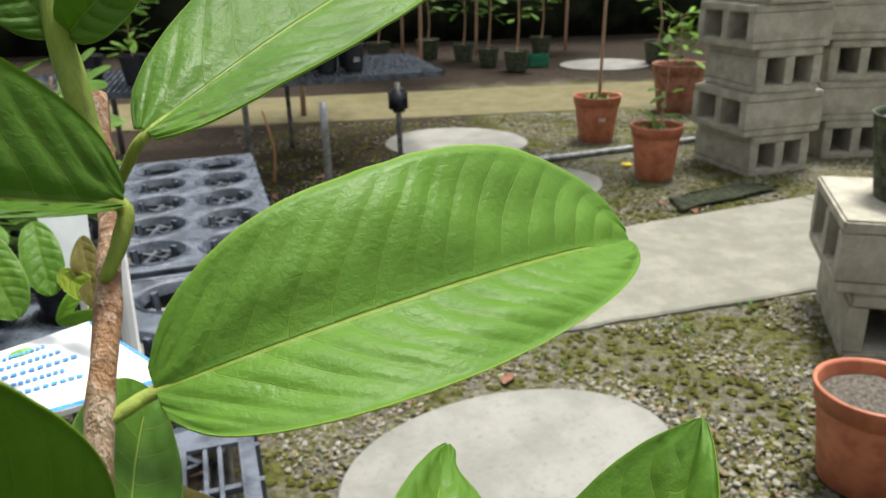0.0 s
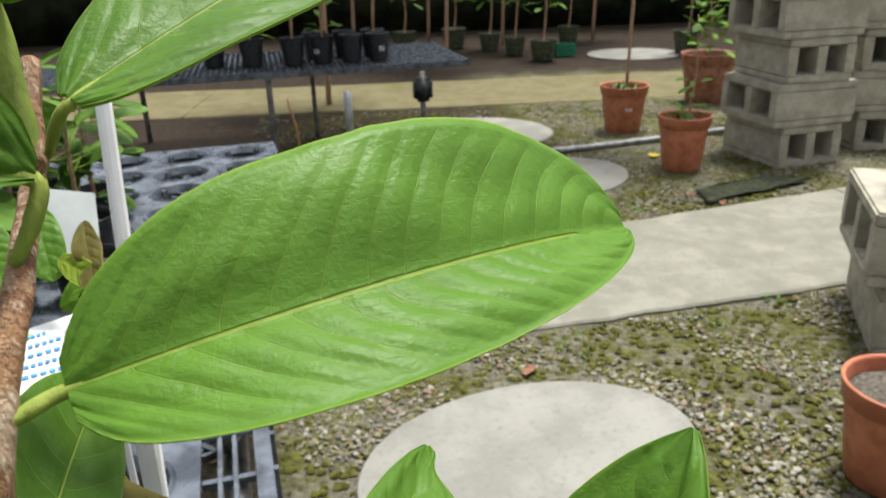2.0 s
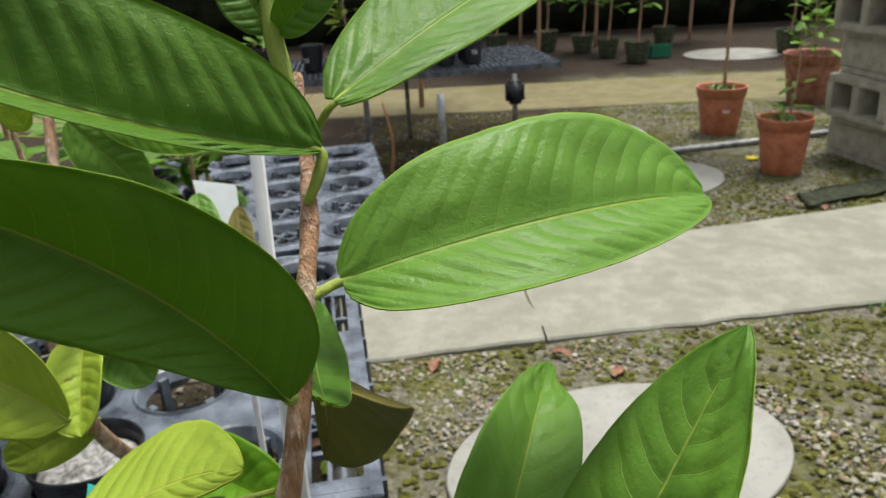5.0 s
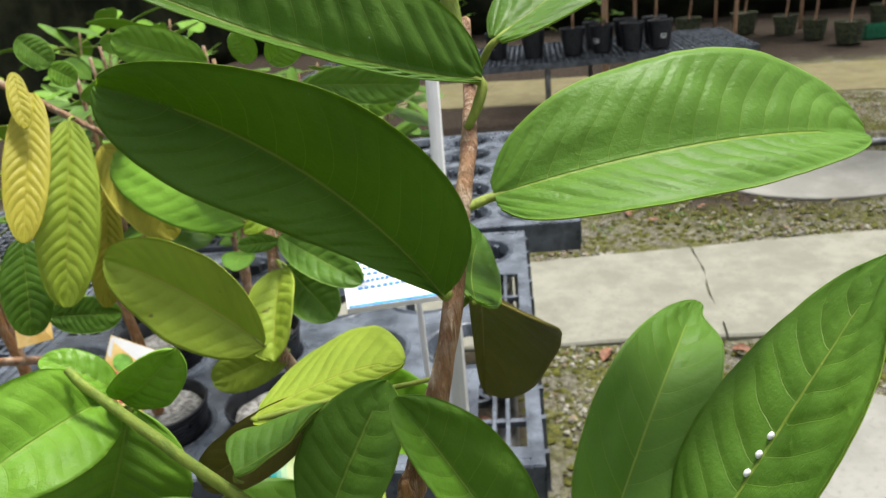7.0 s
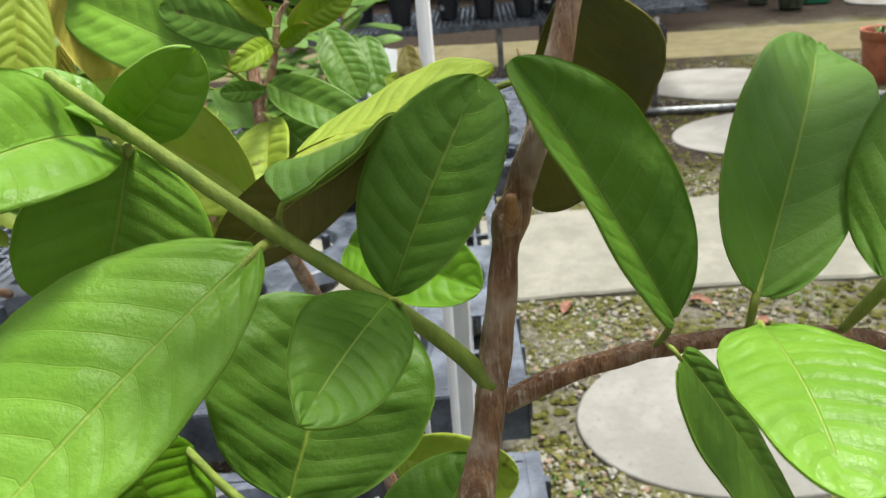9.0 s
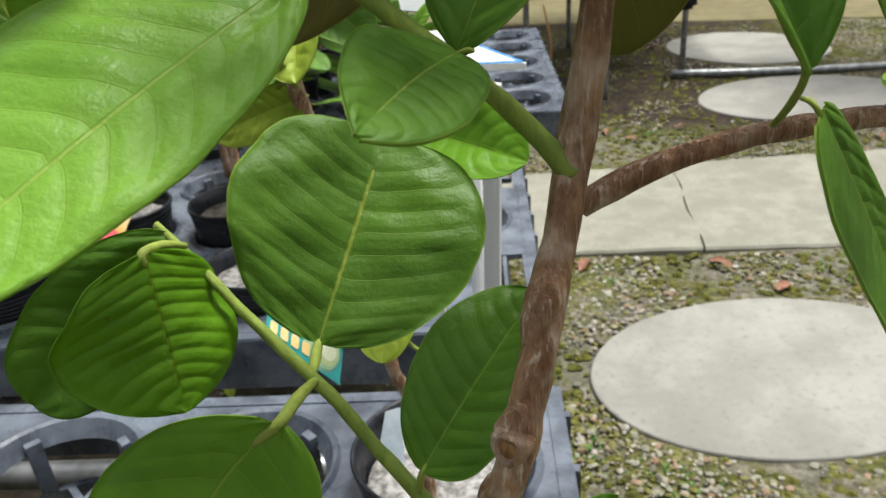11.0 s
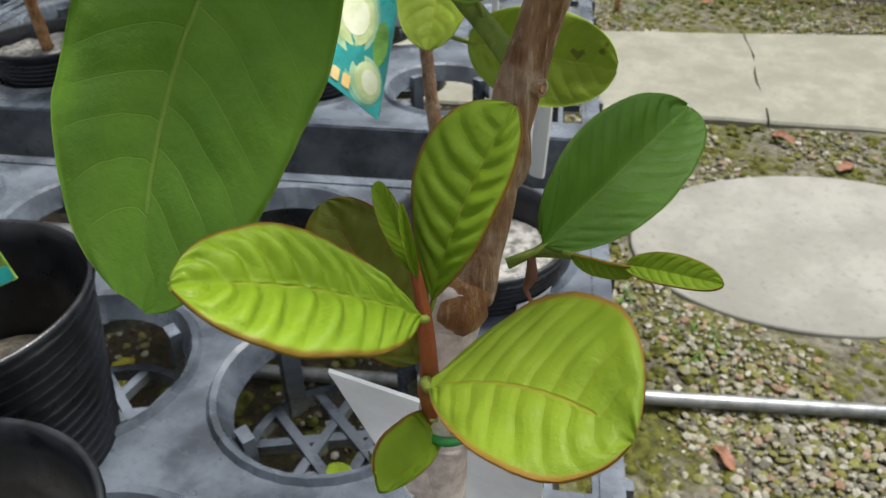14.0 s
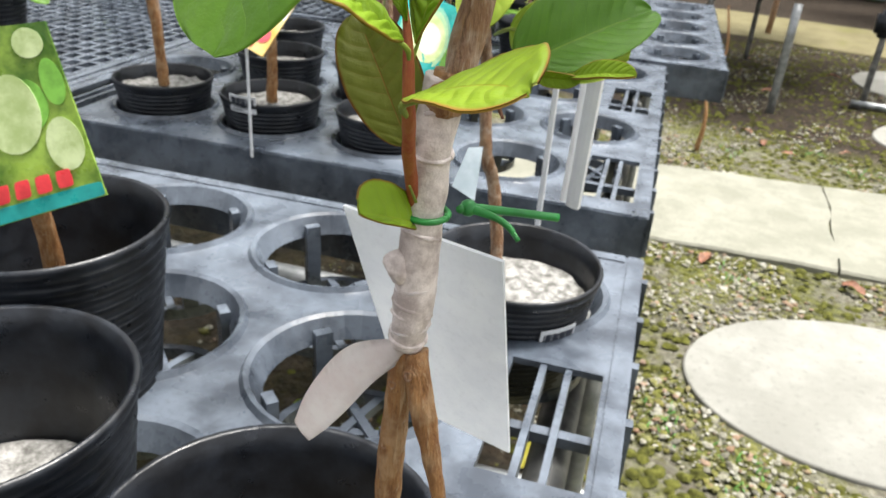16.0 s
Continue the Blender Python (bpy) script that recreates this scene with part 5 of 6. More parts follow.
# ---- young trees behind the far path, unseen crowns added to cast shade ----
def young_tree(x, y, h, seed, mat, z=GZ, label="slim young tree behind the far path, its loose leafy crown added for shade", r=0.017):
    t = thing("tree", label, "tree", pose(x, y, z - 0.02))
    rnd = random.Random(seed)
    pts = [Vector((0, 0, 0)), Vector((0.02, 0.01, h * 0.4)), Vector((-0.02, 0.02, h * 0.75)), Vector((0.01, 0.0, h))]
    bm = bmesh.new()
    tube(bm, pts, (r, r * 0.85, r * 0.6, r * 0.25), 10, 6, 0.12, seed)
    trunk = part("trunk", bm, bark, t)
    verts, faces = [], []
    for k in range(9):
        c = pts[1].lerp(pts[3], 0.1 + k / 10)
        a = rnd.random() * 6.28
        e = c + Vector((math.cos(a), math.sin(a), rnd.uniform(0.2, 0.7))) * rnd.uniform(0.3, 0.6)
        bm = bmesh.new()
        tube(bm, (c, c.lerp(e, 0.5) + Vector((0, 0, -0.02)), e), (0.006, 0.004, 0.002), 6, 3)
        part("limb", bm, bark, trunk)
        for _ in range(34):
            p = c.lerp(e, rnd.uniform(0.25, 1.1)) + Vector((rnd.gauss(0, 0.09), rnd.gauss(0, 0.09), rnd.gauss(0, 0.09)))
            d = Vector((rnd.uniform(-1, 1), rnd.uniform(-1, 1), rnd.uniform(-0.7, 0.3))).normalized()
            w = d.cross(Vector((rnd.uniform(-0.3, 0.3), rnd.uniform(-0.3, 0.3), 1))).normalized()
            up = w.cross(d)
            L = rnd.uniform(0.09, 0.15)
            o = len(verts)
            for f, g in ((0, 0.0), (0.3, 0.17), (0.7, 0.2), (1, 0.0)):
                m = p + d * (L * f) - up * (0.05 * L * f * f)
                verts += [tuple(m + w * (L * g) + up * (0.12 * L * g)), tuple(m - up * 0.004), tuple(m - w * (L * g) + up * (0.12 * L * g))]
            for q in range(3):
                for b in (0, 1):
                    i = o + q * 3 + b
                    faces.append((i, i + 1, i + 4, i + 3))
    me = bpy.data.meshes.new("crown")
    me.from_pydata(verts, [], faces)
    me.materials.append(mat)
    part("crown", me, None, t)
    return t


crown_green = plain("crown_green", (0.045, 0.11, 0.012), 0.5, var=0.4, scale=9, bump=0.05)
for k, (x, y, h) in enumerate(((-0.53, 8.04, 2.9), (0.22, 8.48, 3.1), (0.93, 7.92, 3.0), (1.87, 8.11, 3.2), (-0.52, 5.15, 2.8), (0.33, 6.93, 2.8))):
    young_tree(x, y, h, 300 + k, crown_green)
young_tree(1.12, 4.13, 2.3, 320, crown_green, 0.25, "slim young tree in a terracotta pot on gravel", 0.009)
# two more trees added on the far bench to shade the soil round it
q = FB @ Vector((-0.405, 0.36, FZ + 0.11))
young_tree(q.x, q.y, 1.6, 321, crown_green, q.z, "slim young tree in a black pot on the far bench, added for shade", 0.007)
q = FB @ Vector((-0.82, 0.18, FZ + 0.11))
young_tree(q.x, q.y, 1.5, 322, crown_green, q.z, "slim young tree in a black pot on the far bench, added for shade", 0.007)


# ---- the guava plant ----
guava = thing("guava_plant", "grafted young guava plant with large veined green leaves", "plant")
# main stem, side twigs and shoots
stem(guava, "stem", [(-0.0352, 0.2803, 0.9670), (-0.0329, 0.2712, 0.9573), (-0.0304, 0.2610, 0.9523), (-0.0290, 0.2488, 0.9424), (-0.0305, 0.2407, 0.9249), (-0.0339, 0.2368, 0.9089), (-0.0397, 0.2346, 0.8917), (-0.0430, 0.2322, 0.8690), (-0.0482, 0.2218, 0.8354), (-0.0547, 0.2200, 0.8107), (-0.0575, 0.2156, 0.7907), (-0.0588, 0.2130, 0.7780)], [0.0010, 0.0012, 0.0013, 0.0014, 0.0016, 0.0018, 0.0020, 0.0024, 0.0025, 0.0028, 0.0029, 0.0031], bark)
stem(guava, "shoot", [(-0.0328, 0.2717, 0.9566), (-0.0368, 0.2776, 0.9683), (-0.0383, 0.2794, 0.9761), (-0.0388, 0.2821, 0.9878)], [0.0012, 0.0016, 0.0016, 0.0012], green_stem)
stem(guava, "twig", [(-0.0430, 0.2313, 0.8680), (-0.0491, 0.2307, 0.8750), (-0.0567, 0.2292, 0.8823), (-0.0707, 0.2268, 0.8940), (-0.0930, 0.2259, 0.9123), (-0.0996, 0.2271, 0.9167)], [0.0015, 0.0013, 0.0012, 0.0011, 0.0010, 0.0008], green_stem)
stem(guava, "twig", [(-0.0422, 0.2354, 0.8622), (-0.0329, 0.2354, 0.8678), (-0.0208, 0.2366, 0.8718), (-0.0073, 0.2385, 0.8735), (0.0055, 0.2414, 0.8725), (0.0168, 0.2446, 0.8686), (0.0299, 0.2467, 0.8635)], [0.0019, 0.0016, 0.0014, 0.0013, 0.0012, 0.0011, 0.0010], bark)
stem(guava, "twig", [(-0.0552, 0.2200, 0.8095), (-0.0640, 0.2262, 0.8145), (-0.0742, 0.2312, 0.8209), (-0.0814, 0.2334, 0.8277), (-0.0886, 0.2343, 0.8346), (-0.0958, 0.2352, 0.8415), (-0.1031, 0.2368, 0.8484), (-0.1110, 0.2392, 0.8540)], [0.0016, 0.0014, 0.0012, 0.0011, 0.0010, 0.0009, 0.0008, 0.0006], green_stem)
# upper leaves
leaf(guava, (-0.0245, 0.2505, 0.9412), (0.0368, 0.2879, 0.9404), (0.3643, -0.5828, 0.7263), 0.0305, leaf_green, joint=(-0.0287, 0.2468, 0.9400), nv=14, pucker=0.015, left=1.15, right=0.85, fold_left=15, fold_right=27, bend=0.107, sweep=0.017, taper=0.45, blunt=0.47, taper_right=0.32, blunt_right=0.55, twist=5)
leaf(guava, (-0.0267, 0.2687, 0.9642), (0.0217, 0.3356, 0.9859), (0.2265, -0.4445, 0.8667), 0.0248, leaf_green, joint=(-0.0313, 0.2715, 0.9580), nv=12, left=1.19, right=0.81, fold_left=8, fold_right=15, bend=0.047, sweep=-0.000, taper=0.48, blunt=0.39, taper_right=0.42, blunt_right=0.41, twist=-5)
leaf(guava, (-0.0314, 0.2397, 0.9277), (-0.0718, 0.2209, 0.9673), (0.4355, -0.9000, 0.0176), 0.0285, leaf_dark, joint=(-0.0298, 0.2420, 0.9292), nv=13, pucker=0.034, wave=0.03, left=0.79, right=1.21, fold_left=37, fold_right=38, bend=-0.003, sweep=0.086, taper=0.93, blunt=0.54, taper_right=0.32, blunt_right=0.38, twist=33)
leaf(guava, (-0.0277, 0.2599, 0.9586), (-0.0813, 0.2324, 0.9845), (0.6218, -0.7227, 0.3018), 0.0351, leaf_dark, joint=(-0.0300, 0.2572, 0.9510), left=0.55, right=1.0, fold_left=68, fold_right=10, nv=14, sweep=-0.05, bend=0, blunt=0.42, pucker=0.03)
leaf(guava, (-0.0373, 0.2792, 0.9743), (-0.0252, 0.2750, 0.9841), (-0.2488, -0.9417, -0.2267), 0.0082, leaf_green, fold_left=20, fold_right=20, nv=6)
leaf(guava, (-0.0384, 0.2790, 0.9744), (-0.0449, 0.2797, 0.9849), (0.1805, -0.8823, 0.4348), 0.0094, leaf_green, nv=6)
# small drooping leaf seen from below, and its partner
leaf(guava, (-0.0306, 0.2564, 0.9210), (-0.0465, 0.3080, 0.8669), (-0.0803, -0.7328, -0.6756), 0.0241, leaf_brown, joint=(-0.0326, 0.2434, 0.9214), nv=9, back=leaf_brown, left=1.75, right=0.25, fold_left=23, fold_right=12, bend=-0.136, sweep=0.030, taper=0.36, blunt=0.47, taper_right=0.45, blunt_right=0.42, twist=-4)
leaf(guava, (-0.0268, 0.2418, 0.9260), (-0.0370, 0.2835, 0.9223), (0.6293, 0.2193, 0.7456), 0.0161, leaf_green, nv=6, left=1.16, right=0.84, fold_left=12, fold_right=7, bend=-0.044, sweep=-0.005, taper=0.45, blunt=0.42, taper_right=0.41, blunt_right=0.48, twist=-11)
# leaves of the upper twig
leaf(guava, (-0.0729, 0.2407, 0.8998), (-0.0426, 0.2463, 0.9112), (-0.2447, -0.4405, 0.8638), 0.0229, leaf_old, joint=(-0.0362, 0.2412, 0.9110), nv=9, left=1.58, right=0.42, fold_left=-16, fold_right=9, bend=-0.063, sweep=-0.137, taper=0.32, blunt=0.58, taper_right=0.34, blunt_right=0.44, twist=-6)
leaf(guava, (-0.0613, 0.2492, 0.9008), (-0.0883, 0.2399, 0.8833), (0.1444, -0.9503, 0.2760), 0.0130, leaf_brown, fold_left=10, fold_right=25, nv=9, bend=0.08, back=leaf_brown)
leaf(guava, (-0.0561, 0.2295, 0.8834), (-0.0432, 0.2393, 0.9114), (-0.1324, -0.9156, 0.3798), 0.0201, leaf_green, joint=(-0.0548, 0.2274, 0.8836), nv=8, left=0.95, right=1.05, fold_left=22, fold_right=26, bend=0.044, sweep=0.004, taper=0.56, blunt=0.56, taper_right=0.63, blunt_right=0.46, twist=-11)
leaf(guava, (-0.0558, 0.2275, 0.8835), (-0.0580, 0.2004, 0.8825), (0.4670, -0.0705, 0.8814), 0.0154, leaf_green, joint=(-0.0533, 0.2251, 0.8844), nv=9, left=1.00, right=1.00, fold_left=15, fold_right=16, bend=0.013, sweep=0.018, taper=0.66, blunt=0.60, taper_right=0.56, blunt_right=0.75, twist=18)
leaf(guava, (-0.0719, 0.2236, 0.8930), (-0.0910, 0.1793, 0.8739), (0.2987, -0.4829, 0.8231), 0.0273, leaf_glossy, joint=(-0.0731, 0.2314, 0.8904), nv=10, left=0.69, right=1.31, fold_left=3, fold_right=-1, bend=0.002, sweep=0.016, taper=0.59, blunt=0.49, taper_right=0.52, blunt_right=0.43, twist=-6)
leaf(guava, (-0.0684, 0.2260, 0.8988), (-0.0546, 0.2364, 0.9072), (-0.4111, -0.1799, 0.8936), 0.0138, leaf_green, joint=(-0.0718, 0.2318, 0.8920), nv=7, left=1.31, right=0.69, fold_left=12, fold_right=26, bend=-0.060, sweep=-0.009, taper=0.16, blunt=0.52, taper_right=0.42, blunt_right=0.44, twist=30)
leaf(guava, (-0.0998, 0.2333, 0.9063), (-0.1038, 0.2035, 0.9069), (0.7112, -0.0826, 0.6982), 0.0227, leaf_glossy, joint=(-0.0959, 0.2328, 0.9039), fold_left=25, fold_right=25, nv=7, bend=0.12)
leaf(guava, (-0.0962, 0.2351, 0.9042), (-0.1050, 0.2292, 0.8800), (0.6754, -0.7326, -0.0848), 0.0303, leaf_glossy, joint=(-0.0954, 0.2327, 0.9033), fold_left=30, fold_right=20, nv=7, bend=0.1)
leaf(guava, (-0.0966, 0.2340, 0.9064), (-0.0815, 0.2348, 0.9178), (0.2874, -0.9134, -0.2883), 0.0122, leaf_glossy, fold_left=25, fold_right=15, nv=6, bend=0.1)
leaf(guava, (-0.0972, 0.2344, 0.9074), (-0.1098, 0.2309, 0.9158), (0.5576, -0.2567, 0.7895), 0.0086, leaf_glossy, fold_left=25, fold_right=15, nv=6, bend=0.1)
# leaves of the right-hand twig
leaf(guava, (-0.0183, 0.2290, 0.8812), (-0.0373, 0.2283, 0.9153), (0.6624, -0.6603, 0.3539), 0.0176, leaf_green, joint=(-0.0205, 0.2368, 0.8720), nv=9, left=0.85, right=1.15, fold_left=39, fold_right=33, bend=-0.008, sweep=0.022, taper=0.29, blunt=0.31, taper_right=0.56, blunt_right=0.58, twist=-1)
leaf(guava, (-0.0073, 0.2352, 0.8817), (0.0078, 0.2894, 0.9048), (0.3263, -0.4466, 0.8331), 0.0220, leaf_green, joint=(-0.0077, 0.2385, 0.8738), nv=9, notch=(0.93, 1, 0.55), left=1.07, right=0.93, fold_left=26, fold_right=15, bend=0.121, sweep=-0.025, taper=0.41, blunt=0.78, taper_right=0.37, blunt_right=0.48, twist=-8)
leaf(guava, (0.0074, 0.2331, 0.8853), (0.0356, 0.2541, 0.9307), (-0.6965, -0.3806, 0.6083), 0.0304, leaf_green, joint=(0.0050, 0.2414, 0.8730), dots=(0.3, 0.36, 0.42), nv=10, left=1.01, right=0.99, fold_left=8, fold_right=16, bend=0.005, sweep=0.008, taper=0.58, blunt=0.82, taper_right=0.49, blunt_right=0.71, twist=15)
leaf(guava, (-0.0075, 0.2270, 0.8813), (-0.0038, 0.1991, 0.8793), (0.0204, -0.0688, 0.9974), 0.0197, leaf_glossy, joint=(-0.0076, 0.2305, 0.8799), nv=9, left=1.13, right=0.87, fold_left=7, fold_right=12, bend=0.056, sweep=-0.010, taper=0.51, blunt=0.41, taper_right=0.52, blunt_right=0.58, twist=13)
leaf(guava, (-0.0172, 0.2249, 0.8779), (0.0020, 0.2350, 0.8412), (0.8117, -0.5112, 0.2825), 0.0124, leaf_green, joint=(-0.0190, 0.2265, 0.8788), nv=10, left=0.62, right=1.38, fold_left=5, fold_right=13, bend=-0.006, sweep=-0.017, taper=0.23, blunt=0.41, taper_right=0.34, blunt_right=0.47, twist=4)
leaf(guava, (0.0157, 0.2415, 0.8658), (0.0290, 0.2397, 0.8555), (0.0620, -0.8380, 0.5422), 0.0108, leaf_green, joint=(0.0090, 0.2420, 0.8705), nv=7)
leaf(guava, (0.0181, 0.2437, 0.8690), (0.0295, 0.2508, 0.8834), (0.0457, -0.4564, 0.8886), 0.0113, leaf_green, nv=7)
# leaves of the lower twig
leaf(guava, (-0.0880, 0.2442, 0.8301), (-0.0821, 0.2715, 0.8588), (0.3600, -0.8300, 0.4300), 0.0470, leaf_dark, joint=(-0.0846, 0.2339, 0.8308), nv=9, pucker=0.003, fold_left=20, fold_right=20, bend=0.02, taper=0.45, blunt=0.32)
leaf(guava, (-0.0812, 0.2166, 0.8355), (-0.0975, 0.1911, 0.7819), (0.3366, -0.8858, 0.3193), 0.0425, leaf_glossy, joint=(-0.0840, 0.2338, 0.8303), nv=9, pucker=0.006, left=1.08, right=0.92, fold_left=29, fold_right=-17, bend=-0.185, sweep=0.133, taper=0.68, blunt=0.64, taper_right=0.40, blunt_right=0.23, twist=-18)
leaf(guava, (-0.0642, 0.2253, 0.8221), (-0.0496, 0.2454, 0.8429), (-0.1352, -0.6648, 0.7347), 0.0213, leaf_deep, joint=(-0.0655, 0.2272, 0.8155), nv=9, left=0.99, right=1.01, fold_left=23, fold_right=27, bend=0.017, sweep=-0.007, taper=0.54, blunt=0.49, taper_right=0.49, blunt_right=0.72, twist=33)
leaf(guava, (-0.0627, 0.2184, 0.8212), (-0.0634, 0.1978, 0.8277), (0.3753, 0.2678, 0.8874), 0.0140, leaf_green, joint=(-0.0618, 0.2248, 0.8134), nv=5, left=0.86, right=1.14, fold_left=-7, fold_right=-9, bend=0.010, sweep=0.019, taper=0.43, blunt=0.73, taper_right=0.48, blunt_right=0.95, twist=-1)
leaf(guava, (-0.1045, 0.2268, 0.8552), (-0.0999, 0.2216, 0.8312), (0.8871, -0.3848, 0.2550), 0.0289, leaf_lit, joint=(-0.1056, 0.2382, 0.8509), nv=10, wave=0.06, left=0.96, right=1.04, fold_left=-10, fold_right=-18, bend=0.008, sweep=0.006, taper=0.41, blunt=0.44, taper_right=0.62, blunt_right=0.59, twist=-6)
leaf(guava, (-0.1078, 0.2389, 0.8522), (-0.1304, 0.2227, 0.8275), (0.4265, -0.7769, 0.4631), 0.0216, leaf_deep, fold_left=15, fold_right=20, nv=8)
# young shoot on the rootstock
stem(guava, "shoot", [(-0.0631, 0.2097, 0.7526), (-0.0632, 0.2060, 0.7629), (-0.0591, 0.1974, 0.7778), (-0.0600, 0.1975, 0.7885), (-0.0619, 0.1987, 0.7965)], [0.0014, 0.0013, 0.0012, 0.0009, 0.0004], red_stem)
leaf(guava, (-0.0513, 0.2227, 0.7823), (-0.0363, 0.2579, 0.7910), (0.5083, -0.4052, 0.7599), 0.0202, leaf_deep, joint=(-0.0553, 0.2205, 0.7803), nv=10, left=1.07, right=0.93, fold_left=31, fold_right=29, bend=0.013, sweep=-0.003, taper=0.36, blunt=0.62, taper_right=0.60, blunt_right=0.52, twist=24)
leaf(guava, (-0.0585, 0.1931, 0.7904), (-0.0751, 0.1748, 0.8039), (0.5641, 0.0948, 0.8202), 0.0176, leaf_young, joint=(-0.0590, 0.1963, 0.7870), nv=9, pucker=0.10, left=1.21, right=0.79, fold_left=20, fold_right=16, bend=0.006, sweep=0.053, taper=0.78, blunt=0.62, taper_right=0.75, blunt_right=0.52, twist=-7)
leaf(guava, (-0.0588, 0.1981, 0.7892), (-0.0524, 0.2074, 0.8109), (-0.2959, -0.8433, 0.4487), 0.0126, leaf_young, joint=(-0.0593, 0.1986, 0.7866), nv=8, pucker=0.06, left=1.17, right=0.83, fold_left=14, fold_right=20, bend=0.072, sweep=0.001, taper=0.76, blunt=0.42, taper_right=0.79, blunt_right=0.73, twist=-34)
leaf(guava, (-0.0568, 0.1917, 0.7812), (-0.0330, 0.1852, 0.7888), (-0.3360, -0.1314, 0.9327), 0.0243, leaf_olive, joint=(-0.0591, 0.1968, 0.7772), nv=8, pucker=0.009, left=1.16, right=0.84, fold_left=9, fold_right=8, bend=0.029, sweep=-0.089, taper=0.40, blunt=0.40, taper_right=0.90, blunt_right=0.69, twist=-23)
leaf(guava, (-0.0653, 0.2084, 0.7674), (-0.0809, 0.2128, 0.7893), (0.5255, -0.8004, 0.2883), 0.0156, leaf_red, joint=(-0.0636, 0.2077, 0.7695), fold_left=16, fold_right=12, nv=8)
leaf(guava, (-0.0642, 0.2142, 0.7487), (-0.0641, 0.1904, 0.7601), (0.8201, 0.2494, 0.5150), 0.0089, leaf_young, joint=(-0.0614, 0.2029, 0.7619), nv=5, pucker=0.02, left=0.41, right=1.59, fold_left=15, fold_right=16, bend=0.061, sweep=-0.025, taper=0.48, blunt=0.42, taper_right=0.60, blunt_right=0.26, twist=-5)
leaf(guava, (-0.0606, 0.1974, 0.7931), (-0.0671, 0.2019, 0.8014), (0.3031, -0.8236, 0.4795), 0.0042, leaf_young, fold_left=45, fold_right=45, nv=9)
leaf(guava, (-0.0604, 0.1972, 0.7928), (-0.0624, 0.1980, 0.8019), (0.4187, -0.9081, 0.0017), 0.0025, leaf_young, fold_left=55, fold_right=55, nv=7)
stem(guava, "shoot", [(-0.0567, 0.2232, 0.7773), (-0.0527, 0.2251, 0.7790), (-0.0468, 0.2225, 0.7818)], [0.0009, 0.0007, 0.0006], green_stem)
leaf(guava, (-0.0469, 0.2225, 0.7818), (-0.0374, 0.2211, 0.7829), (0.0729, -0.9893, -0.1267), 0.0041, leaf_young, fold_left=40, fold_right=40, nv=7)
leaf(guava, (-0.0391, 0.2211, 0.7830), (-0.0265, 0.2162, 0.7865), (-0.3013, -0.5080, 0.8069), 0.0053, leaf_young, fold_left=30, fold_right=30, nv=8)
# grafting union and rootstock
stem(guava, "rootstock", [(-0.0603, 0.2133, 0.7819), (-0.0621, 0.2113, 0.7577), (-0.0630, 0.2104, 0.7315), (-0.0648, 0.2105, 0.7163), (-0.0669, 0.2108, 0.6851), (-0.0683, 0.2120, 0.6231)], [0.0030, 0.0031, 0.0031, 0.0030, 0.0032, 0.0034], wood_orange)
stem(guava, "twig_stub", [(-0.0621, 0.2102, 0.7203), (-0.0577, 0.2081, 0.7075), (-0.0513, 0.2069, 0.6853)], [0.0030, 0.0028, 0.0016], wood_orange)


# ---- plants behind it ----
guava_behind = thing("guava_plant", "young guava plant with pale spotted leaves behind a label", "plant")
yellow_plant = thing("sapling", "sapling with drooping yellowing ribbed leaves", "plant")
stem(guava_behind, "trunk", [(-0.1412, 0.4435, 0.5915), (-0.1443, 0.4476, 0.6233), (-0.1507, 0.4473, 0.6631), (-0.1534, 0.4398, 0.6824), (-0.1632, 0.4456, 0.7407), (-0.1452, 0.3647, 0.8418), (-0.1483, 0.3761, 0.8690), (-0.1505, 0.3811, 0.8828), (-0.1551, 0.3928, 0.9057), (-0.1615, 0.4116, 0.9408)], [0.0035, 0.0036, 0.0034, 0.0033, 0.0030, 0.0027, 0.0025, 0.0025, 0.0023, 0.0018], bark)
stem(guava_behind, "shoot", [(-0.1500, 0.3780, 0.8750), (-0.1435, 0.3822, 0.8889), (-0.1409, 0.3877, 0.9043), (-0.1369, 0.3890, 0.9100)], [0.0014, 0.0013, 0.0011, 0.0008], bark)
leaf(guava_behind, (-0.1384, 0.3448, 0.8553), (-0.2083, 0.3554, 0.8833), (-0.0283, -0.9561, 0.2918), 0.0406, leaf_old, joint=(-0.1448, 0.3653, 0.8427), nv=10, left=0.91, right=1.09, fold_left=25, fold_right=27, bend=0.006, sweep=0.047, taper=0.52, blunt=0.60, taper_right=0.48, blunt_right=0.60, twist=9)
leaf(guava_behind, (-0.1568, 0.3772, 0.8905), (-0.2241, 0.3925, 0.9177), (-0.1687, -0.7934, 0.5849), 0.0322, leaf_glossy, joint=(-0.1520, 0.3809, 0.8840), nv=9, fold_left=12, fold_right=12)
leaf(guava_behind, (-0.1412, 0.3786, 0.8992), (-0.1817, 0.3833, 0.9115), (-0.1771, -0.8770, 0.4466), 0.0162, leaf_green, joint=(-0.1412, 0.3846, 0.8967), nv=7)
leaf(guava_behind, (-0.1404, 0.3806, 0.9034), (-0.1505, 0.3729, 0.9172), (0.6760, -0.7343, -0.0611), 0.0093, leaf_young, joint=(-0.1402, 0.3856, 0.9026), nv=6, fold_left=30, fold_right=30)
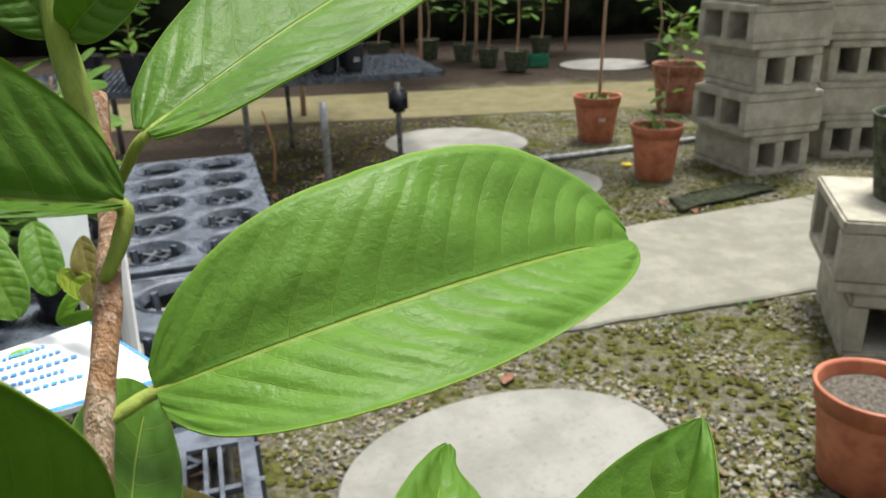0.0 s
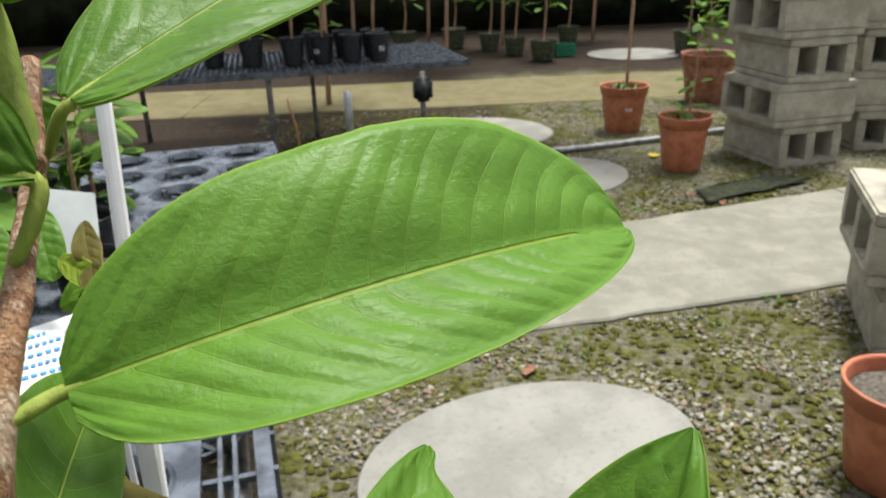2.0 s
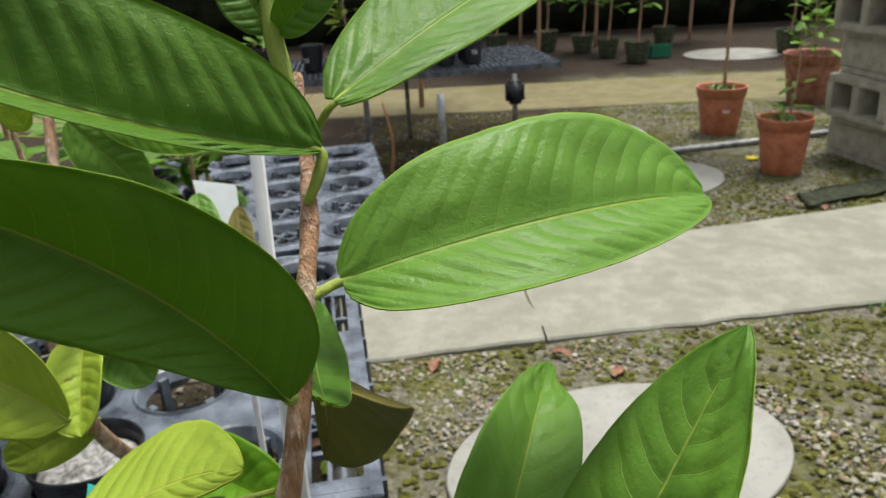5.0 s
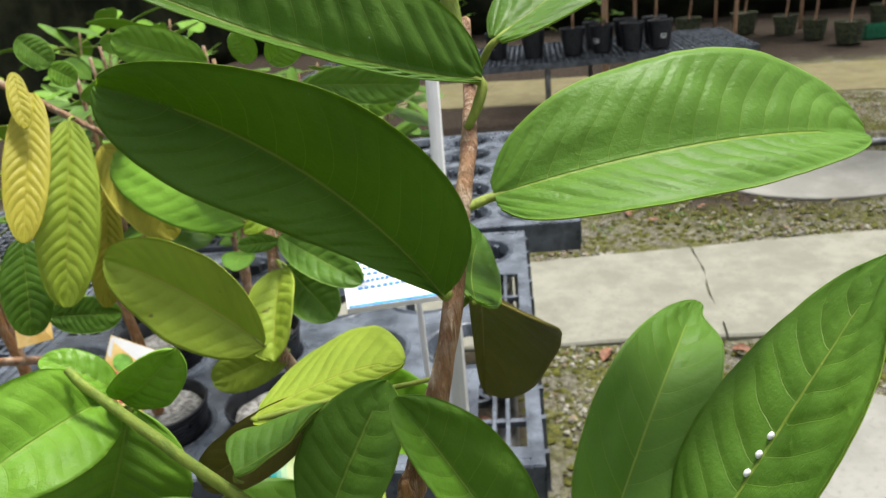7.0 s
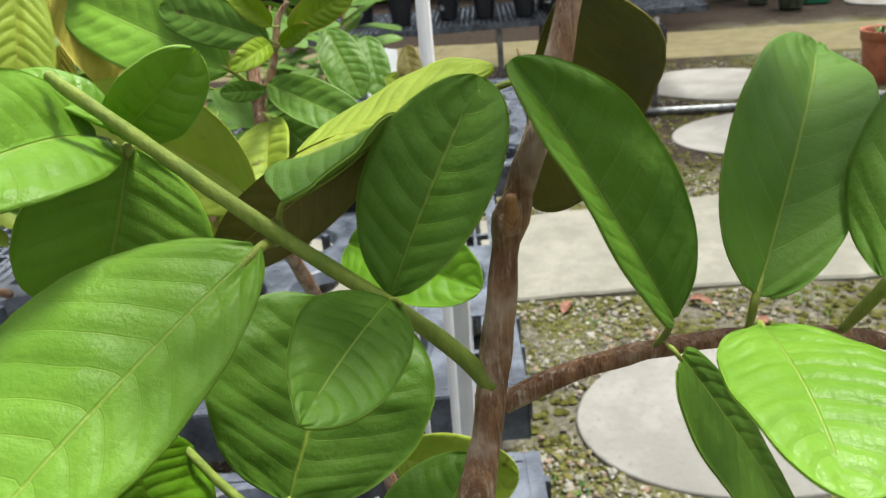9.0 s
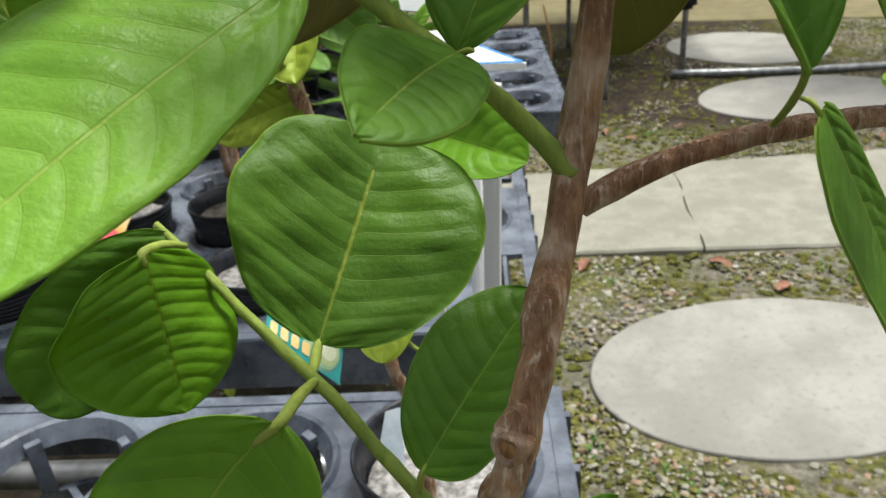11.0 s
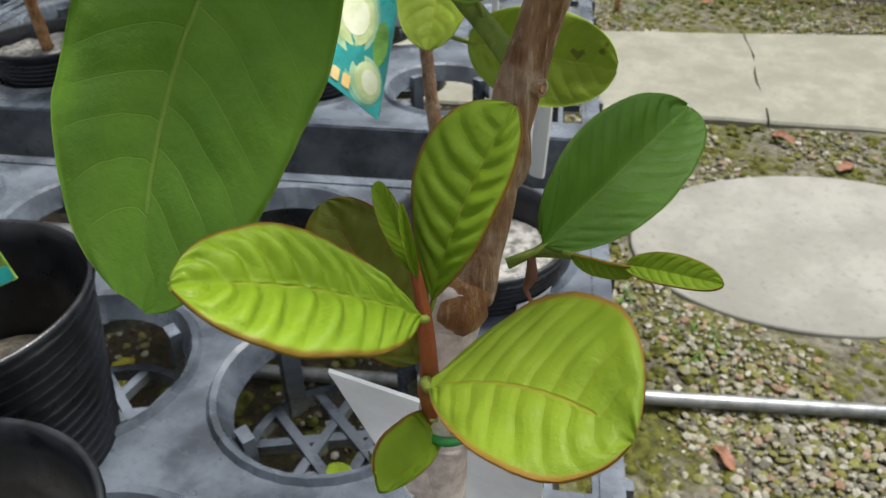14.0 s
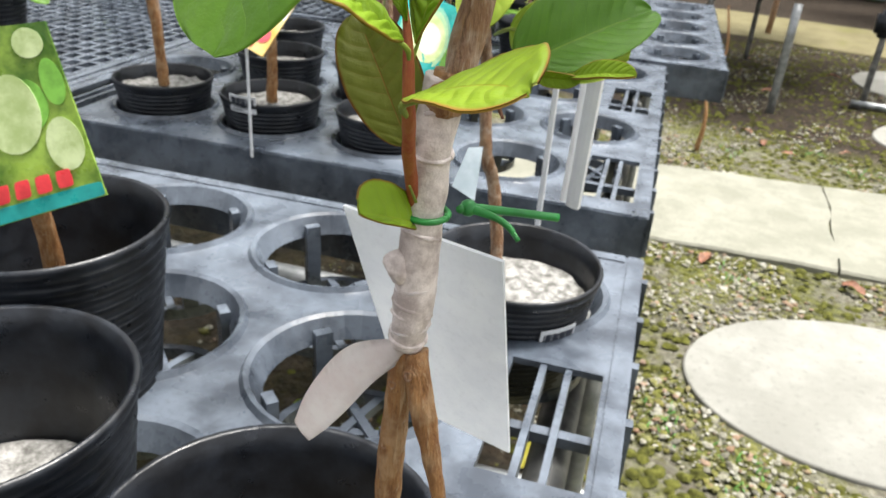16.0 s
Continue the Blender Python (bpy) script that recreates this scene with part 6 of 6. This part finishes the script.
leaf(guava_behind, (-0.1374, 0.3795, 0.8975), (-0.1241, 0.3744, 0.9036), (-0.4443, -0.8667, -0.2266), 0.0069, leaf_young, joint=(-0.1411, 0.3822, 0.8951), nv=6, fold_left=30, fold_right=30)
leaf(guava_behind, (-0.1408, 0.3782, 0.8979), (-0.1454, 0.3569, 0.8938), (0.8763, -0.0705, 0.4766), 0.0085, leaf_young, joint=(-0.1410, 0.3819, 0.8942), nv=6, bend=0.15)
leaf(guava_behind, (-0.1451, 0.3773, 0.8829), (-0.1558, 0.3664, 0.8849), (0.7954, -0.5691, 0.2085), 0.0072, leaf_green, nv=6)
leaf(guava_behind, (-0.1429, 0.3764, 0.8850), (-0.1057, 0.3642, 0.8723), (-0.2576, -0.7537, 0.6046), 0.0161, leaf_green, joint=(-0.1463, 0.3786, 0.8831), nv=7, fold_left=10, fold_right=24)
leaf(guava_behind, (-0.1351, 0.3823, 0.9022), (-0.1129, 0.3861, 0.9115), (-0.0021, -1.0000, -0.0047), 0.0112, leaf_young, joint=(-0.1402, 0.3837, 0.8979), nv=8, pucker=0.03)
leaf(guava_behind, (-0.1423, 0.3717, 0.8733), (-0.1339, 0.3424, 0.8507), (-0.1472, -0.4952, 0.8562), 0.0259, leaf_old, joint=(-0.1473, 0.3774, 0.8752), nv=8, fold_left=30, fold_right=20)
leaf(guava_behind, (-0.1416, 0.3747, 0.8734), (-0.1176, 0.3619, 0.8584), (-0.1044, -0.6266, 0.7723), 0.0208, leaf_green, joint=(-0.1473, 0.3774, 0.8752), nv=8, fold_left=18, fold_right=18)
leaf(guava_behind, (-0.1440, 0.3688, 0.8398), (-0.1750, 0.3586, 0.8291), (0.0405, -0.9671, 0.2513), 0.0175, leaf_old, joint=(-0.1455, 0.3648, 0.8405), nv=8)
leaf(guava_behind, (-0.1523, 0.4576, 0.8913), (-0.1332, 0.4375, 0.8657), (0.0574, -0.5996, 0.7982), 0.0189, leaf_green, nv=8)
leaf(guava_behind, (-0.1495, 0.4980, 0.8822), (-0.1378, 0.4755, 0.8578), (0.1491, -0.5224, 0.8396), 0.0161, leaf_deep, nv=6)
leaf(guava_behind, (-0.1354, 0.4797, 0.8659), (-0.1136, 0.4672, 0.8585), (-0.4285, -0.6671, 0.6093), 0.0107, leaf_old, nv=6)
leaf(guava_behind, (-0.1264, 0.4876, 0.8782), (-0.1168, 0.4650, 0.8559), (-0.2339, -0.5891, 0.7735), 0.0123, leaf_brown, nv=6, notch=(0.6, 1, 0.8), wave=0.1)
leaf(guava_behind, (-0.1511, 0.5030, 0.8326), (-0.1270, 0.4975, 0.8396), (-0.4632, -0.8801, 0.1046), 0.0065, leaf_glossy, nv=6)
leaf(guava_behind, (-0.1511, 0.5030, 0.8326), (-0.1413, 0.5125, 0.8469), (0.3844, -0.8599, 0.3359), 0.0067, leaf_glossy, nv=6)
leaf(guava_behind, (-0.1543, 0.4233, 0.8518), (-0.1512, 0.4253, 0.8741), (0.3999, -0.9090, -0.1177), 0.0143, leaf_green, nv=6)
leaf(guava_behind, (-0.1415, 0.4161, 0.9357), (-0.0990, 0.4305, 0.9311), (0.3035, -0.9401, 0.1551), 0.0164, leaf_green, nv=9)
leaf(guava_behind, (-0.1558, 0.4134, 0.9459), (-0.1403, 0.4144, 0.9567), (0.0366, -0.9702, -0.2395), 0.0140, leaf_glossy, nv=7)
leaf(guava_behind, (-0.1661, 0.4177, 0.9459), (-0.1687, 0.4119, 0.9590), (0.6275, -0.7144, -0.3097), 0.0109, leaf_glossy, nv=7)
leaf(guava_behind, (-0.1829, 0.4111, 0.9480), (-0.2222, 0.4057, 0.9604), (0.0577, -0.9603, 0.2729), 0.0185, leaf_glossy, nv=8)
leaf(guava_behind, (-0.1437, 0.4435, 0.9452), (-0.1286, 0.4507, 0.9502), (0.4079, -0.9085, 0.0911), 0.0097, leaf_green, nv=8)
leaf(guava_behind, (-0.1496, 0.4231, 0.9336), (-0.1107, 0.4322, 0.9235), (0.2074, -0.9492, 0.2368), 0.0181, leaf_glossy, nv=8)
leaf(guava_behind, (-0.1601, 0.4199, 0.9349), (-0.1390, 0.4259, 0.9052), (0.4868, -0.8560, 0.1738), 0.0228, leaf_green, nv=8)
leaf(guava_behind, (-0.1772, 0.4214, 0.9320), (-0.1807, 0.4156, 0.9448), (0.6789, -0.6895, -0.2522), 0.0109, leaf_young, nv=8)
# low leaves of the plant behind, next to the main stem
leaf(guava_behind, (-0.1174, 0.3674, 0.7943), (-0.1122, 0.3294, 0.7650), (0.1252, -0.4406, 0.8890), 0.0253, leaf_old, joint=(-0.1323, 0.3751, 0.7779), nv=10, fold_left=22, fold_right=14)
leaf(guava_behind, (-0.1014, 0.3347, 0.7670), (-0.0581, 0.3308, 0.7665), (-0.2132, -0.9482, 0.2353), 0.0272, leaf_old, joint=(-0.1179, 0.3581, 0.7592), nv=10, fold_left=16, fold_right=12)
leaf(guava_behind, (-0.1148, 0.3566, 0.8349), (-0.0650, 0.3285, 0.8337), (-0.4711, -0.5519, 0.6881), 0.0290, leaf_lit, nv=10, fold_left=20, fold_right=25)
# yellowing plant
stem(yellow_plant, "twig", [(-0.2715, 0.3826, 0.9523), (-0.2530, 0.3874, 0.9409), (-0.2379, 0.3909, 0.9308), (-0.2225, 0.3949, 0.9220), (-0.2114, 0.4094, 0.9229)], [0.0019, 0.0016, 0.0013, 0.0011, 0.0008], bark)
stem(yellow_plant, "trunk", [(-0.5004, 0.5829, 0.6904), (-0.4147, 0.4242, 0.7927), (-0.3322, 0.4021, 0.8952), (-0.2715, 0.3826, 0.9523)], [0.0034, 0.0030, 0.0026, 0.0019], bark)
leaf(yellow_plant, (-0.2414, 0.3764, 0.9446), (-0.2255, 0.3375, 0.8965), (0.5091, -0.4626, 0.7258), 0.0167, leaf_yellow, nv=13, pucker=0.03, fold_left=10, fold_right=20)
leaf(yellow_plant, (-0.2345, 0.3839, 0.9317), (-0.2279, 0.3496, 0.8645), (0.6820, -0.5785, 0.4475), 0.0251, leaf_old, joint=(-0.2379, 0.3911, 0.9314), nv=14, pucker=0.025, fold_left=18, fold_right=18)
leaf(yellow_plant, (-0.2280, 0.3912, 0.9192), (-0.1959, 0.3821, 0.8813), (0.3225, -0.7183, 0.6165), 0.0222, leaf_yellow, joint=(-0.2283, 0.3932, 0.9248), nv=12, pucker=0.02)
leaf(yellow_plant, (-0.2319, 0.3907, 0.9002), (-0.2349, 0.3769, 0.8510), (0.6573, -0.7439, 0.1205), 0.0144, leaf_yellow, nv=12, pucker=0.03)
leaf(yellow_plant, (-0.2622, 0.3694, 0.8858), (-0.2565, 0.3549, 0.8475), (0.7123, -0.5999, 0.3643), 0.0205, leaf_dark, nv=10)
leaf(yellow_plant, (-0.2682, 0.3759, 0.8456), (-0.2396, 0.3888, 0.8419), (0.3273, -0.8698, 0.3693), 0.0175, leaf_dark, nv=10)
leaf(yellow_plant, (-0.2248, 0.3945, 0.9235), (-0.2144, 0.3885, 0.9422), (0.3739, -0.6788, -0.6320), 0.0125, leaf_yellow, nv=7, fold_left=25, fold_right=5)
leaf(yellow_plant, (-0.2399, 0.3685, 0.9539), (-0.2302, 0.3578, 0.9345), (0.5382, -0.4654, 0.7027), 0.0079, leaf_yellow, nv=7)
leaf(yellow_plant, (-0.2682, 0.4025, 0.9640), (-0.2553, 0.4050, 0.9522), (0.3924, -0.8323, 0.3916), 0.0134, leaf_green, nv=7)
leaf(yellow_plant, (-0.2564, 0.4041, 0.9512), (-0.2462, 0.4067, 0.9443), (0.3450, -0.8703, 0.3513), 0.0113, leaf_glossy, nv=7)
leaf(yellow_plant, (-0.2369, 0.4159, 0.9588), (-0.2275, 0.4196, 0.9566), (0.2991, -0.9424, 0.1496), 0.0093, leaf_glossy, nv=7)
leaf(yellow_plant, (-0.2396, 0.3992, 0.9382), (-0.2126, 0.4116, 0.9431), (0.3109, -0.9480, 0.0678), 0.0111, leaf_glossy, nv=7)

# ---- graft tape, tie and tag on the main plant ----
bm = bmesh.new()
tube(bm, [(-0.0606, 0.2133, 0.7807), (-0.0618, 0.2122, 0.7703), (-0.0624, 0.2114, 0.7577), (-0.0633, 0.2105, 0.7315), (-0.0644, 0.2106, 0.7215)], [0.0041, 0.0040, 0.0042, 0.0043, 0.0039], 20, 12, 0.14, 2.0)
wrap = part("graft_tape", bm, tape_grey, guava, "translucent pinkish grafting tape wound round the union")
bm = bmesh.new()
rows = []
path = spline([(-0.0646, 0.2084, 0.7214), (-0.0732, 0.2058, 0.7149), (-0.0833, 0.2062, 0.6999), (-0.0911, 0.2071, 0.6866)], 8)
for k, p in enumerate(path):
    f = k / (len(path) - 1)
    w = 0.0016 + 0.0038 * math.sin(math.pi * min(1, f * 0.85 + 0.05)) ** 0.8
    rows.append([bm.verts.new(p + Vector((0.72, 0.03, -0.69)) * (w * g) + Vector((0.3, -0.9, 0.3)) * (0.0014 * (1 - g * g) * (1 - f * 0.5))) for g in (-1, -0.5, 0, 0.5, 1)])
for a, b in zip(rows, rows[1:]):
    for j in range(4):
        bm.faces.new((a[j], b[j], b[j + 1], a[j + 1]))
bmesh.ops.solidify(bm, geom=bm.faces[:], thickness=0.0005)
part("tape_tail", bm, tape_pink, guava, "loose pale end of the grafting tape")
bm = bmesh.new()
bmesh.ops.create_icosphere(bm, subdivisions=3, radius=0.0032)
for v in bm.verts:
    v.co = Vector((v.co.x, v.co.y, v.co.z * 1.1)) * (1 + 0.35 * noise.noise(v.co * 420)) + Vector((-0.0655, 0.2080, 0.7414))
part("bud_swelling", bm, tape_grey, guava, "swollen bud under the grafting tape")
# edges of the wound tape, each turn slightly aslant
for k, (z, x, y, lean) in enumerate(((0.7745, -0.0613, 0.2127, 0.3), (0.7660, -0.0620, 0.2119, -0.2), (0.7488, -0.0627, 0.2110, 0.35), (0.7366, -0.0631, 0.2106, -0.15), (0.7330, -0.0633, 0.2105, 0.2), (0.7296, -0.0635, 0.2105, -0.1), (0.7262, -0.0638, 0.2106, 0.25), (0.7236, -0.0641, 0.2106, -0.2))):
    bm = bmesh.new()
    turn = [Vector((x + 0.0039 * math.cos(a), y + 0.0039 * math.sin(a), z + lean * 0.0039 * math.cos(a + k))) for a in [2 * math.pi * i / 12 for i in range(13)]]
    tube(bm, turn, [0.00055 + 0.00015 * math.sin(2.3 * i + k) for i in range(13)], 6, 3, 0.3, k)
    part("tape_turn", bm, tape_pink if k % 3 == 0 else tape_grey, wrap)
# knots on the rootstock and on its cut stub
for k, (c, r, tall) in enumerate((((-0.0657, 0.2083, 0.7112), 0.0019, 1.1), ((-0.0637, 0.2100, 0.7008), 0.0014, 1.3), ((-0.0610, 0.2074, 0.7160), 0.0021, 1.0), ((-0.0672, 0.2085, 0.6930), 0.0016, 1.2), ((-0.0560, 0.2062, 0.7010), 0.0011, 1.5))):
    bm = bmesh.new()
    bmesh.ops.create_icosphere(bm, subdivisions=3, radius=r)
    for v in bm.verts:
        v.co = Vector((v.co.x, v.co.y * 0.7, v.co.z * tall)) * (1 + 0.3 * noise.noise(v.co * 500 + Vector((k, 0, 0)))) + Vector(c)
    knob = part("wood_knot", bm, wood_orange, guava)
    bm = bmesh.new()
    lathe(bm, [(r * 0.55, 0), (r * 0.5, r * 0.14), (r * 0.36, r * 0.12), (r * 0.28, r * 0.02)], 14, 0.12, Matrix.Translation(Vector(c) + Vector((0.1, -0.72, 0.3)) * r * 0.8) @ Vector((0.15, -0.9, 0.4)).to_track_quat("Z", "Y").to_matrix().to_4x4())
    part("knot_rim", bm, bark, knob)
# green tie with its two free ends
bm = bmesh.new()
loop = [Vector((-0.0617 + 0.0044 * math.cos(a), 0.2108 + 0.0044 * math.sin(a), 0.7534)) for a in [2 * math.pi * i / 10 for i in range(10)]]
tube(bm, loop + [loop[0]], [0.0007] * 11, 8, 3)
tie = part("plant_tie", bm, tie_green, guava, "green plastic tie knotted round the union")
bm = bmesh.new()
tube(bm, [(-0.0575, 0.2169, 0.7532), (-0.0566, 0.2193, 0.7530), (-0.0486, 0.2242, 0.7525), (-0.0404, 0.2295, 0.7516)], [0.0009, 0.0011, 0.0009, 0.0009], 6, 4)
part("tie_end", bm, tie_green, tie)
bm = bmesh.new()
tube(bm, [(-0.0566, 0.2193, 0.7530), (-0.0508, 0.2191, 0.7527), (-0.0470, 0.2185, 0.7518), (-0.0438, 0.2165, 0.7504)], [0.0011, 0.0008, 0.0007, 0.0005], 6, 4)
part("tie_end", bm, tie_green, tie)
bm = bmesh.new()
bmesh.ops.create_icosphere(bm, subdivisions=2, radius=0.0019)
for v in bm.verts:
    v.co = v.co + Vector((-0.0566, 0.2193, 0.7530))
part("knot", bm, tie_green, tie)
tag, on = card("plant_tag", "blank pale grey card hung behind the graft", ((-0.0909, 0.2237, 0.7427), (-0.0482, 0.2211, 0.7425), (-0.0502, 0.2478, 0.6697), (-0.0857, 0.2500, 0.6699)), grey_card, thick=0.0004)
# pruning scars with a raised rim and a pale heart
for p, r, d in (((-0.0390, 0.2307, 0.8936), 0.0013, (0.2, -1, 0.3)), ((-0.0494, 0.2190, 0.8344), 0.0023, (-0.3, -1, 0.2)), ((-0.0478, 0.2204, 0.8377), 0.0011, (0.3, -1, 0.5)), ((-0.0524, 0.2182, 0.8085), 0.0010, (0.9, -0.6, 0.1)), ((-0.0312, 0.2680, 0.9579), 0.0009, (0.2, -1, 0.2))):
    m = Matrix.Translation(p) @ Vector(d).to_track_quat("Z", "Y").to_matrix().to_4x4()
    bm = bmesh.new()
    lathe(bm, [(r * 1.25, -r * 0.8), (r * 1.2, r * 0.1), (r, r * 0.45), (r * 0.75, r * 0.5), (r * 0.6, r * 0.3)], 18, 0.08, m)
    scar = part("bud_scar", bm, bark, guava, "raised healed bud scar")
    bm = bmesh.new()
    rings = lathe(bm, [(r * 0.62, r * 0.28), (r * 0.4, r * 0.45), (r * 0.1, r * 0.4)], 14, 0.1, m)
    bm.faces.new(rings[-1])
    part("scar_heart", bm, wood_orange, scar, "pale corky heart")
# swollen nodes where leaves once stood
for p, q, r in (((-0.0333, 0.2372, 0.9118), (-0.0346, 0.2365, 0.9060), 0.0021), ((-0.0386, 0.2349, 0.8950), (-0.0399, 0.2345, 0.8905), 0.0026), ((-0.0452, 0.2280, 0.8560), (-0.0462, 0.2256, 0.8500), 0.0029), ((-0.0480, 0.2224, 0.8375), (-0.0489, 0.2219, 0.8320), 0.0034), ((-0.0515, 0.2210, 0.8240), (-0.0527, 0.2206, 0.8185), 0.0031), ((-0.0560, 0.2182, 0.8010), (-0.0566, 0.2170, 0.7965), 0.0034)):
    a, b = Vector(p), Vector(q)
    bm = bmesh.new()
    tube(bm, [a.lerp(b, -0.5), a, a.lerp(b, 0.5), b, a.lerp(b, 1.5)], [r * 0.6, r * 0.86, r, r * 0.88, r * 0.6], 16, 6, 0.3, r * 900)
    part("node", bm, bark, guava)
bm = bmesh.new()
tube(bm, [(-0.0386, 0.2316, 0.8932), (-0.0385, 0.2302, 0.8958), (-0.0384, 0.2298, 0.8979)], [0.0011, 0.0010, 0.0007], 8, 4, 0.2)
part("twig_stub", bm, wood_orange, guava)
bm = bmesh.new()
tube(bm, [(-0.0584, 0.2132, 0.7802), (-0.0599, 0.2103, 0.7766), (-0.0586, 0.2137, 0.7754)], [0.0032, 0.0029, 0.0024], 14, 5, 0.2)
part("cut_end", bm, wood_orange, guava, "cut lower end of the scion")
bm = bmesh.new()
tube(bm, [(-0.0533, 0.2244, 0.7786), (-0.0527, 0.2229, 0.7763), (-0.0533, 0.2221, 0.7742), (-0.0519, 0.2210, 0.7726)], [0.0006, 0.0009, 0.0005, 0.0003], 6, 4, 0.5)
part("dry_scale", bm, dry_leaf, guava, "shrivelled brown bud scale")
